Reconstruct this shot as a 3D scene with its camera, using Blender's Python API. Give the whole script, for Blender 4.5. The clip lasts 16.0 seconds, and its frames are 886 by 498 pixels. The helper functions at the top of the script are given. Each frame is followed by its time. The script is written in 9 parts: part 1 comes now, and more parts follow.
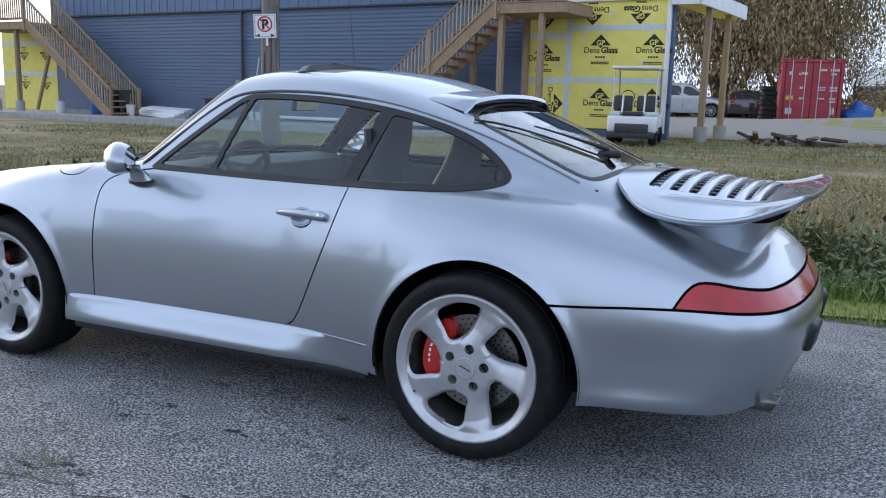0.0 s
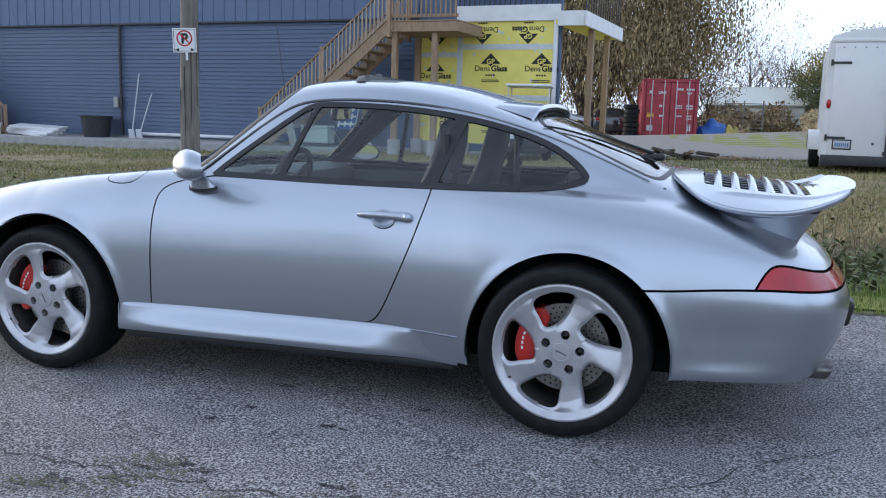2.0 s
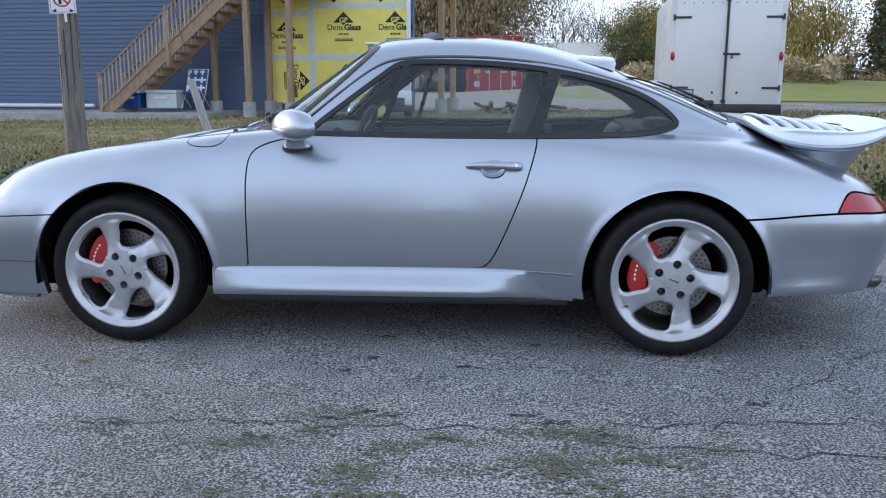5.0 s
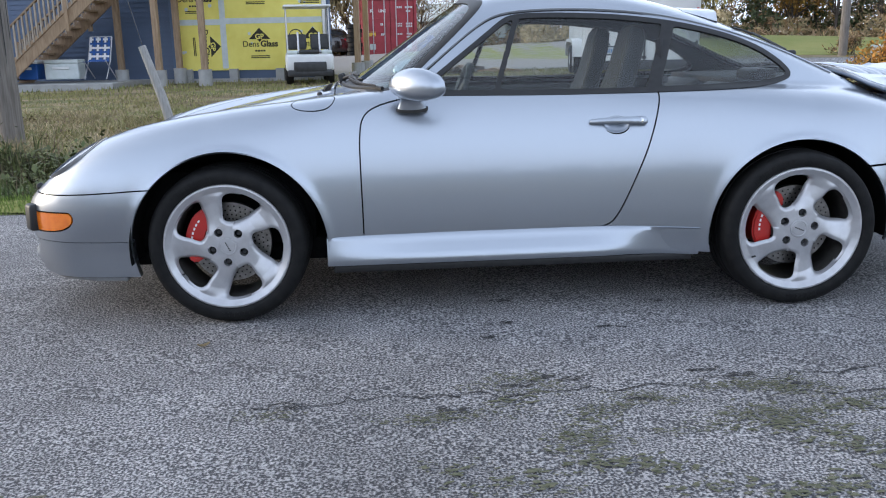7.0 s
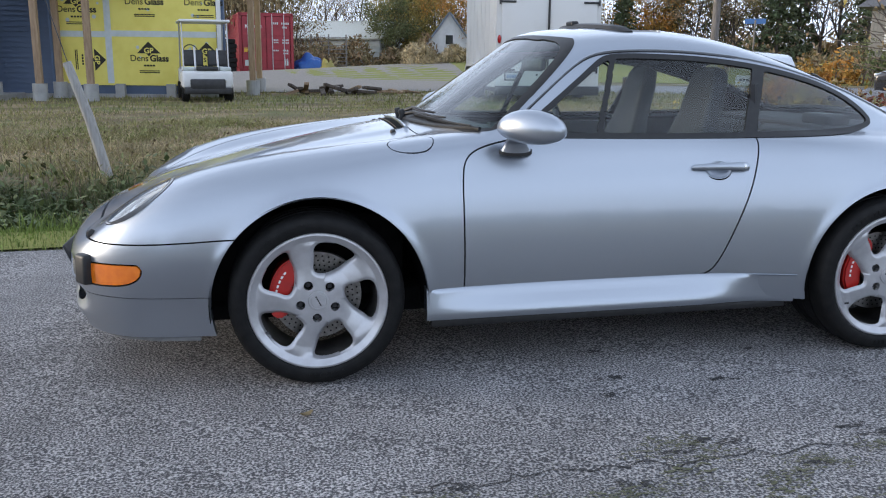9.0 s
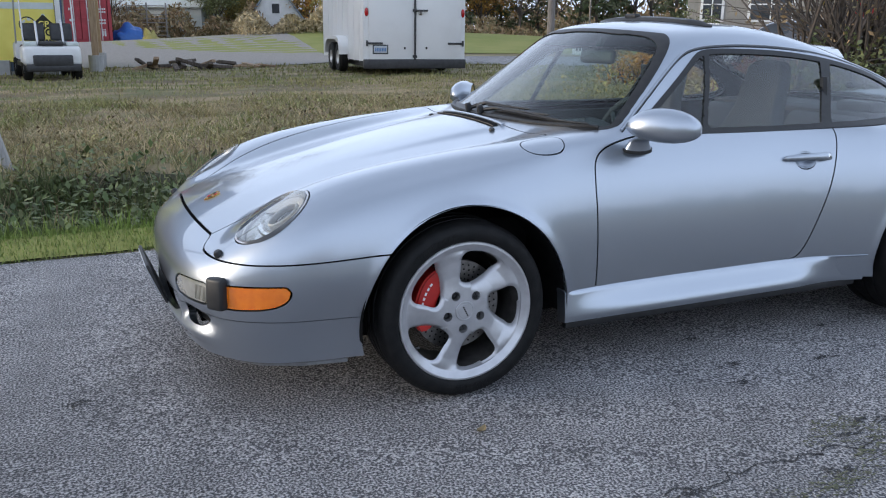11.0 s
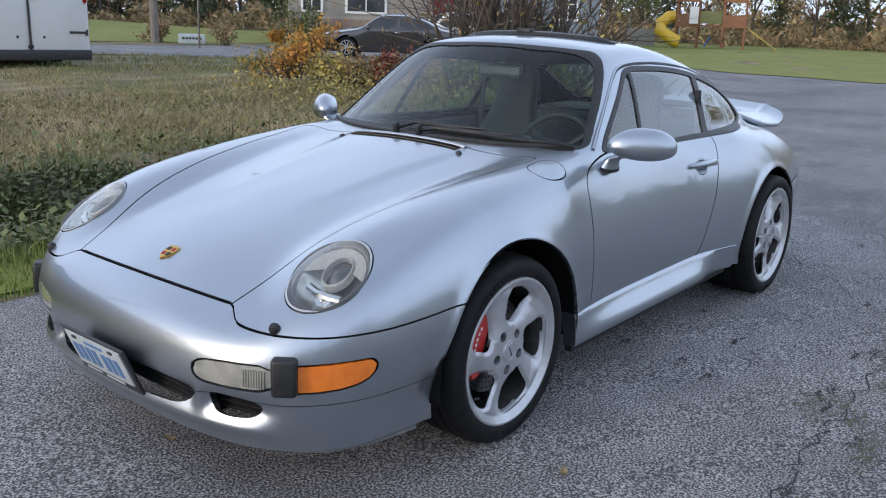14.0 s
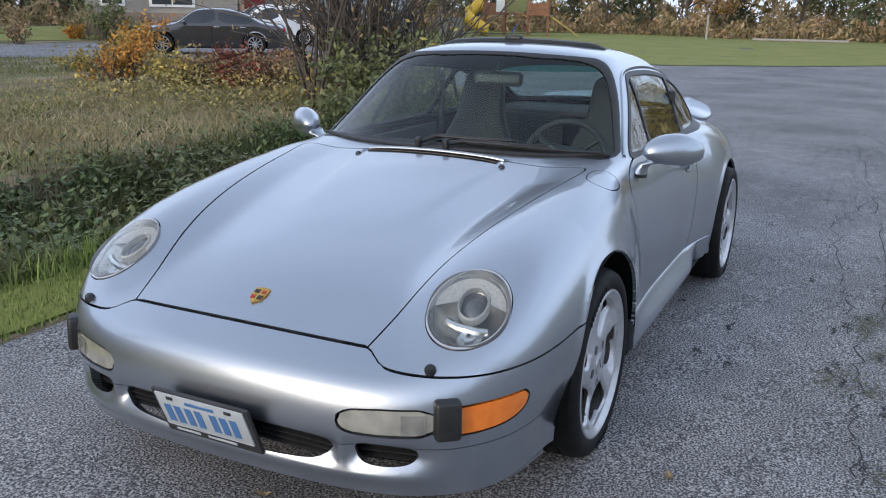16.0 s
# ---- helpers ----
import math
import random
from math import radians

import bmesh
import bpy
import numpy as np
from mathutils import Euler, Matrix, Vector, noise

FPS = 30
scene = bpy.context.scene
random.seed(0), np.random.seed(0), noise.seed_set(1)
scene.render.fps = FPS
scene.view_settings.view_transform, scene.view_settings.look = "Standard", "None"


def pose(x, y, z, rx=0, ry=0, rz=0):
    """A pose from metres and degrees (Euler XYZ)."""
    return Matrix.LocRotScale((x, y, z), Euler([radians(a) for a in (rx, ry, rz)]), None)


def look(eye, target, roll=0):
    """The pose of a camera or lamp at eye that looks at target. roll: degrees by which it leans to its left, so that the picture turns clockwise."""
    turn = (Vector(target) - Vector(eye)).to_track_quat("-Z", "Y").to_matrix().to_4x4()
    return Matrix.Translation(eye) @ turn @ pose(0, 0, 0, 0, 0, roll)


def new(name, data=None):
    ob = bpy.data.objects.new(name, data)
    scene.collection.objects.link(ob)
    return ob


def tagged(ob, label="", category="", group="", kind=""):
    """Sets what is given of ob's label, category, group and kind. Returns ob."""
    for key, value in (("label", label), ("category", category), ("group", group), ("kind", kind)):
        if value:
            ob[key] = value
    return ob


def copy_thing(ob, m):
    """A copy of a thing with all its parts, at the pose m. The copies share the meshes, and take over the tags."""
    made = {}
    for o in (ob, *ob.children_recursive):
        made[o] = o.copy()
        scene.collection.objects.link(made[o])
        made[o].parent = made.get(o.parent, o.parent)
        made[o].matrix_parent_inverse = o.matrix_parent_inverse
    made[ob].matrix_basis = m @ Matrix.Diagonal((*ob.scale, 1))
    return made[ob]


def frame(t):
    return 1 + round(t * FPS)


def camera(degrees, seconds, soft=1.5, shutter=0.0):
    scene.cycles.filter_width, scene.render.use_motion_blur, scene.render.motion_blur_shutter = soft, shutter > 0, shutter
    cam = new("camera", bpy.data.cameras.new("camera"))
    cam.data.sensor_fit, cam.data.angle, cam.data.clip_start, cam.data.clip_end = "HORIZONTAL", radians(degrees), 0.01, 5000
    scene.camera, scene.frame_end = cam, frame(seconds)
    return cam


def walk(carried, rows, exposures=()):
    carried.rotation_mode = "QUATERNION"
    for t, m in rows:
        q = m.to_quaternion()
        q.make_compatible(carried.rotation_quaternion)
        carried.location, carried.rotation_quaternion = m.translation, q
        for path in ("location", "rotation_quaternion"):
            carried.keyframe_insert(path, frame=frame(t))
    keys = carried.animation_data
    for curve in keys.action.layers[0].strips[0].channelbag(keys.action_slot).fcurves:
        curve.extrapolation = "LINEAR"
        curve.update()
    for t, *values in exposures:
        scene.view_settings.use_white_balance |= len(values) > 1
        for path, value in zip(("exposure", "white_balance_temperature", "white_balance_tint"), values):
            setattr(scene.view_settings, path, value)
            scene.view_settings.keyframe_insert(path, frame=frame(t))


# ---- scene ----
cam = camera(54.6, 16.0, soft=1.1)
PATH = [
    (0, (2.238, -3.289, 1.238), (1.376, -1.528, 0.846), 0.4),
    (0.5, (2.077, -3.414, 1.207), (1.284, -1.619, 0.819), 0.8),
    (1, (1.902, -3.534, 1.19), (1.213, -1.694, 0.815), 1.2),
    (1.5, (1.738, -3.672, 1.195), (1.107, -1.807, 0.842), 1.1),
    (2, (1.594, -3.784, 1.197), (1.014, -1.902, 0.848), 0.6),
    (2.5, (1.43, -3.85, 1.171), (0.978, -1.933, 0.82), 0.7),
    (3, (1.252, -3.953, 1.184), (0.871, -2.023, 0.826), -0.6),
    (3.5, (1.103, -4.108, 1.184), (0.766, -2.172, 0.813), -1.9),
    (4, (0.94, -4.185, 1.174), (0.675, -2.246, 0.762), -1.8),
    (4.5, (0.724, -4.199, 1.168), (0.518, -2.257, 0.74), -1.0),
    (4.7, (0.641, -4.203, 1.182), (0.449, -2.259, 0.751), -0.8),
    (6.8, (-0.309, -4.144, 1.166), (-0.265, -2.213, 0.649), -1.3),
    (7, (-0.424, -4.126, 1.168), (-0.344, -2.197, 0.645), -1.6),
    (7.5, (-0.661, -4.057, 1.187), (-0.537, -2.131, 0.663), -0.8),
    (8, (-0.866, -3.928, 1.224), (-0.65, -1.997, 0.753), 1.0),
    (8.5, (-1.014, -3.848, 1.244), (-0.754, -1.921, 0.775), 0.9),
    (9, (-1.293, -3.768, 1.241), (-0.901, -1.868, 0.755), 0.4),
    (9.2, (-1.422, -3.738, 1.255), (-1.011, -1.842, 0.768), 0.6),
    (11.3, (-2.433, -3.242, 1.336), (-1.552, -1.538, 0.768), 1.1),
    (11.5, (-2.498, -3.169, 1.328), (-1.541, -1.507, 0.761), 1.5),
    (12, (-2.68, -2.971, 1.356), (-1.59, -1.379, 0.83), 2.2),
    (12.5, (-2.871, -2.816, 1.361), (-1.606, -1.361, 0.83), 2.2),
    (13, (-3.084, -2.67, 1.387), (-1.741, -1.286, 0.857), 2.1),
    (13.5, (-3.191, -2.458, 1.371), (-1.759, -1.171, 0.831), 2.4),
    (14, (-3.315, -2.256, 1.396), (-1.813, -1.056, 0.844), 2.8),
    (14.5, (-3.473, -2.084, 1.406), (-1.852, -1.057, 0.842), 2.0),
    (15, (-3.621, -1.916, 1.449), (-1.938, -0.991, 0.892), 1.9),
    (15.5, (-3.668, -1.697, 1.44), (-1.944, -0.844, 0.891), 2.2),
    (16, (-3.722, -1.47, 1.443), (-1.99, -0.638, 0.886), 2.2),
]
# the road under the car leans a little against the level country around it
CAMBER = pose(0, 0, 0, 1.45, -0.6, 0)
walk(cam, [(t, CAMBER @ look(eye, target, roll)) for t, eye, target, roll in PATH],
     [(0, 0.18, 5780, 9), (4.0, 0.24, 5780, 9), (7.0, 0.40, 6080, 9), (8.0, 0.44, 6130, 9), (8.6, 0.26, 6130, 9), (9.2, 0.18, 6050, 9), (12.0, 0.08, 5960, 9), (16, 0.03, 5960, 9)])

# ---- light ----
world = bpy.data.worlds.new("sky")
scene.world = world
world.use_nodes = True
wn = world.node_tree.nodes
sky = wn.new("ShaderNodeTexSky")
sky.sky_type = "NISHITA"
sky.sun_disc = False
SUN_EL, SUN_AZ = 12.0, -75.0
sky.sun_elevation, sky.sun_rotation = radians(SUN_EL), radians(SUN_AZ)
sky.air_density, sky.dust_density, sky.ozone_density = 1.0, 4.0, 1.0
cloud_coord = wn.new("ShaderNodeTexCoord")
cloud_map = wn.new("ShaderNodeMapping")
cloud_map.inputs["Scale"].default_value = (1.0, 1.0, 4.0)
cloud_noise = wn.new("ShaderNodeTexNoise")
cloud_noise.inputs["Scale"].default_value = 2.2
cloud_noise.inputs["Detail"].default_value = 6
cloud_ramp = wn.new("ShaderNodeValToRGB")
cloud_ramp.color_ramp.elements[0].position, cloud_ramp.color_ramp.elements[0].color = 0.3, (0.60, 0.60, 0.60, 1)
cloud_ramp.color_ramp.elements[1].position, cloud_ramp.color_ramp.elements[1].color = 0.7, (1.0, 1.0, 1.0, 1)
cloud_mix = wn.new("ShaderNodeMix")
cloud_mix.data_type = "RGBA"
cloud_mix.inputs["B"].default_value = (8.6, 9.4, 11.2, 1)
wl = world.node_tree.links
wl.new(cloud_coord.outputs["Generated"], cloud_map.inputs["Vector"])
wl.new(cloud_map.outputs["Vector"], cloud_noise.inputs["Vector"])
wl.new(cloud_noise.outputs["Fac"], cloud_ramp.inputs["Fac"])
# thin high cloud: thickest low over the land, opening to blue overhead
cloud_axis = wn.new("ShaderNodeSeparateXYZ")
cloud_fade = wn.new("ShaderNodeMapRange")
cloud_fade.interpolation_type = "SMOOTHSTEP"
cloud_fade.inputs["From Min"].default_value, cloud_fade.inputs["From Max"].default_value = 0.22, 0.98
cloud_fade.inputs["To Min"].default_value, cloud_fade.inputs["To Max"].default_value = 0.88, 0.46
cloud_share = wn.new("ShaderNodeMath")
cloud_share.operation = "MULTIPLY"
wl.new(cloud_coord.outputs["Generated"], cloud_axis.inputs["Vector"])
wl.new(cloud_axis.outputs["Z"], cloud_fade.inputs["Value"])
wl.new(cloud_ramp.outputs["Color"], cloud_share.inputs[0])
wl.new(cloud_fade.outputs["Result"], cloud_share.inputs[1])
wl.new(cloud_share.outputs["Value"], cloud_mix.inputs["Factor"])
wl.new(sky.outputs["Color"], cloud_mix.inputs["A"])
wl.new(cloud_mix.outputs["Result"], wn["Background"].inputs["Color"])
wn["Background"].inputs["Strength"].default_value = 0.155
sun_data = bpy.data.lights.new("sun", "SUN")
sun_data.energy, sun_data.angle, sun_data.color = 1.35, radians(12), (1.0, 0.86, 0.7)
sun = new("sun", sun_data)
sun_dir = Vector((-math.sin(radians(-SUN_AZ)) * math.cos(radians(SUN_EL)), math.cos(radians(-SUN_AZ)) * math.cos(radians(SUN_EL)), math.sin(radians(SUN_EL))))
sun.matrix_world = look(sun_dir * 40, (0, 0, 0))


# ---- materials ----
def material(name, color, rough=0.5, metal=0.0, tint=None, scale=8.0, detail=4.0, contrast=(0.35, 0.65), bump=0.0, bump_scale=60.0, coat=0.0, rand=0.0, tint2=None, scale2=0.7, spec=0.5, stretch=None):
    """Principled surface with two scales of procedural variation; rand varies each object."""
    m = bpy.data.materials.new(name)
    m.use_nodes = True
    nodes, links = m.node_tree.nodes, m.node_tree.links
    b = nodes["Principled BSDF"]
    b.inputs["Base Color"].default_value = (*color, 1)
    b.inputs["Roughness"].default_value = rough
    b.inputs["Metallic"].default_value = metal
    b.inputs["Coat Weight"].default_value = coat
    b.inputs["Coat Roughness"].default_value = 0.02
    b.inputs["Coat IOR"].default_value = 1.62
    b.inputs["Specular IOR Level"].default_value = spec
    coord = nodes.new("ShaderNodeTexCoord")
    vec = coord.outputs["Object"]
    if stretch:
        mp = nodes.new("ShaderNodeMapping")
        mp.inputs["Scale"].default_value = stretch
        links.new(vec, mp.inputs["Vector"])
        vec = mp.outputs["Vector"]

    def grain(sc, det):
        n = nodes.new("ShaderNodeTexNoise")
        n.inputs["Scale"].default_value, n.inputs["Detail"].default_value = sc, det
        links.new(vec, n.inputs["Vector"])
        return n.outputs["Fac"]

    out = None

    def blend(fac, col):
        nonlocal out
        mix = nodes.new("ShaderNodeMix")
        mix.data_type = "RGBA"
        if out is None:
            mix.inputs["A"].default_value = (*color, 1)
        else:
            links.new(out, mix.inputs["A"])
        mix.inputs["B"].default_value = (*col, 1)
        links.new(fac, mix.inputs["Factor"])
        out = mix.outputs["Result"]

    def ramp(fac, lo, hi):
        r = nodes.new("ShaderNodeMapRange")
        r.inputs["From Min"].default_value, r.inputs["From Max"].default_value = lo, hi
        links.new(fac, r.inputs["Value"])
        return r.outputs["Result"]

    if tint:
        blend(ramp(grain(scale, detail), *contrast), tint)
    if tint2:
        blend(ramp(grain(scale2, 3), 0.42, 0.68), tint2)
    if rand:
        info = nodes.new("ShaderNodeObjectInfo")
        hsv = nodes.new("ShaderNodeHueSaturation")
        rr = nodes.new("ShaderNodeMapRange")
        rr.inputs["To Min"].default_value, rr.inputs["To Max"].default_value = 1 - rand, 1 + rand
        links.new(info.outputs["Random"], rr.inputs["Value"])
        links.new(rr.outputs["Result"], hsv.inputs["Value"])
        if out is None:
            hsv.inputs["Color"].default_value = (*color, 1)
        else:
            links.new(out, hsv.inputs["Color"])
        out = hsv.outputs["Color"]
    if out is not None:
        links.new(out, b.inputs["Base Color"])
    if bump:
        bp = nodes.new("ShaderNodeBump")
        bp.inputs["Strength"].default_value, bp.inputs["Distance"].default_value = bump, 0.01
        links.new(grain(bump_scale, 3), bp.inputs["Height"])
        links.new(bp.outputs["Normal"], b.inputs["Normal"])
    return m


def clear_glass(name, color, mirror=0.085, rough=0.0, steep=2.7):
    """Thin glass: a clear pane whose gloss grows towards a grazing view; mirror is its share seen straight on."""
    m = bpy.data.materials.new(name)
    m.use_nodes = True
    nodes, links = m.node_tree.nodes, m.node_tree.links
    nodes.clear()
    out = nodes.new("ShaderNodeOutputMaterial")
    tr = nodes.new("ShaderNodeBsdfTransparent")
    tr.inputs["Color"].default_value = (*color, 1)
    gl = nodes.new("ShaderNodeBsdfGlossy")
    gl.inputs["Roughness"].default_value = rough
    facing_w = nodes.new("ShaderNodeLayerWeight")
    facing_w.inputs["Blend"].default_value = 0.5
    power = nodes.new("ShaderNodeMath")
    power.operation = "POWER"
    power.inputs[1].default_value = steep
    share = nodes.new("ShaderNodeMapRange")
    share.inputs["To Min"].default_value, share.inputs["To Max"].default_value = mirror, 1.0
    mix = nodes.new("ShaderNodeMixShader")
    links.new(facing_w.outputs["Facing"], power.inputs[0])
    links.new(power.outputs["Value"], share.inputs["Value"])
    links.new(share.outputs["Result"], mix.inputs["Fac"])
    links.new(tr.outputs["BSDF"], mix.inputs[1])
    links.new(gl.outputs["BSDF"], mix.inputs[2])
    links.new(mix.outputs["Shader"], out.inputs["Surface"])
    return m


M = {}
M["paint"] = material("silver_paint", (0.44, 0.475, 0.525), 0.33, 0.95, tint=(0.385, 0.42, 0.47), scale=900, detail=2, coat=1.0)
M["black_trim"] = material("black_rubber_trim", (0.012, 0.012, 0.013), 0.45, tint=(0.02, 0.02, 0.02), scale=40)
M["black_liner"] = material("black_liner", (0.005, 0.005, 0.0055), 0.95, tint=(0.009, 0.009, 0.009), scale=30, spec=0.1)
M["tyre"] = material("tyre_rubber", (0.007, 0.007, 0.0075), 0.62, tint=(0.013, 0.0128, 0.0125), scale=25, bump=0.2, bump_scale=200, spec=0.22)
M["alloy"] = material("painted_alloy", (0.56, 0.56, 0.575), 0.34, 0.55, tint=(0.50, 0.50, 0.515), scale=30, coat=0.4)
M["alloy_dark"] = material("dark_alloy", (0.10, 0.095, 0.09), 0.5, 0.5, tint=(0.05, 0.048, 0.045), scale=20)
M["disc"] = material("brake_disc_steel", (0.32, 0.31, 0.30), 0.35, 1.0, tint=(0.22, 0.21, 0.2), scale=60)
M["red"] = material("red_caliper_paint", (0.50, 0.018, 0.012), 0.35, tint=(0.40, 0.014, 0.01), scale=20, coat=0.5)
M["chrome"] = material("chrome", (0.8, 0.8, 0.8), 0.12, 1.0)
M["steel"] = material("exhaust_steel", (0.26, 0.245, 0.23), 0.30, 1.0, tint=(0.12, 0.11, 0.10), scale=25)
M["leather"] = material("grey_leather", (0.038, 0.041, 0.044), 0.5, tint=(0.028, 0.031, 0.034), scale=12, bump=0.15, bump_scale=150, spec=0.22)
M["dash"] = material("dark_vinyl", (0.022, 0.023, 0.026), 0.55, tint=(0.030, 0.031, 0.034), scale=18, bump=0.1, bump_scale=200)
M["carpet"] = material("grey_carpet", (0.055, 0.056, 0.06), 0.95, tint=(0.04, 0.041, 0.045), scale=60)
M["glass"] = clear_glass("side_glass", (0.93, 0.965, 0.965), 0.065)
M["windscreen"] = clear_glass("windscreen_glass", (0.70, 0.84, 0.81), 0.025, steep=3.6)
M["rearglass"] = clear_glass("rear_window_glass", (0.82, 0.90, 0.88), 0.14)
M["lens"] = clear_glass("clear_lens", (0.93, 0.94, 0.92))
M["band"] = clear_glass("green_sun_band", (0.10, 0.42, 0.36), 0.025, steep=3.6)
M["orange"] = material("orange_lens", (0.85, 0.22, 0.01), 0.15, tint=(0.75, 0.17, 0.008), scale=30, coat=1.0)
M["redlens"] = material("red_lens", (0.44, 0.006, 0.012), 0.12, tint=(0.34, 0.005, 0.009), scale=12, coat=0.55, spec=0.3)
M["reflector"] = material("lamp_reflector", (0.80, 0.79, 0.75), 0.22, 0.85, tint=(0.50, 0.49, 0.46), scale=30)
M["mirror"] = material("mirror_glass", (0.85, 0.87, 0.88), 0.02, 1.0)
M["foglens"] = material("fog_lens", (0.36, 0.35, 0.30), 0.10, 0.45, tint=(0.52, 0.50, 0.43), scale=18, coat=1.0)
M["lampface"] = material("fluted_lamp_face", (0.52, 0.51, 0.49), 0.35, 0.3, tint=(0.40, 0.39, 0.37), scale=120, detail=2, bump=0.5, bump_scale=260)
M["lampdome"] = material("projector_glass", (0.20, 0.20, 0.20), 0.06, 0.7, tint=(0.10, 0.10, 0.10), scale=18)
M["lamprim"] = material("grey_lamp_rim", (0.22, 0.225, 0.23), 0.35, 0.4, tint=(0.17, 0.17, 0.175), scale=30)
M["plate_white"] = material("plate_white", (0.46, 0.49, 0.51), 0.4, tint=(0.41, 0.44, 0.46), scale=30)
M["plate_blue"] = material("plate_blue", (0.07, 0.17, 0.38), 0.4)
M["gold"] = material("gold_badge", (0.70, 0.45, 0.14), 0.25, 0.9, tint=(0.5, 0.28, 0.08), scale=60)
M["asphalt"] = material("asphalt", (0.07, 0.07, 0.075), 0.85, tint=(0.545, 0.53, 0.525), scale=125, detail=5, contrast=(0.43, 0.66), bump=1.0, bump_scale=125, spec=0.3)


def weathered(m, lo, hi):
    """Broad and middling worn patches over a material's own grain."""
    nodes, links = m.node_tree.nodes, m.node_tree.links
    b = nodes["Principled BSDF"]
    col = b.inputs["Base Color"].links[0].from_socket
    coord = nodes.new("ShaderNodeTexCoord")
    for sc, det, a, z in ((0.55, 6, lo, hi), (5.5, 5, 0.5 + 0.5 * lo, 0.5 + 0.5 * hi)):
        n = nodes.new("ShaderNodeTexNoise")
        n.inputs["Scale"].default_value, n.inputs["Detail"].default_value = sc, det
        links.new(coord.outputs["Object"], n.inputs["Vector"])
        r = nodes.new("ShaderNodeMapRange")
        r.inputs["From Min"].default_value, r.inputs["From Max"].default_value = 0.36, 0.64
        r.inputs["To Min"].default_value, r.inputs["To Max"].default_value = a, z
        links.new(n.outputs["Fac"], r.inputs["Value"])
        mix = nodes.new("ShaderNodeVectorMath")
        mix.operation = "SCALE"
        links.new(col, mix.inputs[0])
        links.new(r.outputs["Result"], mix.inputs["Scale"])
        col = mix.outputs["Vector"]
    links.new(col, b.inputs["Base Color"])


weathered(M["asphalt"], 0.80, 1.18)
M["moss"] = material("moss_in_cracks", (0.085, 0.092, 0.05), 0.95, tint=(0.15, 0.15, 0.10), scale=60, bump=0.6, bump_scale=60)
M["tar"] = material("dark_crack_filler", (0.03, 0.03, 0.032), 0.9, tint=(0.05, 0.05, 0.05), scale=30)
M["soil"] = material("grassy_soil", (0.29, 0.225, 0.13), 0.95, tint=(0.125, 0.14, 0.048), scale=1.5, detail=9, contrast=(0.44, 0.58), bump=0.8, bump_scale=30, tint2=(0.125, 0.095, 0.055), scale2=0.9, stretch=(0.4, 1.2, 1.0))
M["ditch_soil"] = material("dark_ditch_soil", (0.045, 0.045, 0.022), 0.95, tint=(0.085, 0.075, 0.04), scale=3, detail=8, bump=0.8, bump_scale=20)
M["lawn"] = material("mown_lawn", (0.175, 0.195, 0.034), 0.95, tint=(0.225, 0.225, 0.055), scale=0.8, detail=8, bump=0.4, bump_scale=40)
M["gravel"] = material("gravel", (0.20, 0.185, 0.17), 0.95, tint=(0.28, 0.26, 0.235), scale=14, detail=8, bump=0.6, bump_scale=40)
M["concrete"] = material("concrete", (0.40, 0.40, 0.39), 0.9, tint=(0.32, 0.32, 0.31), scale=5, bump=0.2)
M["siding"] = material("blue_siding", (0.085, 0.122, 0.20), 0.5, tint=(0.072, 0.105, 0.175), scale=2.5, rand=0.05)
M["siding_fascia"] = material("blue_metal_fascia", (0.10, 0.15, 0.25), 0.45, tint=(0.09, 0.135, 0.23), scale=3)
M["sheath"] = material("yellow_sheathing", (0.86, 0.76, 0.19), 0.8, tint=(0.80, 0.69, 0.15), scale=3)
M["tape"] = material("white_joint_tape", (0.62, 0.66, 0.66), 0.6, tint=(0.55, 0.60, 0.58), scale=8)
M["print"] = material("black_print", (0.03, 0.028, 0.02), 0.8)
M["wood"] = material("treated_timber", (0.37, 0.265, 0.17), 0.8, tint=(0.27, 0.185, 0.115), scale=4, detail=6, stretch=(6, 6, 1), rand=0.15, bump=0.2)
M["greywood"] = material("greyed_timber", (0.42, 0.36, 0.29), 0.85, tint=(0.32, 0.26, 0.20), scale=5, stretch=(6, 6, 1), rand=0.12)
M["oldwood"] = material("weathered_timber", (0.24, 0.215, 0.19), 0.9, tint=(0.14, 0.125, 0.11), scale=6, detail=8, stretch=(8, 8, 0.5), bump=0.5, bump_scale=25)
M["greypost"] = material("bleached_timber", (0.42, 0.41, 0.39), 0.85, tint=(0.30, 0.29, 0.275), scale=6, detail=8, stretch=(8, 8, 0.5), bump=0.4, bump_scale=25)
M["white"] = material("white_paint", (0.78, 0.78, 0.77), 0.4, tint=(0.70, 0.70, 0.69), scale=3)
M["cream"] = material("trailer_skin", (0.74, 0.735, 0.72), 0.35, tint=(0.66, 0.65, 0.63), scale=1.3, detail=8, contrast=(0.5, 0.8))
M["dark"] = material("dark_plastic", (0.025, 0.025, 0.027), 0.5, tint=(0.04, 0.04, 0.042), scale=12)
M["container"] = material("container_red", (0.36, 0.035, 0.05), 0.5, tint=(0.28, 0.03, 0.04), scale=2.5, detail=8)
M["bluebin"] = material("blue_plastic", (0.02, 0.10, 0.36), 0.4, tint=(0.018, 0.085, 0.3), scale=6)
M["signwhite"] = material("sign_white", (0.78, 0.78, 0.78), 0.4)
M["signred"] = material("sign_red", (0.45, 0.02, 0.02), 0.4)
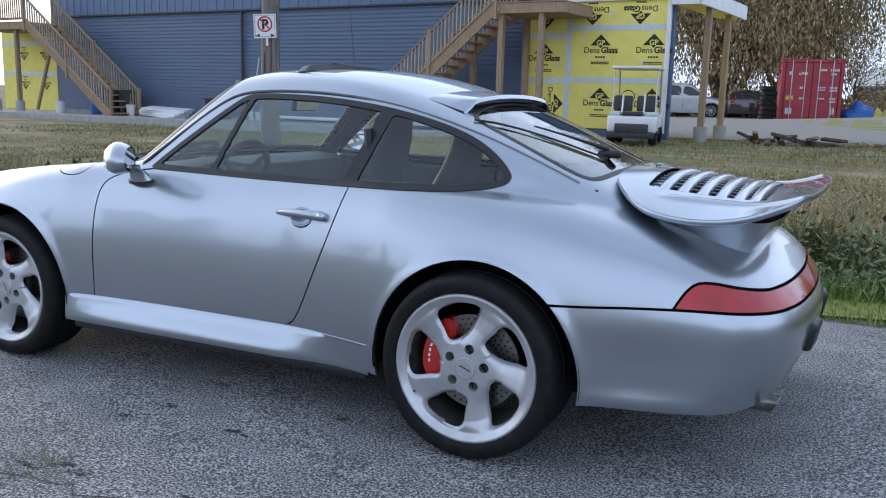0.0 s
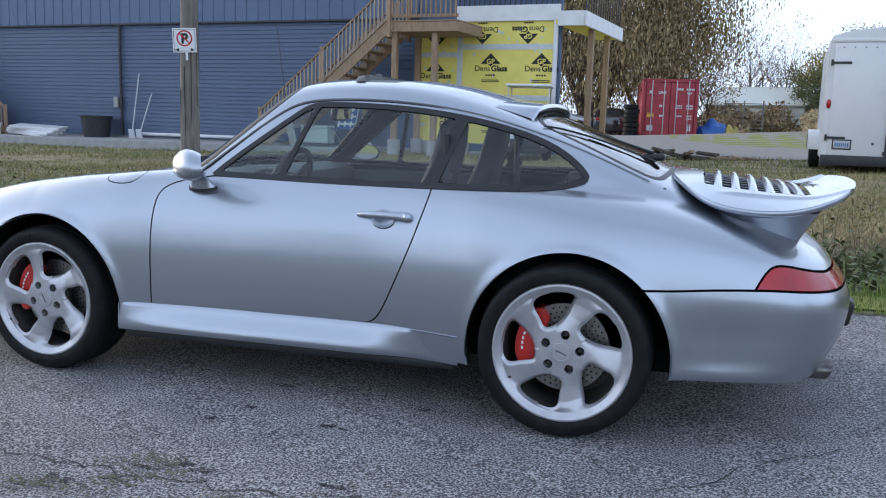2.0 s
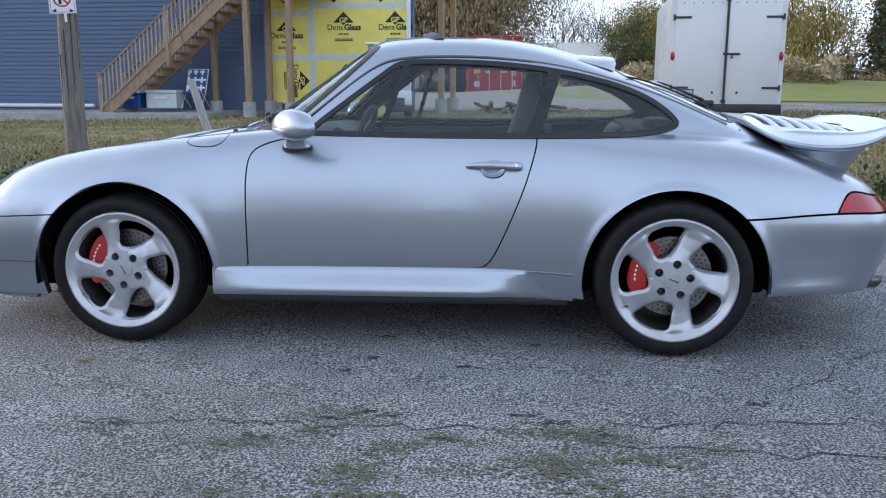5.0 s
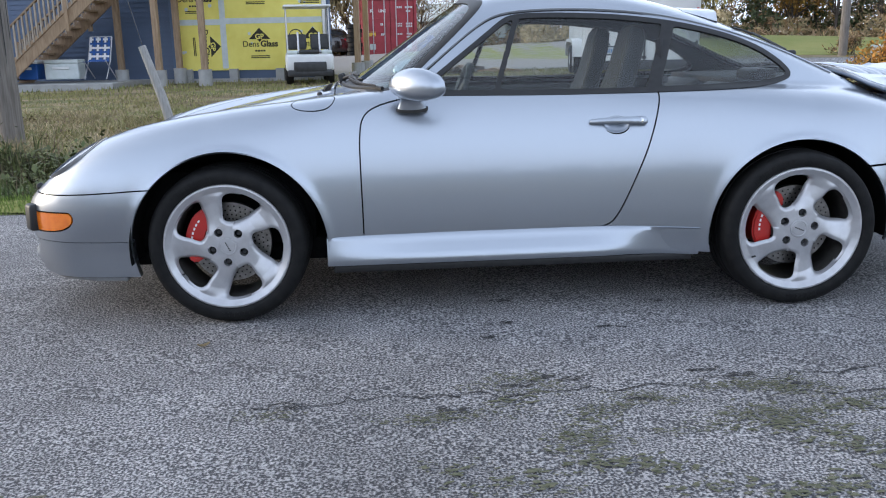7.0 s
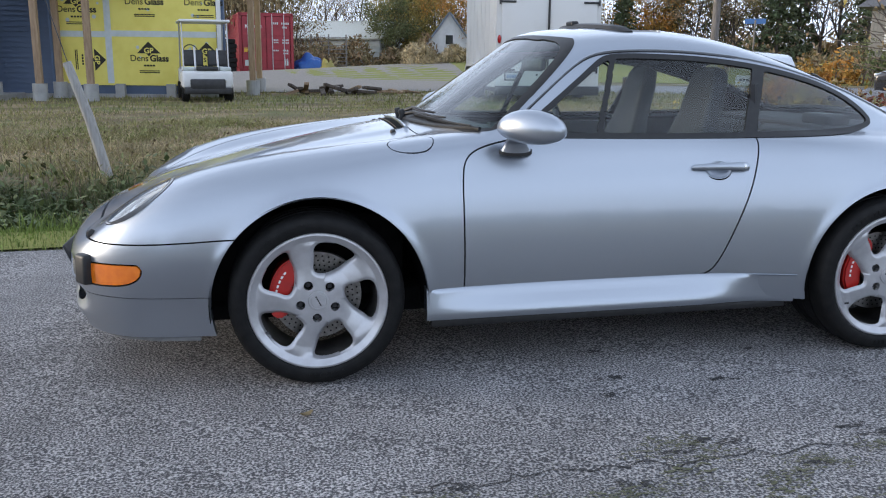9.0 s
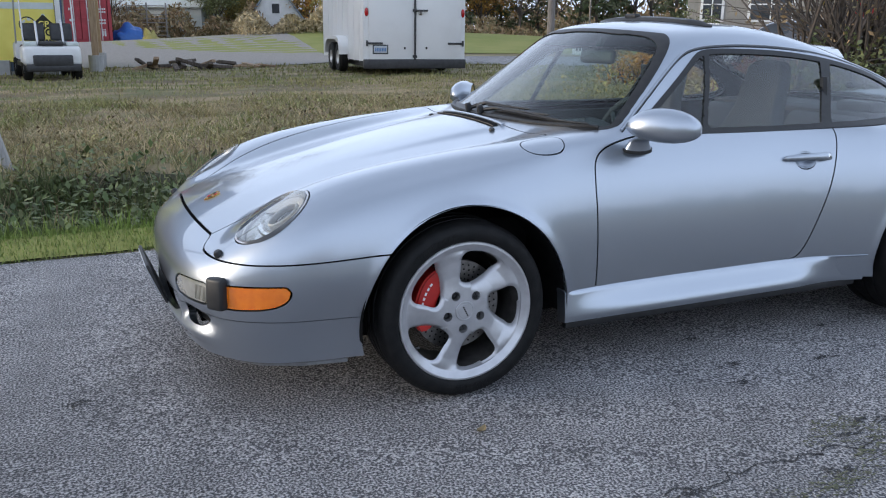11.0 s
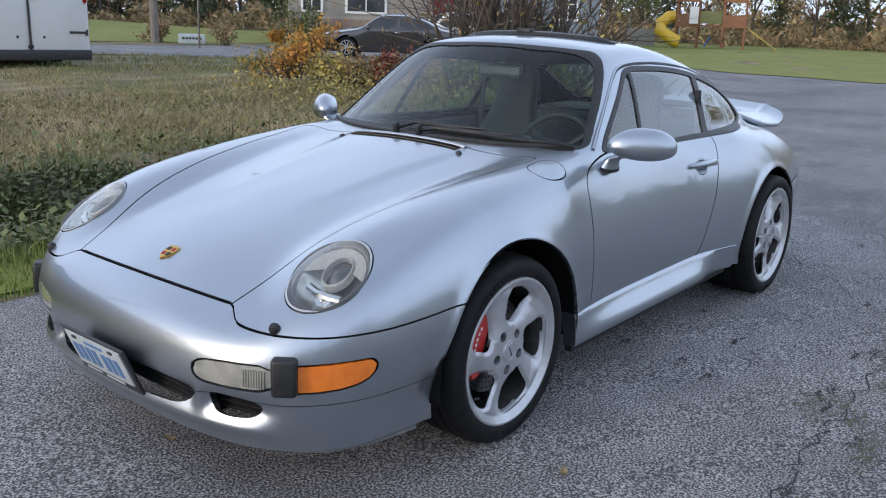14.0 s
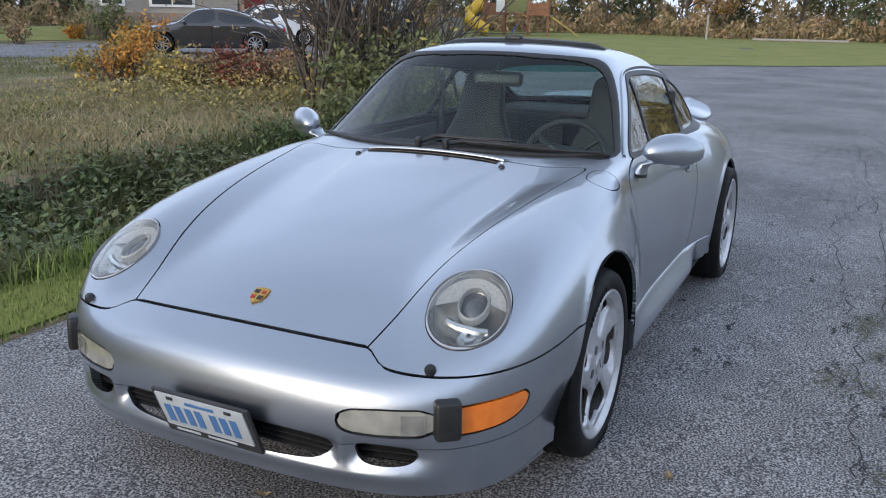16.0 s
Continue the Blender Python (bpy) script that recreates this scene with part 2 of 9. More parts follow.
M["bark"] = material("bark", (0.13, 0.105, 0.085), 0.95, tint=(0.07, 0.058, 0.048), scale=9, detail=6, stretch=(3, 3, 0.5), bump=0.6, bump_scale=20)
M["sedan"] = material("dark_bronze_paint", (0.055, 0.05, 0.048), 0.25, 0.5, tint=(0.045, 0.04, 0.04), scale=300, coat=1.0)
M["silver"] = material("old_silver_paint", (0.5, 0.51, 0.52), 0.35, 0.4, tint=(0.44, 0.45, 0.46), scale=4, coat=0.5)
M["brick"] = material("brown_brick", (0.30, 0.23, 0.18), 0.85, tint=(0.22, 0.165, 0.13), scale=12, detail=3, bump=0.4)
M["shingle"] = material("grey_shingle", (0.10, 0.10, 0.105), 0.9, tint=(0.14, 0.14, 0.145), scale=10)
M["greysiding"] = material("grey_siding", (0.23, 0.27, 0.31), 0.6, tint=(0.2, 0.235, 0.27), scale=6)
M["taupe"] = material("taupe_siding", (0.33, 0.31, 0.27), 0.7, tint=(0.29, 0.27, 0.235), scale=6)
M["yellow_plastic"] = material("yellow_plastic", (0.78, 0.50, 0.04), 0.35, tint=(0.70, 0.44, 0.035), scale=3)
M["redbrown"] = material("play_timber", (0.27, 0.125, 0.06), 0.7, tint=(0.2, 0.09, 0.045), scale=5, rand=0.1)
M["windowdark"] = material("window_pane", (0.03, 0.035, 0.04), 0.05, tint=(0.05, 0.055, 0.06), scale=1.5)


def leaf(name, color, tint):
    m = material(name, color, 0.7, tint=tint, scale=1.1, detail=5, contrast=(0.38, 0.6))
    nodes, links = m.node_tree.nodes, m.node_tree.links
    b = nodes["Principled BSDF"]
    geo = nodes.new("ShaderNodeNewGeometry")
    hsv = nodes.new("ShaderNodeHueSaturation")
    rr = nodes.new("ShaderNodeMapRange")
    rr.inputs["To Min"].default_value, rr.inputs["To Max"].default_value = 0.55, 1.45
    links.new(geo.outputs["Random Per Island"], rr.inputs["Value"])
    links.new(rr.outputs["Result"], hsv.inputs["Value"])
    links.new(b.inputs["Base Color"].links[0].from_socket, hsv.inputs["Color"])
    links.new(hsv.outputs["Color"], b.inputs["Base Color"])
    b.inputs["Subsurface Weight"].default_value = 0.0
    return m


M["grass_green"] = leaf("green_grass", (0.15, 0.225, 0.04), (0.195, 0.235, 0.06))
M["grass_dry"] = leaf("dry_grass", (0.46, 0.37, 0.215), (0.27, 0.215, 0.11))
M["weed"] = leaf("ditch_weeds", (0.068, 0.104, 0.030), (0.125, 0.135, 0.05))
M["stalk"] = leaf("dead_stalks", (0.115, 0.075, 0.045), (0.20, 0.15, 0.09))
M["field_leaf"] = leaf("field_grass", (0.165, 0.18, 0.05), (0.26, 0.235, 0.095))
M["leaf_orange"] = leaf("orange_leaves", (0.50, 0.21, 0.03), (0.36, 0.24, 0.05))
M["leaf_brown"] = leaf("brown_leaves", (0.34, 0.22, 0.12), (0.23, 0.19, 0.09))
M["leaf_yellow"] = leaf("yellow_leaves", (0.42, 0.31, 0.07), (0.26, 0.23, 0.07))
M["leaf_green"] = leaf("green_leaves", (0.12, 0.145, 0.05), (0.17, 0.175, 0.07))
M["leaf_red"] = leaf("red_leaves", (0.22, 0.05, 0.03), (0.13, 0.06, 0.03))
M["pine"] = leaf("pine_needles", (0.075, 0.105, 0.045), (0.11, 0.12, 0.055))
M["willow"] = leaf("willow_leaves", (0.30, 0.225, 0.10), (0.20, 0.155, 0.075))


# ---- mesh helpers ----
def thing(name, label, category, group="", kind="", at=None):
    ob = new(name)
    ob.empty_display_size = 0.1
    if at is not None:
        ob.matrix_world = at
    return tagged(ob, label, category, group, kind)


def smooth_mesh(me, angle=40):
    me.polygons.foreach_set("use_smooth", [True] * len(me.polygons))
    me.set_sharp_from_angle(angle=radians(angle))


def part(name, bm, mat, parent=None, label="", smooth=40):
    me = bpy.data.meshes.new(name)
    bm.to_mesh(me)
    bm.free()
    if smooth:
        smooth_mesh(me, smooth)
    me.materials.append(M[mat])
    ob = new(name, me)
    if parent is not None:
        ob.parent = parent
    return tagged(ob, label)


def raw(name, verts, faces, mat, parent=None, label="", smooth=0):
    me = bpy.data.meshes.new(name)
    me.from_pydata([tuple(v) for v in verts], [], [tuple(f) for f in faces])
    me.update()
    if smooth:
        smooth_mesh(me, smooth)
    me.materials.append(M[mat])
    ob = new(name, me)
    if parent is not None:
        ob.parent = parent
    return tagged(ob, label)


def box(size, at=(0, 0, 0), bevel=0.0, rot=None, bm=None, seg=2):
    """A bevelled box centred at a place; appended to bm if one is given."""
    one = bmesh.new()
    bmesh.ops.create_cube(one, size=1)
    bmesh.ops.scale(one, vec=size, verts=one.verts)
    if bevel:
        bmesh.ops.bevel(one, geom=one.edges[:], offset=bevel, segments=seg, affect="EDGES", profile=0.5)
    mat = Matrix.Translation(at)
    if rot is not None:
        mat = mat @ Euler([radians(r) for r in rot]).to_matrix().to_4x4()
    bmesh.ops.transform(one, matrix=mat, verts=one.verts)
    return join(bm, one)


def join(bm, one):
    if bm is None:
        return one
    me = bpy.data.meshes.new("tmp")
    one.to_mesh(me)
    one.free()
    bm.from_mesh(me)
    bpy.data.meshes.remove(me)
    return bm


def tube(points, radius, bm=None, sides=10, taper=None, caps=True):
    """A round bar along points; taper gives a radius for each point."""
    one = bmesh.new()
    pts = [Vector(p) for p in points]
    rings = []
    up = Vector((0.13, 0.31, 0.94))
    for i, p in enumerate(pts):
        d = (pts[min(i + 1, len(pts) - 1)] - pts[max(i - 1, 0)]).normalized()
        ref = up if abs(d.dot(up)) < 0.95 else Vector((1, 0, 0))
        s = d.cross(ref).normalized()
        u = s.cross(d)
        r = taper[i] if taper else radius
        rings.append([one.verts.new(p + r * (math.cos(a) * s + math.sin(a) * u)) for a in np.linspace(0, 2 * math.pi, sides, endpoint=False)])
    for a, b in zip(rings, rings[1:]):
        for i in range(sides):
            one.faces.new((a[i], a[(i + 1) % sides], b[(i + 1) % sides], b[i]))
    if caps:
        one.faces.new(rings[0][::-1])
        one.faces.new(rings[-1])
    bmesh.ops.recalc_face_normals(one, faces=one.faces)
    return join(bm, one)


def lathe(profile, n=64, bm=None, axis="y", closed=False):
    """Revolves (radius, along) pairs about an axis."""
    one = bmesh.new()
    rings = []
    for r, h in profile:
        ring = []
        for k in range(n):
            a = 2 * math.pi * k / n
            c, s = r * math.cos(a), r * math.sin(a)
            ring.append(one.verts.new((c, h, s) if axis == "y" else (c, s, h)))
        rings.append(ring)
    pairs = list(zip(rings, rings[1:])) + ([(rings[-1], rings[0])] if closed else [])
    for a, b in pairs:
        for k in range(n):
            one.faces.new((a[k], a[(k + 1) % n], b[(k + 1) % n], b[k]))
    bmesh.ops.remove_doubles(one, verts=one.verts, dist=1e-5)
    bmesh.ops.recalc_face_normals(one, faces=one.faces)
    return join(bm, one)


def slab(outline, z0, z1, bm=None, bevel=0.0):
    """A prism over a plan outline of (x, y)."""
    one = bmesh.new()
    low = [one.verts.new((x, y, z0)) for x, y in outline]
    face = one.faces.new(low)
    up = bmesh.ops.extrude_face_region(one, geom=[face])
    bmesh.ops.translate(one, vec=(0, 0, z1 - z0), verts=[v for v in up["geom"] if isinstance(v, bmesh.types.BMVert)])
    bmesh.ops.recalc_face_normals(one, faces=one.faces)
    if bevel:
        bmesh.ops.bevel(one, geom=one.edges[:], offset=bevel, segments=2, affect="EDGES")
    return join(bm, one)


def turned(bm, m):
    bmesh.ops.transform(bm, matrix=m, verts=bm.verts)
    return bm


# ---- the sports car: skin as one smooth solid, cut into panels ----
def spline(*keys, soft=0.03):
    """A smooth curve through (at, value) keys, as a function of arrays."""
    k = np.array(keys, float)
    x, v = k[:, 0], k[:, 1]
    h, d = np.diff(x), np.diff(v) / np.diff(x)
    m = np.zeros(len(x))
    m[1:-1] = np.where(d[:-1] * d[1:] > 0, 2 * d[:-1] * d[1:] / np.where(np.abs(d[:-1] + d[1:]) < 1e-9, 1, d[:-1] + d[1:]), 0)
    m[0], m[-1] = d[0], d[-1]
    s = np.linspace(x[0] - 0.4, x[-1] + 0.4, 1600)
    i = np.clip(np.searchsorted(x, s) - 1, 0, len(h) - 1)
    t = (s - x[i]) / h[i]
    tc = np.clip(t, 0, 1)
    y = (1 + 2 * tc) * (1 - tc) ** 2 * v[i] + tc * (1 - tc) ** 2 * h[i] * m[i] + tc ** 2 * (3 - 2 * tc) * v[i + 1] + tc ** 2 * (tc - 1) * h[i] * m[i + 1]
    y = y + np.where(t < 0, m[0] * t * h[i], 0) + np.where(t > 1, m[-1] * (t - 1) * h[i], 0)
    n = max(1, int(3 * soft / (s[1] - s[0])))
    w = np.exp(-0.5 * (np.arange(-n, n + 1) * (s[1] - s[0]) / soft) ** 2)
    y = np.convolve(np.pad(y, n, mode="reflect", reflect_type="odd"), w / w.sum(), mode="valid")
    return lambda at: np.interp(at, s, y)


def smax(a, b, k):
    return 0.5 * (a + b + np.sqrt((a - b) ** 2 + k * k))


def smin(a, b, k):
    return 0.5 * (a + b - np.sqrt((a - b) ** 2 + k * k))


FRONT_AXLE, REAR_AXLE = -1.136, 1.136
hood_z = spline((-2.3, 0.46), (-2.05, 0.545), (-1.92, 0.60), (-1.7, 0.685), (-1.4, 0.765), (-1.1, 0.825), (-0.8, 0.872), (-0.55, 0.90), (0.3, 0.90), (1.0, 0.90), (1.35, 0.888), (1.6, 0.836), (1.72, 0.800), (1.85, 0.753), (1.95, 0.714), (2.0, 0.694), (2.3, 0.54))
fender_z = spline((-2.3, 0.30), (-2.05, 0.47), (-1.95, 0.545), (-1.85, 0.625), (-1.75, 0.695), (-1.62, 0.758), (-1.45, 0.805), (-1.2, 0.845), (-0.9, 0.872), (-0.6, 0.885), (0.0, 0.875), (0.6, 0.868), (1.0, 0.862), (1.25, 0.84), (1.5, 0.785), (1.75, 0.70), (2.0, 0.60), (2.3, 0.45))
fender_y = spline((-2.3, 0.56), (-1.8, 0.60), (-1.4, 0.635), (-0.7, 0.66), (0.4, 0.66), (1.1, 0.70), (1.6, 0.68), (2.2, 0.5))
half_width = spline((-2.3, 0.80), (-1.9, 0.825), (-1.55, 0.855), (-1.136, 0.872), (-0.8, 0.845), (-0.6, 0.815), (-0.2, 0.800), (0.3, 0.802), (0.6, 0.830), (0.85, 0.872), (1.136, 0.895), (1.45, 0.876), (1.8, 0.815), (2.2, 0.72), soft=0.06)
nose_x = spline((0.0, -1.97), (0.2, -2.035), (0.32, -2.065), (0.44, -2.075), (0.54, -2.06), (0.66, -2.0), (0.8, -1.85))
tail_x = spline((0.0, 1.99), (0.25, 2.08), (0.38, 2.14), (0.5, 2.16), (0.6, 2.10), (0.72, 2.04), (0.85, 1.95))
roof_z = spline((-0.8, 1.15), (-0.4, 1.240), (-0.2, 1.272), (0.0, 1.291), (0.15, 1.297), (0.3, 1.294), (0.5, 1.274), (0.7, 1.230), (0.9, 1.165), (1.1, 1.090), (1.3, 1.00), (1.5, 0.905), (1.7, 0.80), soft=0.05)
cabin_y = spline((-1.0, 0.645), (-0.4, 0.692), (0.0, 0.704), (0.5, 0.704), (0.9, 0.688), (1.2, 0.645), (1.5, 0.56), (1.8, 0.44), soft=0.06)


def car_field(p):
    """Negative inside the car's outer skin."""
    x, y, z = p[..., 0], p[..., 1], p[..., 2]
    a = np.sqrt(y * y + 1e-6)
    hood = hood_z(x) - 0.13 * a * a
    off = a - fender_y(x)
    inner = np.interp(x, [-0.9, -0.5], [1.4, 0.85])
    fender = fender_z(x) - 0.008 - np.where(off > 0, 1.25, inner) * off ** 2
    # two soft creases fading forward over the lid
    fold = np.interp(x, [-1.45, -0.8], [0.215, 0.30])
    hood = hood + 0.011 * np.clip((x + 1.5) / 0.6, 0, 1) * np.clip((-0.7 - x) / 0.05, 0, 1) / (1 + np.exp(np.clip((a - fold) / 0.014, -30, 30)))
    top = z - smax(hood, fender, np.interp(x, [-0.9, -0.5], [0.028, 0.06]))
    d = z - 0.50
    up = 0.5 * (d + np.sqrt(d * d + 0.012))
    down = 0.5 * (-d - 0.08 + np.sqrt((d + 0.08) ** 2 + 0.006))
    belly = np.interp(x, [-1.2, -0.75, 0.8, 1.2], [0.0, 1.0, 1.0, 0.0])
    side = a - half_width(x) + (0.80 - 0.20 * belly) * up * up + 0.35 * down * down
    # the rear bumper draws in below its shoulder and flares again at its foot
    hip = np.clip((x - 1.45) / 0.2, 0, 1)
    under = np.clip((0.535 - z) / 0.16, 0, 1)
    side = side + hip * (0.018 * under * under * (3 - 2 * under) - 0.012 * np.exp(-((z - 0.262) / 0.035) ** 2))
    # the apron draws in towards the road ahead of the wheel
    tuck = np.clip((0.50 - z) / 0.24, 0, 1)
    side = side + 0.046 * np.clip((-1.22 - x) / 0.26, 0, 1) * tuck * tuck * (3 - 2 * tuck)
    for ax, r in ((FRONT_AXLE + 0.012, 0.385), (REAR_AXLE + 0.008, 0.365)):
        rr = np.sqrt((x - ax) ** 2 + (z - 0.30) ** 2)
        side = side - 0.007 * np.exp(-((rr - r) / 0.022) ** 2)
    front = (nose_x(z) + 0.13 * a ** 2 + 0.85 * a ** 6 - x) * 0.8
    rear = (x - tail_x(z) + 0.16 * a ** 2 + 0.62 * a ** 6) * 0.8
    # rolled lower lip and sunk air intakes of the apron
    span_in = 1 / (1 + np.exp(np.clip((a - 0.62) / 0.018, -30, 30)))
    bridge = 1 - np.exp(-((a - 0.398) / 0.022) ** 2)
    front = front + span_in * (0.018 * bridge * np.exp(-((z - 0.322) / 0.032) ** 2) - 0.010 * np.exp(-((z - 0.256) / 0.024) ** 2))
    low = smax(smax(top, side, 0.085 - 0.030 * belly), smax(front, rear, 0.01), 0.055)
    roof = z - (roof_z(x) - 0.11 * a * a - 0.22 * a ** 4)
    over = 0.5 * ((z - 1.0) + np.sqrt((z - 1.0) ** 2 + 0.01))
    rise = 0.5 * ((z - 0.86) + np.sqrt((z - 0.86) ** 2 + 0.0012))
    wall = (a - cabin_y(x) + 0.42 * rise + 0.5 * over * over) * 0.9
    screen = (-0.695 + (z - 0.89) * 1.46 + 0.346 * a * a + 0.364 * a ** 4 - x) * 0.56
    cabin = smax(smax(smax(roof, wall, 0.05), screen, 0.022), x - 1.66, 0.03)
    cabin = smax(cabin, 0.74 - z, 0.01)
    return smin(low, cabin, 0.022)


def gradient(f, p, e=0.003):
    g = np.stack([(f(p + e * np.eye(3)[i]) - f(p - e * np.eye(3)[i])) / (2 * e) for i in range(3)], -1)
    return g


def settle(f, p, rounds=4):
    for _ in range(rounds):
        g = gradient(f, p)
        p = p - (f(p) / np.maximum((g * g).sum(-1), 0.05))[:, None] * g
    return p


def nets(f, lo, hi, h):
    """Even triangles on the zero surface of f within a box."""
    ax = [np.arange(l, u + h / 2, h) for l, u in zip(lo, hi)]
    grid = np.stack(np.meshgrid(*ax, indexing="ij"), -1)
    val = f(grid)
    neg = val < 0
    n = np.array(val.shape) - 1
    corner = [(i, j, k) for i in (0, 1) for j in (0, 1) for k in (0, 1)]
    count = sum(neg[i:i + n[0], j:j + n[1], k:k + n[2]].astype(int) for i, j, k in corner)
    live = (count > 0) & (count < 8)
    idx = np.argwhere(live)
    number = -np.ones(n, int)
    number[live] = np.arange(len(idx))
    total, hits = np.zeros((len(idx), 3)), np.zeros(len(idx))
    for a in corner:
        for b in corner:
            if sum(b) - sum(a) == 1 and sum(abs(u - v) for u, v in zip(a, b)) == 1:
                va, vb = (val[tuple((idx + c).T)] for c in (a, b))
                cross = (va < 0) != (vb < 0)
                t = np.where(cross, va / np.where(va == vb, 1, va - vb), 0)
                total += np.where(cross[:, None], idx + np.array(a) + t[:, None] * (np.array(b) - np.array(a)), 0)
                hits += cross
    verts = np.array(lo) + h * total / hits[:, None]
    tris = []
    for d in range(3):
        u, v = (d + 1) % 3, (d + 2) % 3
        s0 = [slice(None)] * 3
        s1 = [slice(None)] * 3
        s0[d], s1[d] = slice(0, -1), slice(1, None)
        cut = neg[tuple(s0)] != neg[tuple(s1)]
        e = np.argwhere(cut)
        e = e[(e[:, u] > 0) & (e[:, v] > 0) & (e[:, u] < n[u]) & (e[:, v] < n[v])]
        du, dv = np.eye(3, dtype=int)[u], np.eye(3, dtype=int)[v]
        q = [number[tuple(c.T)] for c in (e - du - dv, e - dv, e, e - du)]
        flip = ~neg[tuple(e.T)]
        q = np.stack(q, -1)
        q[flip] = q[flip][:, ::-1]
        tris += [q[:, [0, 1, 2]], q[:, [0, 2, 3]]]
    t = np.concatenate(tris)
    return settle(f, verts), t[(t >= 0).all(1)]


class Skin:
    """A pool of points on a surface, from which triangles are cut by fields."""

    def __init__(self, f, verts, tris):
        self.f, self.v, self.all = f, verts, tris

    def cut(self, tris, field):
        """Splits triangles where field(points) changes sign: (inside, outside)."""
        s = field(self.v)
        ins = s[tris] >= 0
        n = ins.sum(1)
        inside, outside = [tris[n == 3]], [tris[n == 0]]
        for lone, keep, rest in ((1, inside, outside), (2, outside, inside)):
            m = tris[n == lone]
            if not len(m):
                continue
            k = np.argmax(ins[n == lone] if lone == 1 else ~ins[n == lone], 1)
            r = np.arange(len(m))
            a, b, c = m[r, k], m[r, (k + 1) % 3], m[r, (k + 2) % 3]
            ab, ac = self.mid(a, b, s), self.mid(a, c, s)
            keep.append(np.stack([a, ab, ac], -1))
            rest += [np.stack([ab, b, c], -1), np.stack([ab, c, ac], -1)]
        return np.concatenate(inside), np.concatenate(outside)

    def mid(self, a, b, s):
        key = np.minimum(a, b).astype(np.int64) * 10 ** 7 + np.maximum(a, b)
        uniq, first, inv = np.unique(key, return_index=True, return_inverse=True)
        i, j = uniq // 10 ** 7, uniq % 10 ** 7
        t = np.clip(s[i] / np.where(s[i] == s[j], 1, s[i] - s[j]), 0.0, 1.0)
        new_v = self.v[i] + t[:, None] * (self.v[j] - self.v[i])
        start = len(self.v)
        self.v = np.concatenate([self.v, new_v])
        return start + inv.reshape(-1)

    def panel(self, tris, field, gap=0.0022):
        """Takes a panel out of tris, with a gap all round: (panel, what is left)."""
        inside, rest = self.cut(tris, lambda p: field(p) - gap)
        _, rest = self.cut(rest, lambda p: field(p) + gap)
        return inside, rest

    def mesh(self, name, tris, mat, parent, label="", lift=0.0, rim=0.012):
        """A part from triangles, its edges turned in by rim."""
        ids, inv = np.unique(tris, return_inverse=True)
        t = inv.reshape(-1, 3)
        v = settle(self.f, self.v[ids], 2)
        g = gradient(self.f, v)
        nrm = g / np.linalg.norm(g, axis=1)[:, None]
        v = v + lift * nrm
        keepers = np.ones(len(t), bool)
        keepers &= (t[:, 0] != t[:, 1]) & (t[:, 1] != t[:, 2]) & (t[:, 0] != t[:, 2])
        t = t[keepers]
        verts, faces, normals = [v], [t.tolist()], [nrm]
        if rim:
            e = np.concatenate([t[:, [0, 1]], t[:, [1, 2]], t[:, [2, 0]]])
            key = np.minimum(e[:, 0], e[:, 1]) * 10 ** 7 + np.maximum(e[:, 0], e[:, 1])
            uniq, first, cnt = np.unique(key, return_index=True, return_counts=True)
            be = e[first[cnt == 1]]
            bid, binv = np.unique(be, return_inverse=True)
            binv = binv.reshape(-1, 2)
            n0, nb = len(v), len(bid)
            out = np.zeros((nb, 3))
            d = np.cross(v[be[:, 1]] - v[be[:, 0]], nrm[be[:, 0]])
            np.add.at(out, binv[:, 0], d)
            np.add.at(out, binv[:, 1], d)
            out /= np.maximum(np.linalg.norm(out, axis=1), 1e-9)[:, None]
            verts += [v[bid], v[bid] - rim * nrm[bid]]
            normals += [out, out]
            faces.append([(n0 + j, n0 + i, n0 + nb + i, n0 + nb + j) for i, j in binv.tolist()])
        v, normals = np.concatenate(verts), np.concatenate(normals)
        me = bpy.data.meshes.new(name)
        me.from_pydata(v.tolist(), [], [tuple(f) for fs in faces for f in fs])
        me.update()
        me.polygons.foreach_set("use_smooth", [True] * len(me.polygons))
        me.normals_split_custom_set_from_vertices([tuple(n) for n in normals])
        me.materials.append(M[mat])
        ob = new(name, me)
        ob.parent = parent
        return tagged(ob, label)


def rounded(points, rounds=3):
    p = np.array(points, float)
    for _ in range(rounds):
        q = np.roll(p, -1, 0)
        p = np.stack([0.75 * p + 0.25 * q, 0.25 * p + 0.75 * q], 1).reshape(-1, 2)
    return p


def inside_of(points, rounds=3):
    """Signed distance to a rounded outline, positive inside."""
    p = rounded(points, rounds)
    q = np.roll(p, -1, 0)

    def field(u, v):
        best, odd = np.full(u.shape, 1e9), np.zeros(u.shape, bool)
        for (ax, ay), (bx, by) in zip(p, q):
            ex, ey = bx - ax, by - ay
            t = np.clip(((u - ax) * ex + (v - ay) * ey) / (ex * ex + ey * ey + 1e-12), 0, 1)
            best = np.minimum(best, (u - ax - t * ex) ** 2 + (v - ay - t * ey) ** 2)
            odd ^= ((ay > v) != (by > v)) & (u < ex * (v - ay) / (ey if ey else 1e-12) + ax)
        return np.where(odd, 1, -1) * np.sqrt(best)
    return field


def across(p):
    return np.abs(p[:, 1])


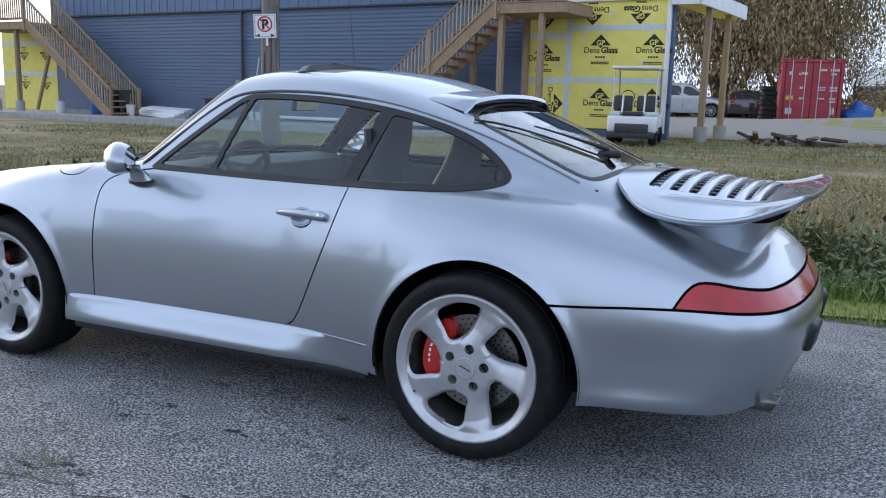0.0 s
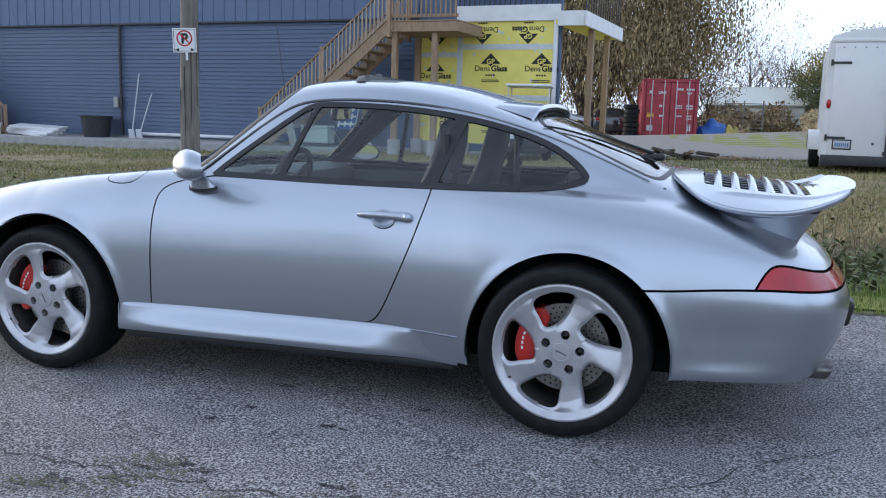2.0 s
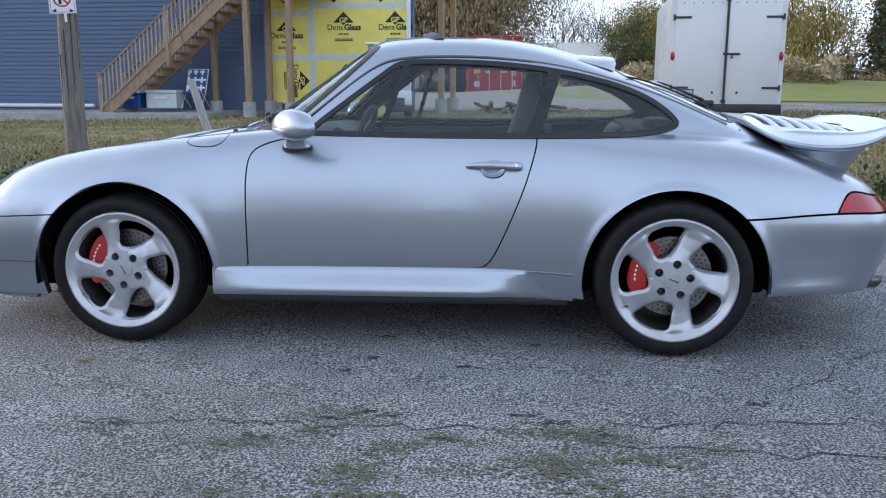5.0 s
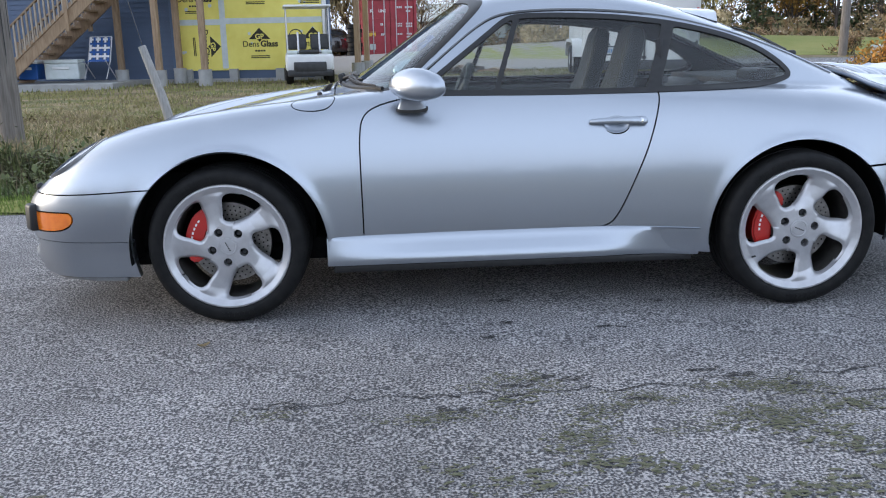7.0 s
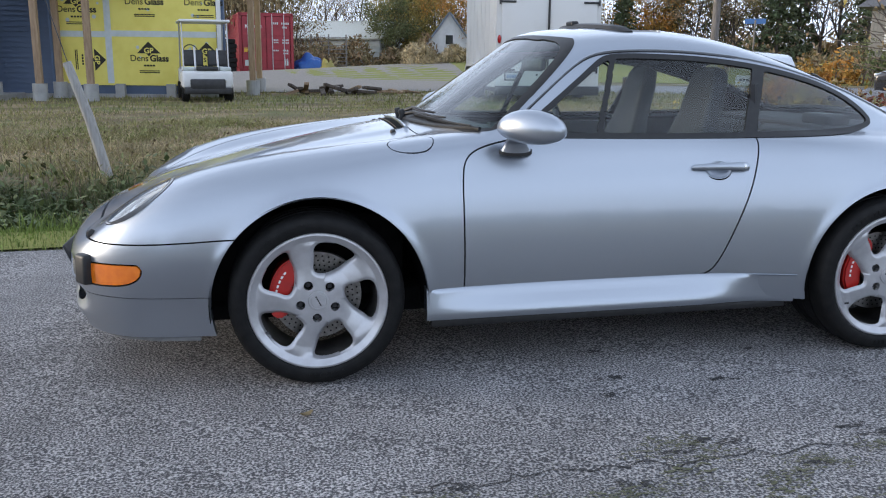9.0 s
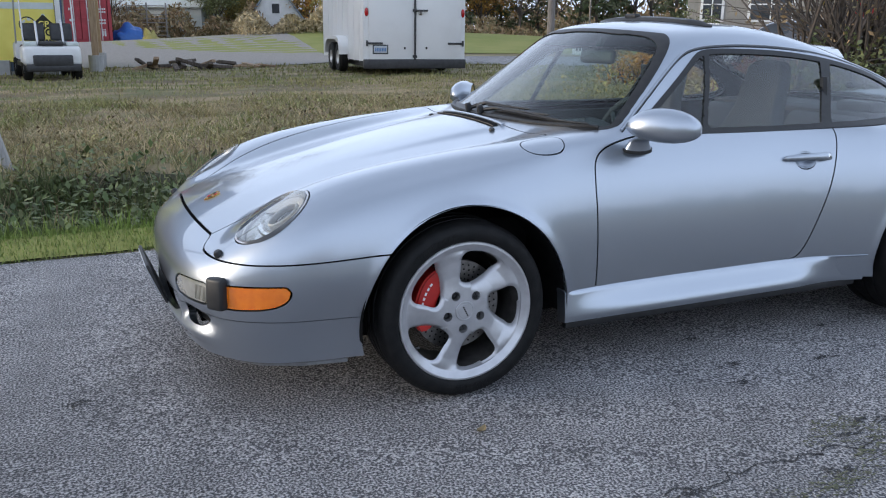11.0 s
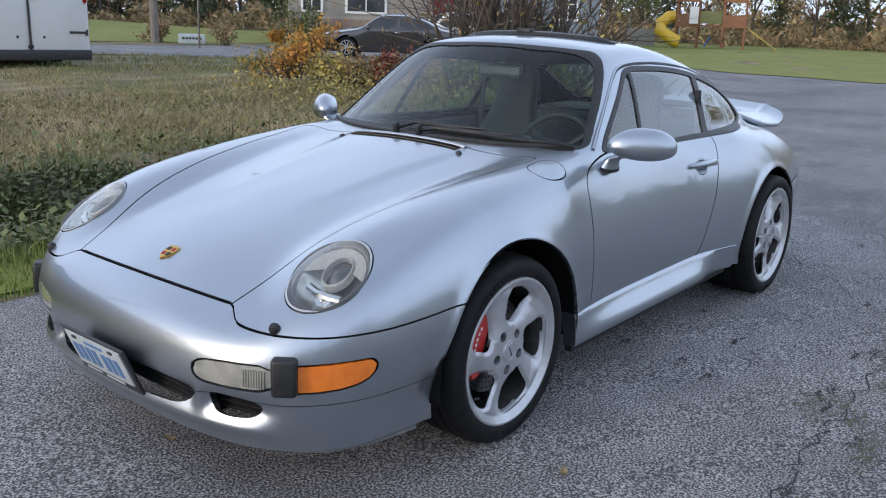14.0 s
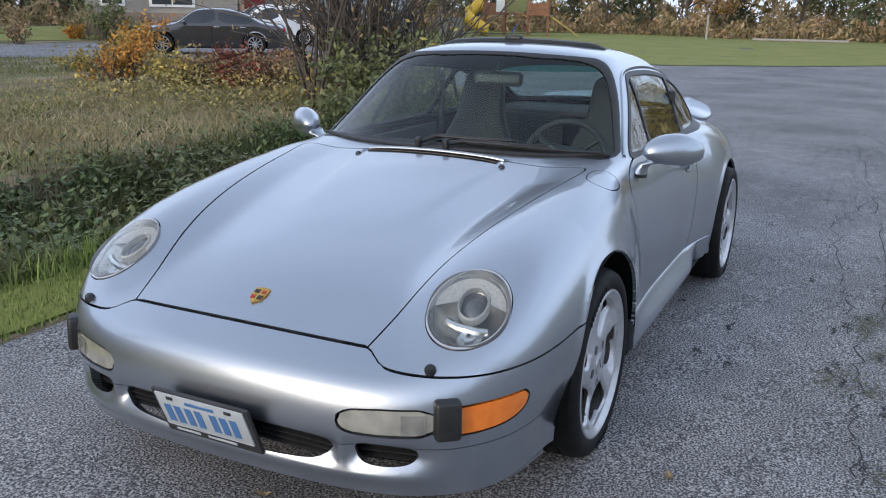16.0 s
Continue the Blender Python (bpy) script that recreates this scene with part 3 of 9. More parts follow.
# outlines, in side view (x, z), plan (x, across) or front view (across, z)
glass_side = inside_of([(-0.40, 0.868), (-0.33, 0.868), (0.30, 0.853), (0.95, 0.858), (1.10, 0.870), (1.185, 0.895), (1.16, 0.945), (1.06, 1.02), (0.92, 1.078), (0.70, 1.132), (0.45, 1.166), (0.20, 1.178), (0.06, 1.178), (0.00, 1.165), (-0.06, 1.12)], 2)
door_side = inside_of([(-0.60, 0.30), (-0.598, 0.40), (-0.600, 0.60), (-0.600, 0.72), (-0.588, 0.80), (-0.53, 0.838), (-0.42, 0.862), (-0.30, 0.875), (0.30, 0.875), (0.585, 0.87), (0.598, 0.855), (0.588, 0.80), (0.546, 0.66), (0.488, 0.52), (0.432, 0.395), (0.39, 0.338), (0.32, 0.330), (-0.2, 0.328), (-0.55, 0.326)], 2)
screen_front = inside_of([(-0.67, 0.885), (-0.655, 0.925), (-0.60, 1.06), (-0.552, 1.18), (-0.525, 1.222), (-0.44, 1.240), (-0.2, 1.254), (0, 1.258), (0.2, 1.254), (0.44, 1.240), (0.525, 1.222), (0.552, 1.18), (0.60, 1.06), (0.655, 0.925), (0.67, 0.885), (0.55, 0.893), (0.3, 0.903), (0, 0.905), (-0.3, 0.903), (-0.55, 0.893)], 2)
rear_plan = inside_of([(0.90, 0), (0.91, 0.30), (0.94, 0.44), (0.99, 0.485), (1.15, 0.50), (1.35, 0.505), (1.42, 0.48), (1.445, 0.40), (1.46, 0.2), (1.465, 0), (1.46, -0.2), (1.445, -0.40), (1.42, -0.48), (1.35, -0.505), (1.15, -0.50), (0.99, -0.485), (0.94, -0.44), (0.91, -0.30)], 2)
hood_plan = inside_of([(-2.4, 0.36), (-2.0, 0.39), (-1.90, 0.412), (-1.70, 0.452), (-1.4, 0.515), (-1.1, 0.565), (-0.85, 0.602), (-0.735, 0.622), (-0.695, 0.60), (-0.715, 0.42), (-0.735, 0), (-0.715, -0.42), (-0.695, -0.60), (-0.735, -0.622), (-0.85, -0.602), (-1.1, -0.565), (-1.4, -0.515), (-1.70, -0.452), (-1.90, -0.412), (-2.0, -0.39), (-2.4, -0.36)], 2)
sunroof_plan = inside_of([(0.10, 0.40), (0.40, 0.385), (0.40, -0.385), (0.10, -0.40)], 1)
flap_plan = inside_of([(-0.87, 0.70), (-0.85, 0.745), (-0.76, 0.755), (-0.70, 0.735), (-0.69, 0.67), (-0.73, 0.64), (-0.84, 0.645)], 3)


def lid_edge(a):
    """Height of the skin along the lid's straight front edge."""
    x = -1.915 - 0.025 * (1 - (a / 0.412) ** 2)
    lo_z, hi_z = 0.35, 0.9
    for _ in range(30):
        m = 0.5 * (lo_z + hi_z)
        if float(car_field(np.array([x, a, m]))) < 0:
            lo_z = m
        else:
            hi_z = m
    return math.degrees(math.atan2(a, -(x + 1.4))), lo_z


edge_keys = [lid_edge(a) for a in (0.0, 0.1, 0.2, 0.28, 0.34, 0.39, 0.414)]
nose_line = spline((-10, edge_keys[0][1]), *edge_keys, (39.3, 0.562), (39.9, 0.547), (41.5, 0.538), (45, 0.533), (50, 0.531), (57, 0.531), (65, 0.534), (78, 0.543), (90, 0.552), (120, 0.560), soft=0.35)
tail_line = spline((1.2, 0.55), (1.45, 0.552), (1.65, 0.563), (1.8, 0.566), (1.97, 0.556), (2.08, 0.547), (2.3, 0.547))
sill_line = spline((-2.3, 0.20), (-1.56, 0.195), (-1.50, 0.195), (-1.40, 0.25), (-0.80, 0.30), (-0.7, 0.33), (0.45, 0.335), (0.56, 0.330), (0.62, 0.230), (0.80, 0.222), (1.30, 0.25), (1.40, 0.235), (1.55, 0.243), (1.8, 0.240), (1.95, 0.233), (2.05, 0.248), (2.3, 0.27), soft=0.012)
lamp_side = inside_of([(1.745, 0.50), (1.768, 0.566), (1.795, 0.615), (1.82, 0.642), (1.86, 0.645), (1.95, 0.622), (2.03, 0.604), (2.4, 0.602), (2.4, 0.50)], 1)


def nose_angle(p):
    return np.degrees(np.arctan2(across(p), -(p[:, 0] + 1.4)))


car = thing("sports_car", "silver coupe with wide fenders and raised tail, parked on asphalt", "car", at=CAMBER @ pose(0, -0.8, 0, -1.5, 0, 0) @ pose(0, 0.8, 0))
skin = Skin(car_field, *nets(car_field, (-2.16, -0.972, 0.168), (2.25, 0.972, 1.34), 0.018))
body = skin.all
for ax, r in ((FRONT_AXLE + 0.012, 0.385), (REAR_AXLE + 0.008, 0.365)):
    _, body = skin.cut(body, lambda p: np.minimum(r - np.hypot(p[:, 0] - ax, p[:, 2] - 0.30), across(p) - 0.4))
body, _ = skin.cut(body, lambda p: p[:, 2] - sill_line(p[:, 0]))
shell_source = body
# glass
plane_x = lambda y, z: -0.695 + (z - 0.89) * 1.46 + 0.346 * y * y + 0.364 * y ** 4
screen_f = lambda p: np.minimum(screen_front(p[:, 1], p[:, 2]), 0.6 * (plane_x(p[:, 1], p[:, 2]) + 0.030 - p[:, 0]))
screen, body = skin.cut(body, screen_f)
rear_f = lambda p: np.minimum(rear_plan(p[:, 0], p[:, 1]), p[:, 2] - 0.86)
rear_glass, body = skin.cut(body, rear_f)
side_f = lambda p: np.minimum(glass_side(p[:, 0], p[:, 2]), across(p) - 0.38)
side_glass, body = skin.cut(body, side_f)
shell_source = body
# bumpers and lamps
nose_f = lambda p: np.minimum(nose_line(nose_angle(p)) - p[:, 2], -1.35 - p[:, 0])
nose, body = skin.panel(body, nose_f, 0.0027)
tail_f = lambda p: np.minimum(tail_line(p[:, 0]) - p[:, 2], p[:, 0] - 1.3)
tail, body = skin.panel(body, tail_f, 0.0042)
lamp_f = lambda p: np.minimum(lamp_side(p[:, 0], p[:, 2]), p[:, 0] - 1.5)
lamps, body = skin.panel(body, lamp_f, 0.0040)
hood_f = lambda p: np.minimum(hood_plan(p[:, 0], p[:, 1]), p[:, 2] - 0.5)
hood, body = skin.panel(body, hood_f, 0.0026)
sunroof_f = lambda p: np.minimum(sunroof_plan(p[:, 0], p[:, 1]), p[:, 2] - 1.1)
sunroof, body = skin.panel(body, sunroof_f, 0.002)
_, shell_source = skin.cut(shell_source, sunroof_f)
flap_f = lambda p: np.minimum(flap_plan(p[:, 0], -p[:, 1]), p[:, 2] - 0.6)
flap, body = skin.panel(body, flap_f, 0.0018)
door_f = lambda p: np.minimum(door_side(p[:, 0], p[:, 2]), across(p) - 0.5)
doors, body = skin.panel(body, door_f, 0.0029)
_, doors = skin.cut(doors, lambda p: 0.05 * (1 - np.hypot((p[:, 0] - 0.42) / 0.050, (p[:, 2] - 0.733) / 0.034)))
for sgn in (-1, 1):
    half = lambda p: sgn * p[:, 1]
    skin.mesh("door_panel", skin.cut(doors, half)[0], "paint", car, "silver door skin")
    wing, body = skin.cut(body, lambda p: np.minimum(np.minimum(-0.604 - p[:, 0], sgn * p[:, 1] - 0.30), 0.97 - p[:, 2]))
    lamp_hole = lambda p: 1 - np.hypot((p[:, 1] - sgn * 0.620) / 0.110, (p[:, 0] + p[:, 2] + 1.083) / 0.197)
    eye_f = lambda p: np.minimum(0.1 * lamp_hole(p), -1.5 - p[:, 0])
    eye, wing = skin.panel(wing, eye_f, 0.0015)
    _, shell_source = skin.cut(shell_source, lambda p: eye_f(p) - 0.003)
    ring, eye = skin.cut(eye, lambda p: 0.006 - eye_f(p))
    skin.mesh("headlight_bezel", ring, "alloy", car, "silver headlight bezel", lift=0.003, rim=0.02)
    lens = skin.mesh("headlight_lens", eye, "lens", car, "clear fluted headlight glass", lift=0.006, rim=0)
    lens.visible_shadow = False
    skin.mesh("front_fender", wing, "paint", car, "silver front wing with round lamp opening")
skin.mesh("sunroof_panel", sunroof, "black_trim", car, "dark lowered sunroof panel", lift=-0.006)
skin.mesh("fuel_flap", flap, "paint", car)
skin.mesh("hood", hood, "paint", car, "silver sculpted front lid")
skin.mesh("body_shell", body, "paint", car, "silver roof and rear quarters")
skin.mesh("rear_bumper", tail, "paint", car, "silver rear bumper")
# lamp band across the tail
left_lamp, rest = skin.cut(lamps, lambda p: -p[:, 1] - 0.47)
right_lamp, mid_lamp = skin.cut(rest, lambda p: p[:, 1] - 0.47)
for t in (left_lamp, right_lamp):
    skin.mesh("tail_light", t, "redlens", car, "red tail light lens", lift=0.001)
skin.mesh("reflector_strip", mid_lamp, "redlens", car, "red reflector band", lift=0.001)
# front bumper with openings
fog = inside_of([(0.385, 0.412), (0.392, 0.434), (0.44, 0.450), (0.645, 0.456), (0.645, 0.382), (0.44, 0.378), (0.395, 0.388)], 1)
marker = inside_of([(-1.98, 0.380), (-1.98, 0.457), (-1.80, 0.463), (-1.735, 0.465), (-1.732, 0.43), (-1.765, 0.398), (-1.84, 0.382)], 1)
mid_poly = inside_of([(0.0, 0.362), (0.30, 0.358), (0.355, 0.345), (0.37, 0.318), (0.33, 0.285), (0.25, 0.275), (0, 0.272), (-0.25, 0.275), (-0.33, 0.285), (-0.37, 0.318), (-0.355, 0.345), (-0.30, 0.358)], 2)
side_poly = inside_of([(0.425, 0.340), (0.45, 0.354), (0.555, 0.350), (0.590, 0.332), (0.580, 0.300), (0.535, 0.287), (0.46, 0.288), (0.43, 0.305)], 2)
is_front = lambda p: -1.70 - p[:, 0]
fog_f = lambda p: np.minimum(fog(across(p), p[:, 2]), -1.86 - p[:, 0])
fogs, nose = skin.panel(nose, fog_f, 0.003)
marker_f = lambda p: np.minimum(np.minimum(marker(p[:, 0], p[:, 2]), across(p) - 0.665), 0.5)
markers, nose = skin.panel(nose, marker_f, 0.003)
mid_f = lambda p: np.minimum(mid_poly(p[:, 1], p[:, 2]), is_front(p))
side_in_f = lambda p: np.minimum(side_poly(across(p), p[:, 2]), is_front(p))
_, nose = skin.cut(nose, mid_f)
for hole_f in (mid_f, side_in_f):
    _, shell_source = skin.cut(shell_source, hole_f)
_, nose = skin.cut(nose, side_in_f)
# a fine step between bumper and spoiler lip
lip, upper = skin.panel(nose, lambda p: 0.343 - p[:, 2], 0.0012)
skin.mesh("front_bumper", upper, "paint", car, "silver front bumper")
skin.mesh("front_spoiler", lip, "paint", car, "silver lower front apron", rim=0.03)
for sgn in (-1, 1):
    half = lambda p: sgn * p[:, 1]
    skin.mesh("fog_lamp", skin.cut(fogs, half)[0], "foglens", car, "pale ribbed fog lamp lens", lift=-0.004)
    skin.mesh("turn_signal", skin.cut(markers, half)[0], "orange", car, "orange turn signal lens", lift=0.0)
# dark inner shell behind the gaps
skin.mesh("inner_shell", shell_source, "black_liner", car, "dark inner body", lift=-0.018, rim=0)
# glass, seals and pillars
skin.mesh("windscreen_seal", skin.cut(screen, lambda p: 0.013 - screen_f(p))[0], "black_trim", car, lift=0.001)
clear = skin.cut(screen, lambda p: screen_f(p) - 0.013)[0]
band_t, clear = skin.cut(clear, lambda p: p[:, 2] - 1.185 - 0.02 * p[:, 1] ** 2)
ws = skin.mesh("windscreen", clear, "windscreen", car, "clear windscreen", lift=-0.003, rim=0)
sb = skin.mesh("sun_band", band_t, "band", car, "green tinted top band of the windscreen", lift=-0.003, rim=0)
skin.mesh("rear_window_seal", skin.cut(rear_glass, lambda p: 0.02 - rear_f(p))[0], "black_trim", car, lift=0.001)
rw = skin.mesh("rear_window", skin.cut(rear_glass, lambda p: rear_f(p) - 0.02)[0], "rearglass", car, "clear rear window", lift=-0.003, rim=0)
panes = [ws, sb, rw]
pillar_x = lambda p: p[:, 0] - 0.578 - 0.36 * (p[:, 2] - 0.86)
divider_x = lambda p: p[:, 0] + 0.055 - 0.345 * (p[:, 2] - 0.86)
pillar = lambda p: 0.027 - np.abs(pillar_x(p))
divider = lambda p: 0.012 - np.abs(divider_x(p))
for sgn in (-1, 1):
    mine = skin.cut(side_glass, lambda p: sgn * p[:, 1])[0]
    edge = lambda p: np.maximum(np.maximum(0.020 - side_f(p), pillar(p)), divider(p))
    trim, open_glass = skin.cut(mine, edge)
    skin.mesh("window_trim", trim, "black_trim", car, "black window surround", lift=0.003, rim=0.01)
    back, fwd = skin.cut(open_glass, pillar_x)
    main, vent = skin.cut(fwd, divider_x)
    for nm, t in (("quarter_window", back), ("door_window", main), ("vent_window", vent)):
        panes.append(skin.mesh(nm, t, "glass", car, "clear side glass", lift=-0.002, rim=0))
for ob in panes:
    ob.visible_shadow = False


# ---- wheels ----
def make_wheel(width, rim_in, tyre_r, phase, label):
    """A wheel with its axle along y; outer face towards -y at y = 0."""
    w = thing("road_wheel", label, "wheel")
    half = width / 2
    c = half + 0.004
    prof = [(0.246, 0.012), (0.252, 0.002), (0.262, -0.002), (0.276, -0.004), (0.292, 0.0), (0.303, 0.008), (tyre_r - 0.006, 0.022), (tyre_r - 0.001, 0.04)]
    for g in (0.30, 0.5, 0.70):
        y = width * g
        prof += [(tyre_r, y - 0.006), (tyre_r - 0.007, y - 0.004), (tyre_r - 0.007, y + 0.004), (tyre_r, y + 0.006)]
    prof += [(tyre_r - 0.001, width - 0.04), (tyre_r - 0.006, width - 0.022), (0.303, width - 0.008), (0.292, width), (0.262, width), (0.246, width - 0.012)]
    tyre_ob = part("tyre", lathe(prof, 96), "tyre", w, "black low-profile tyre")
    # raised bars of lettering on the sidewall
    for start, count in ((100, 9), (262, 7)):
        bars = bmesh.new()
        for i in range(count):
            a = radians(start + 4.2 * i)
            box((0.008, 0.003, 0.016), (0.276 * math.cos(a), -0.0045, 0.276 * math.sin(a)), 0, (0, -math.degrees(a) + 90, 0), bars)
        part("sidewall_lettering", bars, "tyre", w)
    part("rim", lathe([(0.250, 0.016), (0.2505, 0.006), (0.247, 0.001), (0.241, 0.000), (0.236, 0.003), (0.229, 0.010), (0.219, 0.016), (0.2175, 0.030)], 96), "alloy", w, "silver rim lip")
    part("rim_barrel", lathe([(0.2175, 0.030), (0.212, 0.06), (0.208, width - 0.04), (0.225, width - 0.01)], 64), "alloy_dark", w, "dark inner rim")
    # spoked face: polar sheet with twisted spokes and five openings
    pol = lambda r, deg: (r * math.cos(radians(deg)), r * math.sin(radians(deg)))
    hole = inside_of([pol(0.097, 15), pol(0.103, -4), pol(0.137, -18), pol(0.178, -22), pol(0.207, -25), pol(0.2145, -18), pol(0.2155, -6), pol(0.2145, 7), pol(0.209, 16), pol(0.190, 20.5), pol(0.15, 21), pol(0.110, 25)], 2)
    rr = np.concatenate([np.linspace(0.0005, 0.06, 8), np.linspace(0.066, 0.220, 36)])
    nt = 240
    th = np.linspace(0, 2 * math.pi, nt, endpoint=False)
    flat = np.stack([np.outer(rr, np.cos(th)).ravel(), np.outer(rr, np.sin(th)).ravel()], -1)
    face = np.array([(i * nt + j, i * nt + (j + 1) % nt, (i + 1) * nt + (j + 1) % nt, (i + 1) * nt + j) for i in range(len(rr) - 1) for j in range(nt)])

    def depth(p):
        r = np.hypot(p[..., 0], p[..., 2])
        deg = np.degrees(np.arctan2(p[..., 2], p[..., 0])) - phase + 12
        # angle from the middle of a spoke
        off = (deg + 36) % 72 - 36
        ramp = np.clip((r - 0.07) / 0.11, 0, 1)
        ramp = ramp * ramp * (3 - 2 * ramp)
        tw = np.sin(np.clip(off / 22, -1.5, 1.5)) * 0.019 * ramp
        crown = 0.010 * (off / 20) ** 2 * ramp * np.where(off > 0, 1.0, 0.6)
        base = np.interp(r, [0, 0.04, 0.08, 0.13, 0.18, 0.212, 0.222], [0.018, 0.018, 0.020, 0.026, 0.026, 0.018, 0.015])
        fade = 1 - np.clip((r - 0.195) / 0.022, 0, 1) ** 2
        # edges roll inwards round each opening
        rel = np.radians((deg - 36 + 36) % 72 - 36)
        gap_d = -hole(r * np.cos(rel), r * np.sin(rel))
        roll = 0.011 * np.clip(1 - gap_d / 0.015, 0, 1.2) ** 2
        return base + (tw + crown) * fade + roll
    sheet = lambda p: p[..., 1] * -1.0 + depth(p)
    v = np.stack([flat[:, 0], np.zeros(len(flat)), flat[:, 1]], -1)
    v[:, 1] = depth(v)
    tri = np.concatenate([face[:, [0, 2, 1]], face[:, [0, 3, 2]]])
    face_skin = Skin(sheet, v, tri)
    t = face_skin.all

    def holes(p):
        deg = np.degrees(np.arctan2(p[:, 2], p[:, 0])) - phase - 24
        r = np.hypot(p[:, 0], p[:, 2])
        rel = np.radians((deg + 36) % 72 - 36)
        return hole(r * np.cos(rel), r * np.sin(rel))
    _, t = face_skin.cut(t, holes)

    def lugs(p):
        out = np.full(len(p), -1.0)
        for k in range(5):
            a = radians(phase + 72 * k)
            out = np.maximum(out, 0.0165 - np.hypot(p[:, 0] - 0.065 * math.cos(a), p[:, 2] - 0.065 * math.sin(a)))
        return out
    _, t = face_skin.cut(t, lugs)
    face_skin.mesh("spokes", t, "alloy", w, "silver twisted five-spoke face", rim=0.034)
    for k in range(5):
        a = radians(phase + 72 * k)
        at = (0.065 * math.cos(a), 0.036, 0.065 * math.sin(a))
        nut = lathe([(0.0005, 0.0), (0.008, 0.0), (0.0105, 0.004), (0.0105, 0.02), (0.0175, 0.022), (0.0175, 0.03)], 12)
        part("wheel_nut", turned(nut, Matrix.Translation(at)), "dark", w)
    cap = part("centre_cap", lathe([(0.0005, 0.013), (0.026, 0.013), (0.0275, 0.0145), (0.029, 0.013), (0.0345, 0.0135), (0.036, 0.017), (0.036, 0.03)], 40), "alloy", w, "silver centre cap")
    script = bmesh.new()
    for i in range(5):
        box((0.006, 0.001, 0.005), (-0.016 + 0.008 * i, 0.0126, 0.004 - 0.002 * i), 0, None, script)
    part("cap_lettering", turned(script, Euler((0, radians(phase), 0)).to_matrix().to_4x4()), "dark", w)
    part("valve", tube([(0.214 * math.cos(radians(210)), 0.014, 0.214 * math.sin(radians(210))), (0.205 * math.cos(radians(210)), 0.002, 0.205 * math.sin(radians(210)))], 0.004), "dark", w)
    return w


def make_brake(big):
    """Drilled disc and red caliper; the axle along y, outer side towards -y."""
    b = thing("brake", "drilled steel disc with red caliper", "brake")
    disc_r = 0.161
    part("brake_disc", lathe([(0.075, 0.006), (0.075, 0.0), (disc_r, 0.0), (disc_r, 0.026), (0.075, 0.026)], 64), "disc", b, "drilled grey brake disc")
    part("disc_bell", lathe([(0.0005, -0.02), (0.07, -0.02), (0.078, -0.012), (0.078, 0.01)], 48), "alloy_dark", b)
    holes = bmesh.new()
    for i in range(40):
        for k, r in enumerate((0.095, 0.112, 0.129, 0.146)):
            a = radians(9 * i + 3.0 * k)
            hole = lathe([(0.0002, -0.0006), (0.0036, -0.0006)], 7)
            join(holes, turned(hole, Matrix.Translation((r * math.cos(a), 0, r * math.sin(a)))))
    part("hole_pattern", holes, "black_liner", b)
    cal = bmesh.new()
    out = [(0.105, 118), (0.150, 114), (0.176, 122), (0.182, 145), (0.182, 180), (0.176, 203), (0.150, 210), (0.105, 206), (0.100, 180), (0.100, 145)]
    pts = rounded([(r * math.cos(radians(d)), r * math.sin(radians(d))) for r, d in out], 1)
    slab([tuple(q) for q in pts], -0.05, 0.05, cal)
    turned(cal, Euler((radians(90), 0, 0)).to_matrix().to_4x4())
    bmesh.ops.bevel(cal, geom=cal.edges[:], offset=0.007, segments=2, affect="EDGES")
    c = part("caliper", turned(cal, Matrix.Translation((0, 0.012, 0))), "red", b, "red brake caliper", smooth=60)
    word = bmesh.new()
    for i in range(7):
        a = radians(140 + 7 * i)
        box((0.007, 0.001, 0.011), (0.148 * math.cos(a), -0.0388, 0.148 * math.sin(a)), 0, (0, -math.degrees(a), 0), word)
    part("caliper_lettering", word, "white", b)
    return b


def nest(ob, parent, m):
    """Puts a finished thing under the car as one part with its pieces."""
    ob.parent = parent
    ob.matrix_basis = m
    for key in ("category",):
        if key in ob:
            del ob[key]


for ax, width, outer, radius, phase in ((FRONT_AXLE, 0.235, 0.838, 0.3165, 49), (REAR_AXLE, 0.285, 0.893, 0.3125, 8)):
    w = make_wheel(width, 0.22, radius, phase, "silver five-spoke wheel with black tyre")
    nest(w, car, pose(ax, -outer, radius - 0.003))
    w2 = copy_thing(w, pose(ax, outer, radius - 0.003, 0, 0, 180))
    b = make_brake(True)
    nest(b, car, pose(ax, -outer + 0.088, radius))
    copy_thing(b, pose(ax, outer - 0.088, radius, 0, 0, 180))
    # wheel housing
    arch_r = 0.385 if ax < 0 else 0.365
    for sgn in (-1, 1):
        bm = bmesh.new()
        rows = []
        for y in (0.40, 0.60, outer - 0.03 if ax > 0 else 0.84):
            rows.append([bm.verts.new((ax + 0.01 + (arch_r + 0.004) * math.cos(a), sgn * y, 0.30 + (arch_r + 0.004) * math.sin(a))) for a in np.linspace(radians(-7), radians(187), 40)])
        for r0, r1 in zip(rows, rows[1:]):
            for i in range(39):
                bm.faces.new((r0[i], r0[i + 1], r1[i + 1], r1[i]))
        bm.faces.new(rows[0])
        bmesh.ops.recalc_face_normals(bm, faces=bm.faces)
        part("wheel_housing", bm, "black_liner", car)

part("underbody", box((3.2, 1.30, 0.10), (-0.05, 0, 0.255), 0.02), "black_liner", car)
part("firewall", box((0.9, 1.30, 0.35), (-1.25, 0, 0.42), 0.02), "black_liner", car)
part("engine_bay", box((0.8, 1.20, 0.34), (1.55, 0, 0.42), 0.02), "black_liner", car)

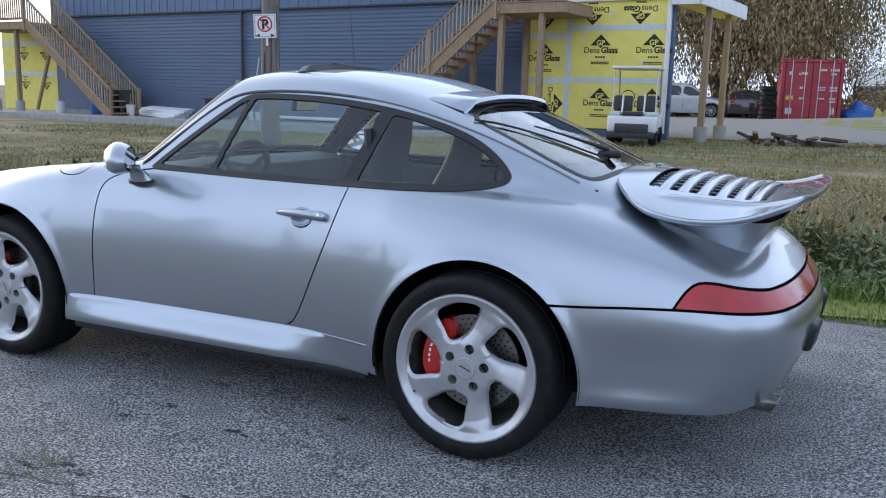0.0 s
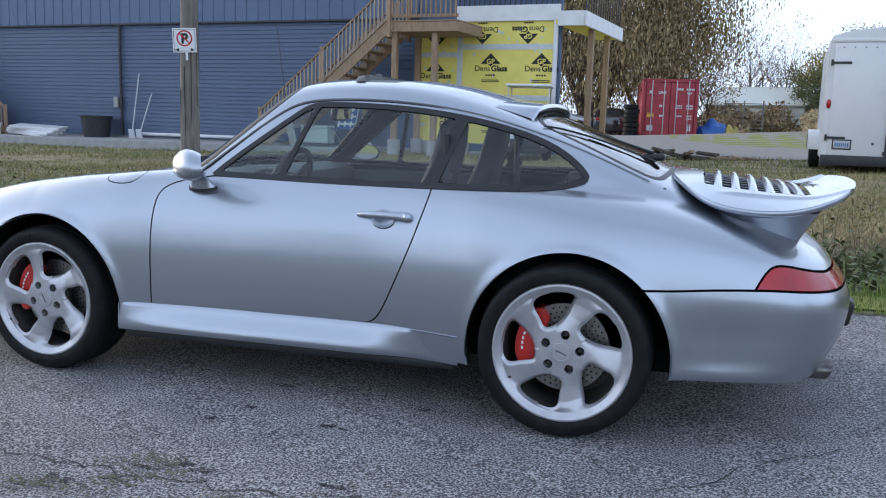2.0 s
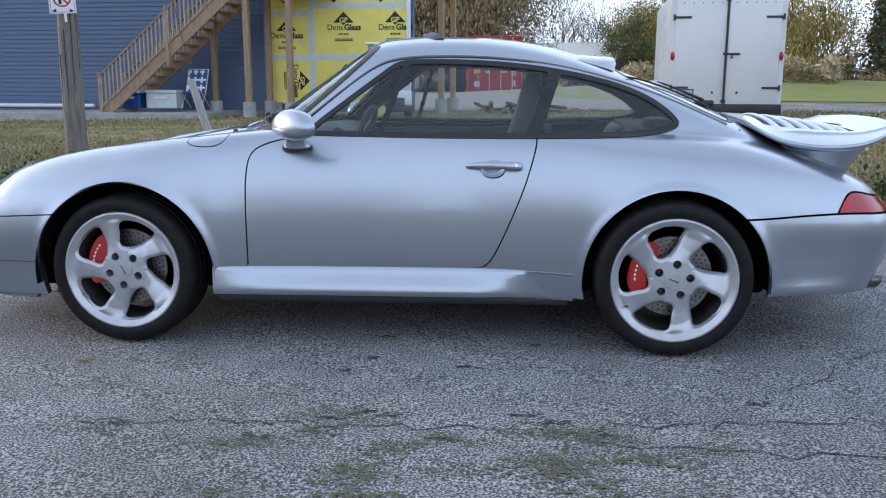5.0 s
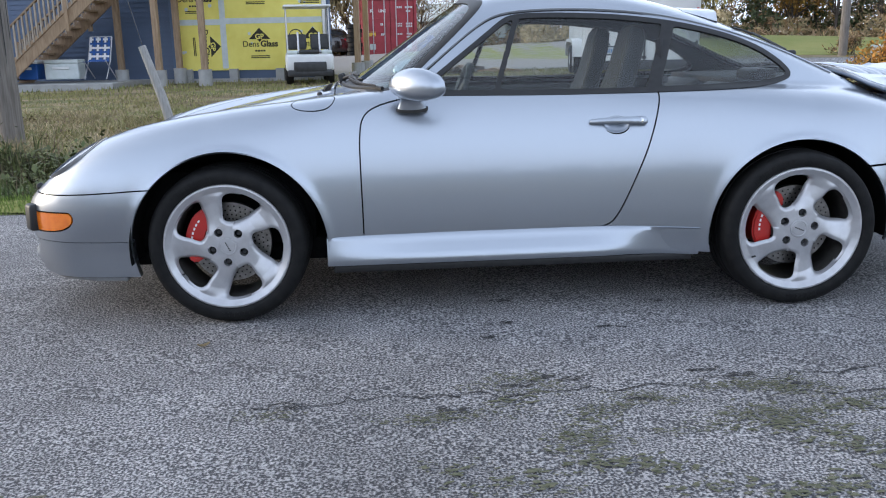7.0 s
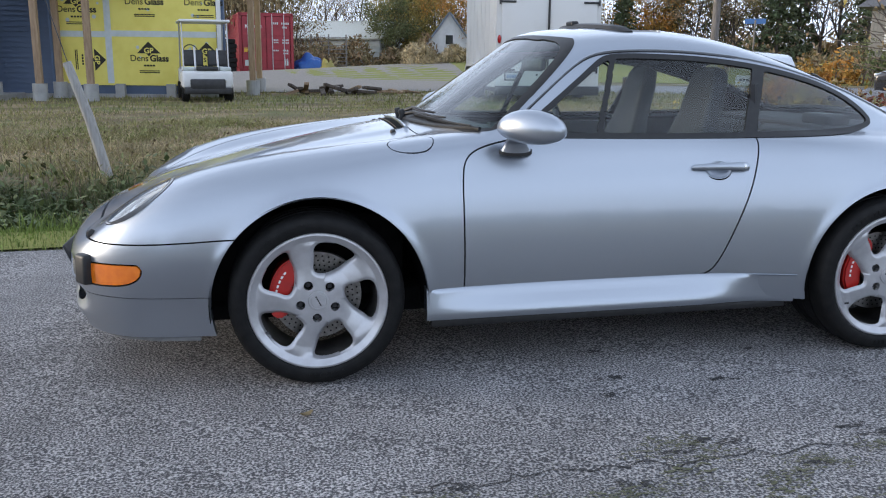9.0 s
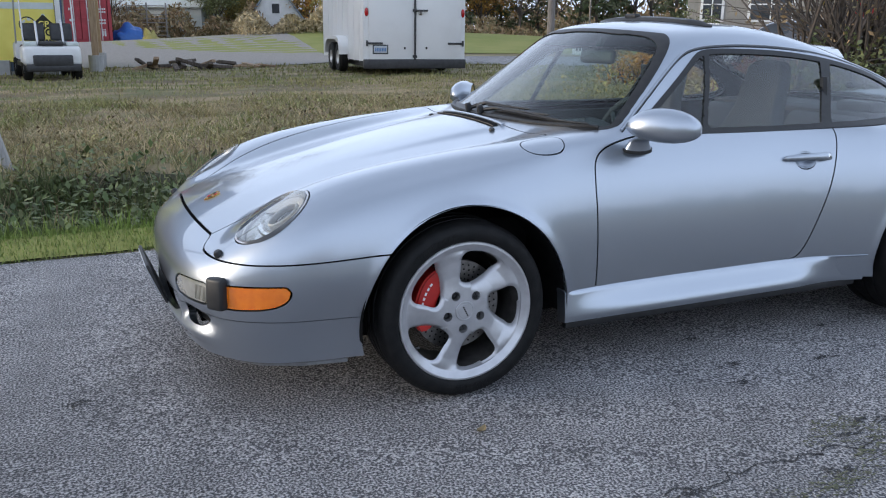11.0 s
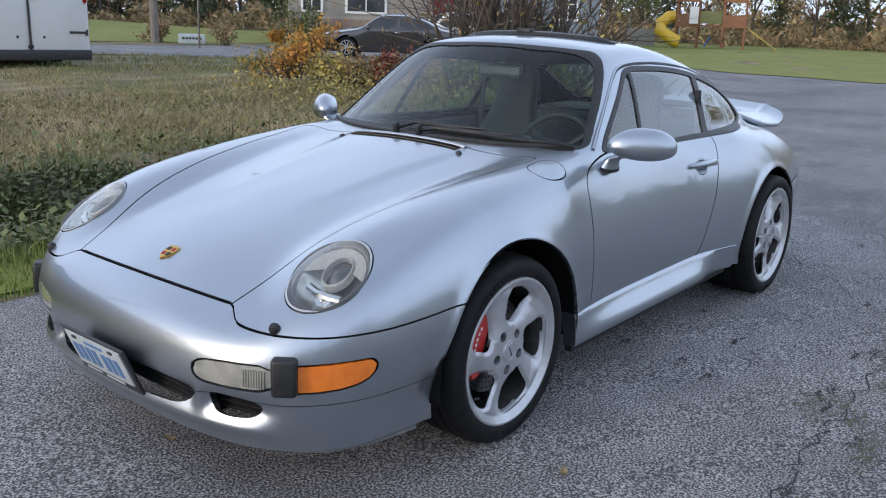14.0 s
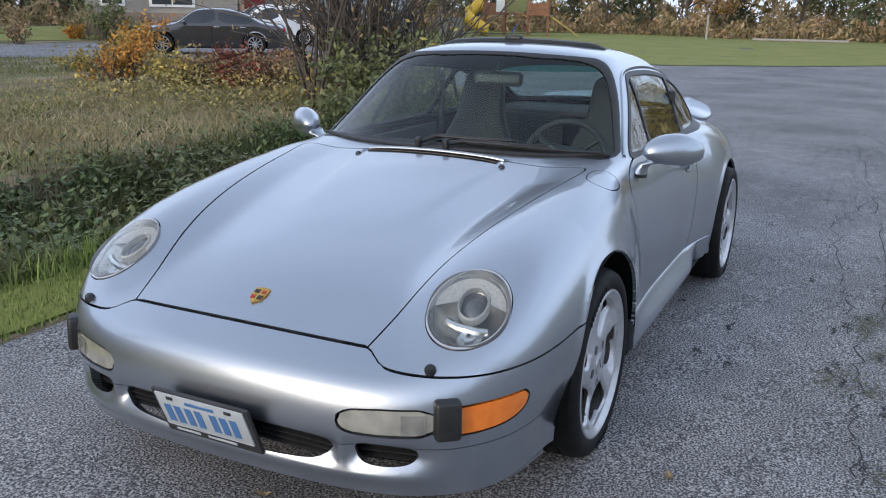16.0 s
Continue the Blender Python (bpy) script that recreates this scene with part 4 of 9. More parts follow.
# side skirts
for sgn in (-1, 1):
    bm = bmesh.new()
    rows = []
    for x in np.linspace(-0.745, 0.745, 42):
        wd = float(half_width(np.array([x]))[0])
        melt = float(np.clip((x - 0.34) / 0.34, 0, 1))
        melt = melt * melt * (3 - 2 * melt)
        out = (0.842 + 0.012 * melt) * (1 - melt) + (wd - 0.016) * melt
        s1, s2, s3, s4 = (u * (1 - melt) + v * melt for u, v in ((0.05, 0.90), (0.35, 1.0), (0.75, 1.0), (0.98, 1.0)))
        tp = 0.338 - 0.01 * np.clip((x - 0.45) / 0.3, 0, 1)
        sec = [(wd - 0.06, tp), (wd - 0.012, tp), (wd - 0.002, tp - 0.006), (wd + s1 * (out - wd), tp - 0.022), (wd + s2 * (out - wd), tp - 0.046), (wd + s3 * (out - wd), tp - 0.070), (wd + s4 * (out - wd), tp - 0.092), (out, tp - 0.106), (out - 0.004, tp - 0.118), (out - 0.05, tp - 0.124)]
        rows.append([bm.verts.new((x, sgn * y, z)) for y, z in sec])
    for r0, r1 in zip(rows, rows[1:]):
        for i in range(len(r0) - 1):
            bm.faces.new((r0[i], r0[i + 1], r1[i + 1], r1[i]))
    bm.faces.new(rows[0])
    bmesh.ops.recalc_face_normals(bm, faces=bm.faces)
    part("side_skirt", bm, "paint", car, "silver flared side skirt", smooth=50)
    part("jack_strip", box((1.45, 0.03, 0.03), (0.0, sgn * 0.80, 0.20), 0.006), "black_trim", car)


def on_skin(x, y, z, lift=0.0):
    """The place on the car's skin nearest to a point, and the way out of it."""
    p = settle(car_field, np.array([[x, y, z]]), 6)
    n = gradient(car_field, p)[0]
    n /= np.linalg.norm(n)
    return Vector(p[0] + lift * n), Vector(n)


def facing(at, n, up=(0, 0, 1)):
    """Axes at a place, with -y as the way out n."""
    y = -Vector(n).normalized()
    x = y.cross(Vector(up)).normalized()
    z = x.cross(y)
    m = Matrix((x, y, z)).transposed().to_4x4()
    m.translation = at
    return m


# ---- headlights, badges, plate ----
for sgn in (-1, 1):
    c, n = on_skin(-1.745, sgn * 0.620, 0.662)
    m = facing(c, n) @ Matrix.Diagonal((1.0, 1.0, 1.17, 1.0))
    # fluted upper face, clear lower bowl, projector and bulb shield
    bowl = lathe([(0.0005, 0.080), (0.04, 0.076), (0.075, 0.060), (0.096, 0.038), (0.106, 0.016)], 48)
    part("headlight_reflector", turned(bowl, m), "reflector", car, "bright headlight reflector bowl")
    rim_b = lathe([(0.098, 0.030), (0.112, 0.008), (0.114, 0.014), (0.114, 0.03)], 48)
    part("lamp_rim", turned(rim_b, m), "lamprim", car, "grey rim inside the headlight")
    face_b = bmesh.new()
    for d0, d1, r0, r1 in ((28, 152, 0.0, 0.099), (4, 28, 0.062, 0.099), (152, 176, 0.062, 0.099)):
        aa = np.linspace(radians(d0), radians(d1), 26)
        cx, cz = 0.006, 0.026
        outer_r = [face_b.verts.new((r1 * math.cos(a), 0.026, r1 * math.sin(a))) for a in aa]
        inner_r = [face_b.verts.new((cx + 0.046 * math.cos(a), 0.032, cz + 0.046 * math.sin(a))) for a in aa]
        for k in range(len(aa) - 1):
            face_b.faces.new((outer_r[k], outer_r[k + 1], inner_r[k + 1], inner_r[k]))
    part("fluted_face", turned(face_b, m), "lampface", car, "pale fluted lamp face")
    ring = lathe([(0.0405, 0.044), (0.041, 0.026), (0.0435, 0.024), (0.047, 0.027), (0.048, 0.05)], 40)
    oval = Matrix.Diagonal((0.92, 1.0, 1.10, 1.0))
    part("projector_ring", turned(ring, m @ Matrix.Translation((0.006, 0, 0.026)) @ oval), "lampface", car)
    ball = lathe([(0.0005, 0.024), (0.014, 0.026), (0.030, 0.033), (0.0415, 0.046)], 32)
    part("projector_lens", turned(ball, m @ Matrix.Translation((0.006, 0.006, 0.026)) @ oval), "lampdome", car)
    shield_b = tube([(-0.055, 0.036, -0.030), (-0.02, 0.034, -0.044), (0.03, 0.034, -0.052), (0.06, 0.040, -0.048)], 0.011, sides=8)
    part("bulb_shield", turned(shield_b, m), "chrome", car)
    low = lathe([(0.006, 0.034), (0.022, 0.028), (0.036, 0.046)], 7)
    part("dip_reflector", turned(low, m @ Matrix.Translation((0.012, 0.004, -0.060))), "chrome", car)
    at, n = on_skin(-1.925, sgn * 0.598, 0.548)
    jet = lathe([(0.0005, -0.016), (0.010, -0.015), (0.015, -0.008), (0.016, 0.004)], 20)
    part("washer_nozzle", turned(jet, facing(at, (n + Vector((0, 0, 0.5))).normalized())), "black_trim", car)
    # rubber block between fog lamp and turn signal
    at, n = on_skin(-1.937, sgn * 0.653, 0.430)
    part("bumper_guard", turned(box((0.070, 0.052, 0.108), (0, 0.002, 0), 0.012, seg=3), facing(at, n)), "black_trim", car, "black rubber bumper guard")
    at, n = on_skin(-0.79, sgn * 0.315, 0.88)
    nozzle = lathe([(0.0005, -0.010), (0.008, -0.009), (0.012, -0.003), (0.013, 0.003)], 14)
    part("hood_jet", turned(nozzle, facing(at, n, (1, 0, 0))), "black_trim", car)
    # ribs of the fog lamp glass
    at, n = on_skin(-1.98, sgn * 0.578, 0.416)
    ribs = bmesh.new()
    for i in range(9):
        box((0.0035, 0.004, 0.050), (-0.03 + 0.0075 * i, 0.002, 0), 0, None, ribs)
    part("fog_lamp_ribs", turned(ribs, facing(at, n)), "foglens", car)

crest_at, crest_n = on_skin(-1.85, 0.0, 0.64, 0.002)
shield = [(-0.024, 0.030), (0, 0.034), (0.024, 0.030), (0.026, 0.0), (0.016, -0.022), (0, -0.036), (-0.016, -0.022), (-0.026, 0.0)]
bm = slab(shield, -0.002, 0.003, None, 0.0012)
crest_m = facing(crest_at, crest_n, (1, 0, 0.5)) @ Euler((radians(90), 0, 0)).to_matrix().to_4x4()
part("hood_badge", turned(bm, crest_m), "gold", car, "gold shield badge")
bm = bmesh.new()
for x, y, w, h in ((-0.012, 0.014, 0.016, 0.014), (0.012, -0.010, 0.016, 0.016)):
    box((w, h, 0.001), (x, y, 0.0038), 0, None, bm)
part("badge_stripes", turned(bm, crest_m), "print", car)
bm = bmesh.new()
for x, y in ((0.012, 0.014), (-0.012, -0.010)):
    for k in range(2):
        box((0.004, 0.014, 0.001), (x - 0.004 + 0.008 * k, y, 0.0038), 0, None, bm)
part("badge_red_bars", turned(bm, crest_m), "signred", car)

# number plate: bars for the characters
pm = pose(-2.093, 0.0, 0.345, 22, 0, -90)
part("plate_frame", turned(box((0.332, 0.012, 0.166), (0, 0.004, -0.006), 0.005), pm), "dark", car, "black plate surround")
part("number_plate", turned(box((0.304, 0.004, 0.124), (0, -0.004, 0.008), 0.004), pm), "plate_white", car, "white plate with blue bars")
for x in (-0.112, -0.080, -0.046, -0.014, 0.034, 0.066, 0.098):
    part("plate_character", turned(box((0.024, 0.002, 0.066), (x * 1.08, -0.0065, -0.002), 0.0008, None, None, 1), pm), "plate_blue", car)
bm = bmesh.new()
box((0.10, 0.002, 0.012), (0, -0.0065, 0.050), 0.0008, None, bm, 1)
part("plate_heading", turned(bm, pm), "plate_blue", car)
for x in (-0.10, 0.10):
    part("plate_bolt", turned(box((0.022, 0.006, 0.010), (x, -0.007, 0.058), 0.002), pm), "dark", car)
bm = bmesh.new()
for x, w in ((-0.085, 0.085), (0.035, 0.10)):
    box((w, 0.002, 0.009), (x, -0.0035, -0.070), 0.0008, None, bm, 1)
part("dealer_lettering", turned(bm, pm), "plate_white", car)

# air intakes of the apron: dark boxes with slats
def intake(cx, cy, w, h, yaw, n):
    m = pose(cx, cy, 0.318, 0, 0, yaw)
    part("intake_duct", turned(box((w + 0.02, 0.10, h + 0.05), (0, 0.115, 0)), m), "black_liner", car)
    for k in range(n):
        part("intake_slat", turned(box((w, 0.035, 0.006), (0, 0.040, -h / 2 + h * (k + 0.5) / n), 0.002, (20, 0, 0)), m), "black_trim", car)


intake(-2.030, 0.0, 0.76, 0.08, -90, 5)
for sgn in (-1, 1):
    intake(-1.975, sgn * 0.51, 0.19, 0.07, -90 - sgn * 14, 4)
# splitter strip under the apron corners
for sgn in (-1, 1):
    pts = [(-1.895, 0.625), (-1.83, 0.700), (-1.70, 0.760), (-1.55, 0.785), (-1.55, 0.75), (-1.72, 0.72), (-1.86, 0.62)]
    bm = slab([(x, sgn * y) for x, y in pts], 0.178, 0.193, None, 0.003)
    part("splitter", bm, "lamprim", car, "grey rubber lip under the apron")

# ---- cowl vent and wipers ----
vent_y = np.linspace(-0.285, 0.275, 15)
rows = []
bm = bmesh.new()
for y in vent_y:
    rows.append([bm.verts.new(on_skin(x, y, 0.88, 0.0022)[0]) for x in (-0.778, -0.760, -0.742)])
for r0, r1 in zip(rows, rows[1:]):
    for k in range(2):
        bm.faces.new((r0[k], r0[k + 1], r1[k + 1], r1[k]))
part("cowl_vent", bm, "black_liner", car, "black slot vent at the lid's rear edge")
part("vent_lip", tube([on_skin(-0.733, y, 0.89, 0.004)[0] for y in np.linspace(-0.30, 0.29, 15)], 0.008), "paint", car)
part("vent_mesh_bar", tube([on_skin(-0.770, y, 0.88, 0.003)[0] for y in vent_y], 0.0025, sides=6), "bark", car)
part("cowl_seal", tube([on_skin(-0.695 + 0.346 * y * y + 0.364 * y ** 4, y, 0.893 - 0.02 * y * y, 0.002)[0] for y in np.linspace(-0.63, 0.63, 31)], 0.010, sides=8), "black_trim", car, "black seal along the windscreen's foot")
glass_x = lambda y, z: -0.695 + (z - 0.89) * 1.46 + 0.346 * y * y + 0.364 * y ** 4
for py, tip_y, low_z in ((0.08, -0.30, 0.925), (-0.04, -0.42, 0.912)):
    base, n = on_skin(-0.70, py, 0.89, 0.0)
    part("wiper_pivot", box((0.026, 0.022, 0.050), base + Vector((-0.004, 0, 0.020)), 0.007, (0, -14, 0), seg=3), "black_trim", car)
    arm = [base + Vector((0.004, 0, 0.024))] + [on_skin(glass_x(y, low_z + 0.004), y, low_z + 0.004, 0.013)[0] for y in np.linspace(py - 0.05, tip_y, 8)]
    part("wiper_arm", tube(arm, 0.007, taper=[0.009, 0.009, 0.008, 0.008, 0.007, 0.006, 0.005, 0.005, 0.004]), "black_trim", car)
    ys = np.linspace(tip_y + 0.30, tip_y - 0.22, 16)
    zs_w = [low_z - 0.030 * ((tip_y + 0.30 - y) / 0.52) ** 2 for y in ys]
    part("wiper_blade", tube([on_skin(glass_x(y, z), y, z, 0.009)[0] for y, z in zip(ys, zs_w)], 0.0055, sides=6), "black_trim", car)
    part("blade_frame", tube([on_skin(glass_x(y, z), y, z, 0.017)[0] for y, z in zip(ys[1:-1], zs_w[1:-1])], 0.003, sides=6), "dark", car)

# rear wiper
base, n = on_skin(1.37, -0.12, 0.97, 0.012)
part("rear_wiper_motor", turned(box((0.09, 0.035, 0.03), (0, 0, 0), 0.012, seg=3), Matrix.Translation(base)), "black_trim", car)
arm = [on_skin(1.37 - 0.27 * k, -0.12 - 0.17 * k, 1.0, 0.024 - 0.010 * k)[0] for k in np.linspace(0, 1, 7)]
part("rear_wiper_arm", tube(arm, 0.005, taper=[0.009, 0.007, 0.006, 0.005, 0.004, 0.004, 0.003]), "black_trim", car)
blade = [on_skin(1.40 - 0.46 * k, -0.19 - 0.26 * k, 1.0, 0.006)[0] for k in np.linspace(0, 1, 9)]
part("rear_wiper_blade", tube(blade, 0.004, sides=6), "black_trim", car)

# roof spoiler over the rear window, drip rails, sunroof
bm = bmesh.new()
rows = []
for y in np.linspace(-0.46, 0.46, 31):
    fade = min(1.0, (0.47 - abs(y)) / 0.08)
    h = 0.040 * max(fade, 0.1)
    a, n = on_skin(0.78, y, 1.2, 0.001)
    b, _ = on_skin(0.86, y, 1.17, 0.55 * h)
    c, _ = on_skin(0.925, y, 1.15, h)
    d, _ = on_skin(0.935, y, 1.15, h - 0.012)
    e, _ = on_skin(0.88, y, 1.16, 0.002)
    rows.append([bm.verts.new(q) for q in (a, b, c, d, e)])
for r0, r1 in zip(rows, rows[1:]):
    for i in range(4):
        bm.faces.new((r0[i], r0[i + 1], r1[i + 1], r1[i]))
bmesh.ops.recalc_face_normals(bm, faces=bm.faces)
part("roof_lip", bm, "paint", car, "silver lip over the rear window", smooth=60)
part("brake_lamp_strip", tube([on_skin(0.915, y, 1.15, 0.016)[0] for y in np.linspace(-0.36, 0.36, 15)], 0.011, sides=8), "black_trim", car, "dark brake lamp under the lip")
for sgn in (-1, 1):
    pts = []
    for x, yy, z in zip(np.interp(np.linspace(0, 1, 34), np.linspace(0, 1, 12), [-0.43, -0.27, -0.10, -0.02, 0.10, 0.30, 0.50, 0.70, 0.92, 1.10, 1.26, 1.40]),
                        np.interp(np.linspace(0, 1, 34), np.linspace(0, 1, 12), [0.69, 0.645, 0.585, 0.565, 0.555, 0.55, 0.555, 0.556, 0.556, 0.552, 0.546, 0.538]),
                        np.interp(np.linspace(0, 1, 34), np.linspace(0, 1, 12), [0.90, 1.03, 1.168, 1.203, 1.212, 1.208, 1.192, 1.162, 1.108, 1.055, 0.995, 0.93])):
        pts.append(on_skin(x, sgn * yy, z, 0.002)[0])
    for _ in range(3):
        pts = [pts[0]] + [(a + b * 2 + c) / 4 for a, b, c in zip(pts, pts[1:], pts[2:])] + [pts[-1]]
    part("drip_rail", tube(pts, 0.006, sides=6), "paint", car)
    part("drip_rail_gap", tube([p + Vector((0, sgn * 0.003, -0.009)) for p in pts], 0.0035, sides=6), "black_trim", car)
bm = bmesh.new()
rows = []
for y in np.linspace(-0.41, 0.41, 25):
    x = 0.06 + 0.55 * y * y
    a, n = on_skin(x, y, 1.28, 0.001)
    b, n = on_skin(x + 0.045, y, 1.28, -0.004)
    h = 0.016 * min(1, (0.425 - abs(y)) / 0.06)
    rows.append([bm.verts.new(q) for q in (a, a + Vector((0.008, 0, h * 0.85)), b + Vector((-0.005, 0, h + 0.006)), b)])
for r0, r1 in zip(rows, rows[1:]):
    for i in range(3):
        bm.faces.new((r0[i], r0[i + 1], r1[i + 1], r1[i]))
bm.faces.new(rows[0])
bm.faces.new(rows[-1])
bmesh.ops.recalc_face_normals(bm, faces=bm.faces)
part("wind_deflector", bm, "black_trim", car, "black raised wind deflector", smooth=50)
part("deflector_knob", box((0.035, 0.08, 0.022), on_skin(0.08, 0.0, 1.29, 0.018)[0], 0.008, seg=3), "black_trim", car)

# ---- tail spoiler ----
tray_mid = spline((1.40, 0.934), (1.55, 0.926), (1.675, 0.916), (1.80, 0.900), (1.90, 0.884), (1.96, 0.873), (2.01, 0.875), (2.07, 0.890), (2.14, 0.912), soft=0.015)
tray_edge = spline((1.40, 0.93), (1.46, 0.905), (1.51, 0.868), (1.57, 0.836), (1.65, 0.822), (1.76, 0.819), (1.87, 0.825), (1.95, 0.840), (2.02, 0.865), (2.14, 0.908), soft=0.02)


def tray_top(x, y):
    """A dished tray: its wings fall away outwards, its rear lip turns up."""
    a = np.abs(np.asarray(y, float))
    fall = (a / 0.63) ** 2
    ridge = 0.008 * np.exp(-((a - 0.455) / 0.022) ** 2) * np.clip((np.asarray(x, float) - 1.62) / 0.08, 0, 1)
    return tray_mid(x) * (1 - fall) + tray_edge(x) * fall + ridge


tray_plan = inside_of([(1.455, 0), (1.46, 0.30), (1.49, 0.43), (1.55, 0.53), (1.65, 0.605), (1.80, 0.635), (1.94, 0.62), (2.04, 0.56), (2.105, 0.42), (2.135, 0.2), (2.14, 0), (2.135, -0.2), (2.105, -0.42), (2.04, -0.56), (1.94, -0.62), (1.80, -0.635), (1.65, -0.605), (1.55, -0.53), (1.49, -0.43), (1.46, -0.30)], 3)
gx, gy = np.arange(1.43, 2.17, 0.014), np.arange(-0.658, 0.66, 0.014)
grid = np.stack(np.meshgrid(gx, gy, indexing="ij"), -1).reshape(-1, 2)
gv = np.column_stack([grid, tray_top(grid[:, 0], grid[:, 1])])
ny = len(gy)
quad = np.array([(i * ny + j, (i + 1) * ny + j, (i + 1) * ny + j + 1, i * ny + j + 1) for i in range(len(gx) - 1) for j in range(ny - 1)])
tray_f = lambda p: p[..., 2] - tray_top(p[..., 0], p[..., 1])
tray = Skin(tray_f, gv, np.concatenate([quad[:, [0, 1, 2]], quad[:, [0, 2, 3]]]))
tops, _ = tray.cut(tray.all, lambda p: tray_plan(p[:, 0], p[:, 1]))
grille_plan = inside_of([(1.575, 0.34), (1.59, 0.385), (1.95, 0.385), (1.968, 0.34), (1.968, -0.34), (1.95, -0.385), (1.59, -0.385), (1.575, -0.34)], 1)
_, tops = tray.cut(tops, lambda p: grille_plan(p[:, 0], p[:, 1]))
tail = thing("tail_spoiler", "", "")
nest(tail, car, Matrix.Identity(4))
tray.mesh("tray", tops, "paint", tail, "silver upswept tail tray", rim=0.003)
# rounded underside, lofted inwards from the tray's edge
edge = rounded([(1.455, 0), (1.46, 0.30), (1.49, 0.43), (1.55, 0.53), (1.65, 0.605), (1.80, 0.635), (1.94, 0.62), (2.04, 0.56), (2.105, 0.42), (2.135, 0.2), (2.14, 0), (2.135, -0.2), (2.105, -0.42), (2.04, -0.56), (1.94, -0.62), (1.80, -0.635), (1.65, -0.605), (1.55, -0.53), (1.49, -0.43), (1.46, -0.30)], 3)
bm = bmesh.new()
rows = []
for k, drop in ((1.0, 0.0015), (1.004, 0.006), (1.004, 0.015), (0.992, 0.023), (0.95, 0.028), (0.80, 0.032), (0.60, 0.034)):
    ring = []
    for x, y in edge:
        zt = float(tray_top(np.array(x), np.array(y)))
        ring.append(bm.verts.new((1.80 + (x - 1.80) * k, y * k, zt - drop)))
    rows.append(ring)
for r0, r1 in zip(rows, rows[1:]):
    for k in range(len(r0)):
        bm.faces.new((r0[k], r0[(k + 1) % len(r0)], r1[(k + 1) % len(r0)], r1[k]))
bmesh.ops.recalc_face_normals(bm, faces=bm.faces)
part("tray_underside", bm, "paint", tail, smooth=60)
bm = bmesh.new()
rows = [[bm.verts.new((x, y, float(tray_top(x, y)) - 0.030)) for y in np.linspace(-0.40, 0.40, 17)] for x in np.linspace(1.565, 1.975, 9)]
for r0, r1 in zip(rows, rows[1:]):
    for k in range(16):
        bm.faces.new((r0[k], r0[k + 1], r1[k + 1], r1[k]))
part("grille_floor", bm, "black_liner", tail)
for x in (1.632, 1.697, 1.761, 1.822, 1.879, 1.928):
    bm = bmesh.new()
    rows = []
    for y in np.linspace(-0.388, 0.388, 19):
        e = min(1.0, (0.40 - abs(y)) / 0.07)
        zt = float(tray_top(x, y)) + 0.007 * e
        w = 0.017 + 0.014 * (1 - e) ** 2
        rows.append([bm.verts.new(q) for q in ((x - w, y, zt - 0.012), (x - w * 0.7, y, zt - 0.003), (x, y, zt), (x + w * 0.7, y, zt - 0.005), (x + w, y, zt - 0.015), (x + w, y, zt - 0.034), (x - w, y, zt - 0.034))])
    for r0, r1 in zip(rows, rows[1:]):
        for k in range(7):
            bm.faces.new((r0[k], r0[(k + 1) % 7], r1[(k + 1) % 7], r1[k]))
    bm.faces.new(rows[0])
    bm.faces.new(rows[-1])
    bmesh.ops.recalc_face_normals(bm, faces=bm.faces)
    part("louvre", bm, "paint", tail, smooth=60)
for y in np.linspace(-0.34, 0.34, 13):
    part("grille_rib", tube([(x, float(y), float(tray_top(x, y)) - 0.016) for x in np.linspace(1.58, 1.965, 8)], 0.004, sides=4), "lamprim", tail)
# pedestal under the tray
bm = bmesh.new()
rows = []
for z, x0, x1, w in ((0.60, 1.60, 1.90, 0.43), (0.69, 1.56, 1.945, 0.455), (0.75, 1.53, 1.975, 0.48), (0.802, 1.50, 2.005, 0.50)):
    pl = rounded([(x0, -w), (x1 - 0.05, -w), (x1, -w + 0.10), (x1 + 0.02, 0), (x1, w - 0.10), (x1 - 0.05, w), (x0, w)], 2)
    rows.append([bm.verts.new((x, y, z)) for x, y in pl])
for r0, r1 in zip(rows, rows[1:]):
    for k in range(len(r0)):
        bm.faces.new((r0[k], r0[(k + 1) % len(r0)], r1[(k + 1) % len(r0)], r1[k]))
bmesh.ops.recalc_face_normals(bm, faces=bm.faces)
part("spoiler_base", bm, "paint", tail, "silver spoiler pedestal", smooth=50)

# exhaust tips, rear guards, rear valance
for sgn in (-1, 1):
    for k in (0, 1):
        pipe = lathe([(0.024, 0.012), (0.0245, 0.0), (0.027, -0.003), (0.029, 0.0), (0.029, 0.14), (0.024, 0.14), (0.024, 0.012)], 28)
        for v in pipe.verts:
            v.co.y -= 0.5 * v.co.z * (v.co.y < 0.1)
        turned(pipe, pose(2.055, sgn * (0.515 - 0.075 * k), 0.236, 0, 0, 90))
        part("exhaust_tip", pipe, "steel", car, "brownish steel exhaust tip")
    at, n = on_skin(2.12, sgn * 0.27, 0.42)
    part("rear_guard", turned(box((0.13, 0.045, 0.10), (0, 0.004, 0), 0.016, seg=3), facing(at, n)), "black_trim", car, "black rubber rear guard")
part("rear_valance", box((0.40, 1.16, 0.06), (1.72, 0, 0.235), 0.02), "black_trim", car)

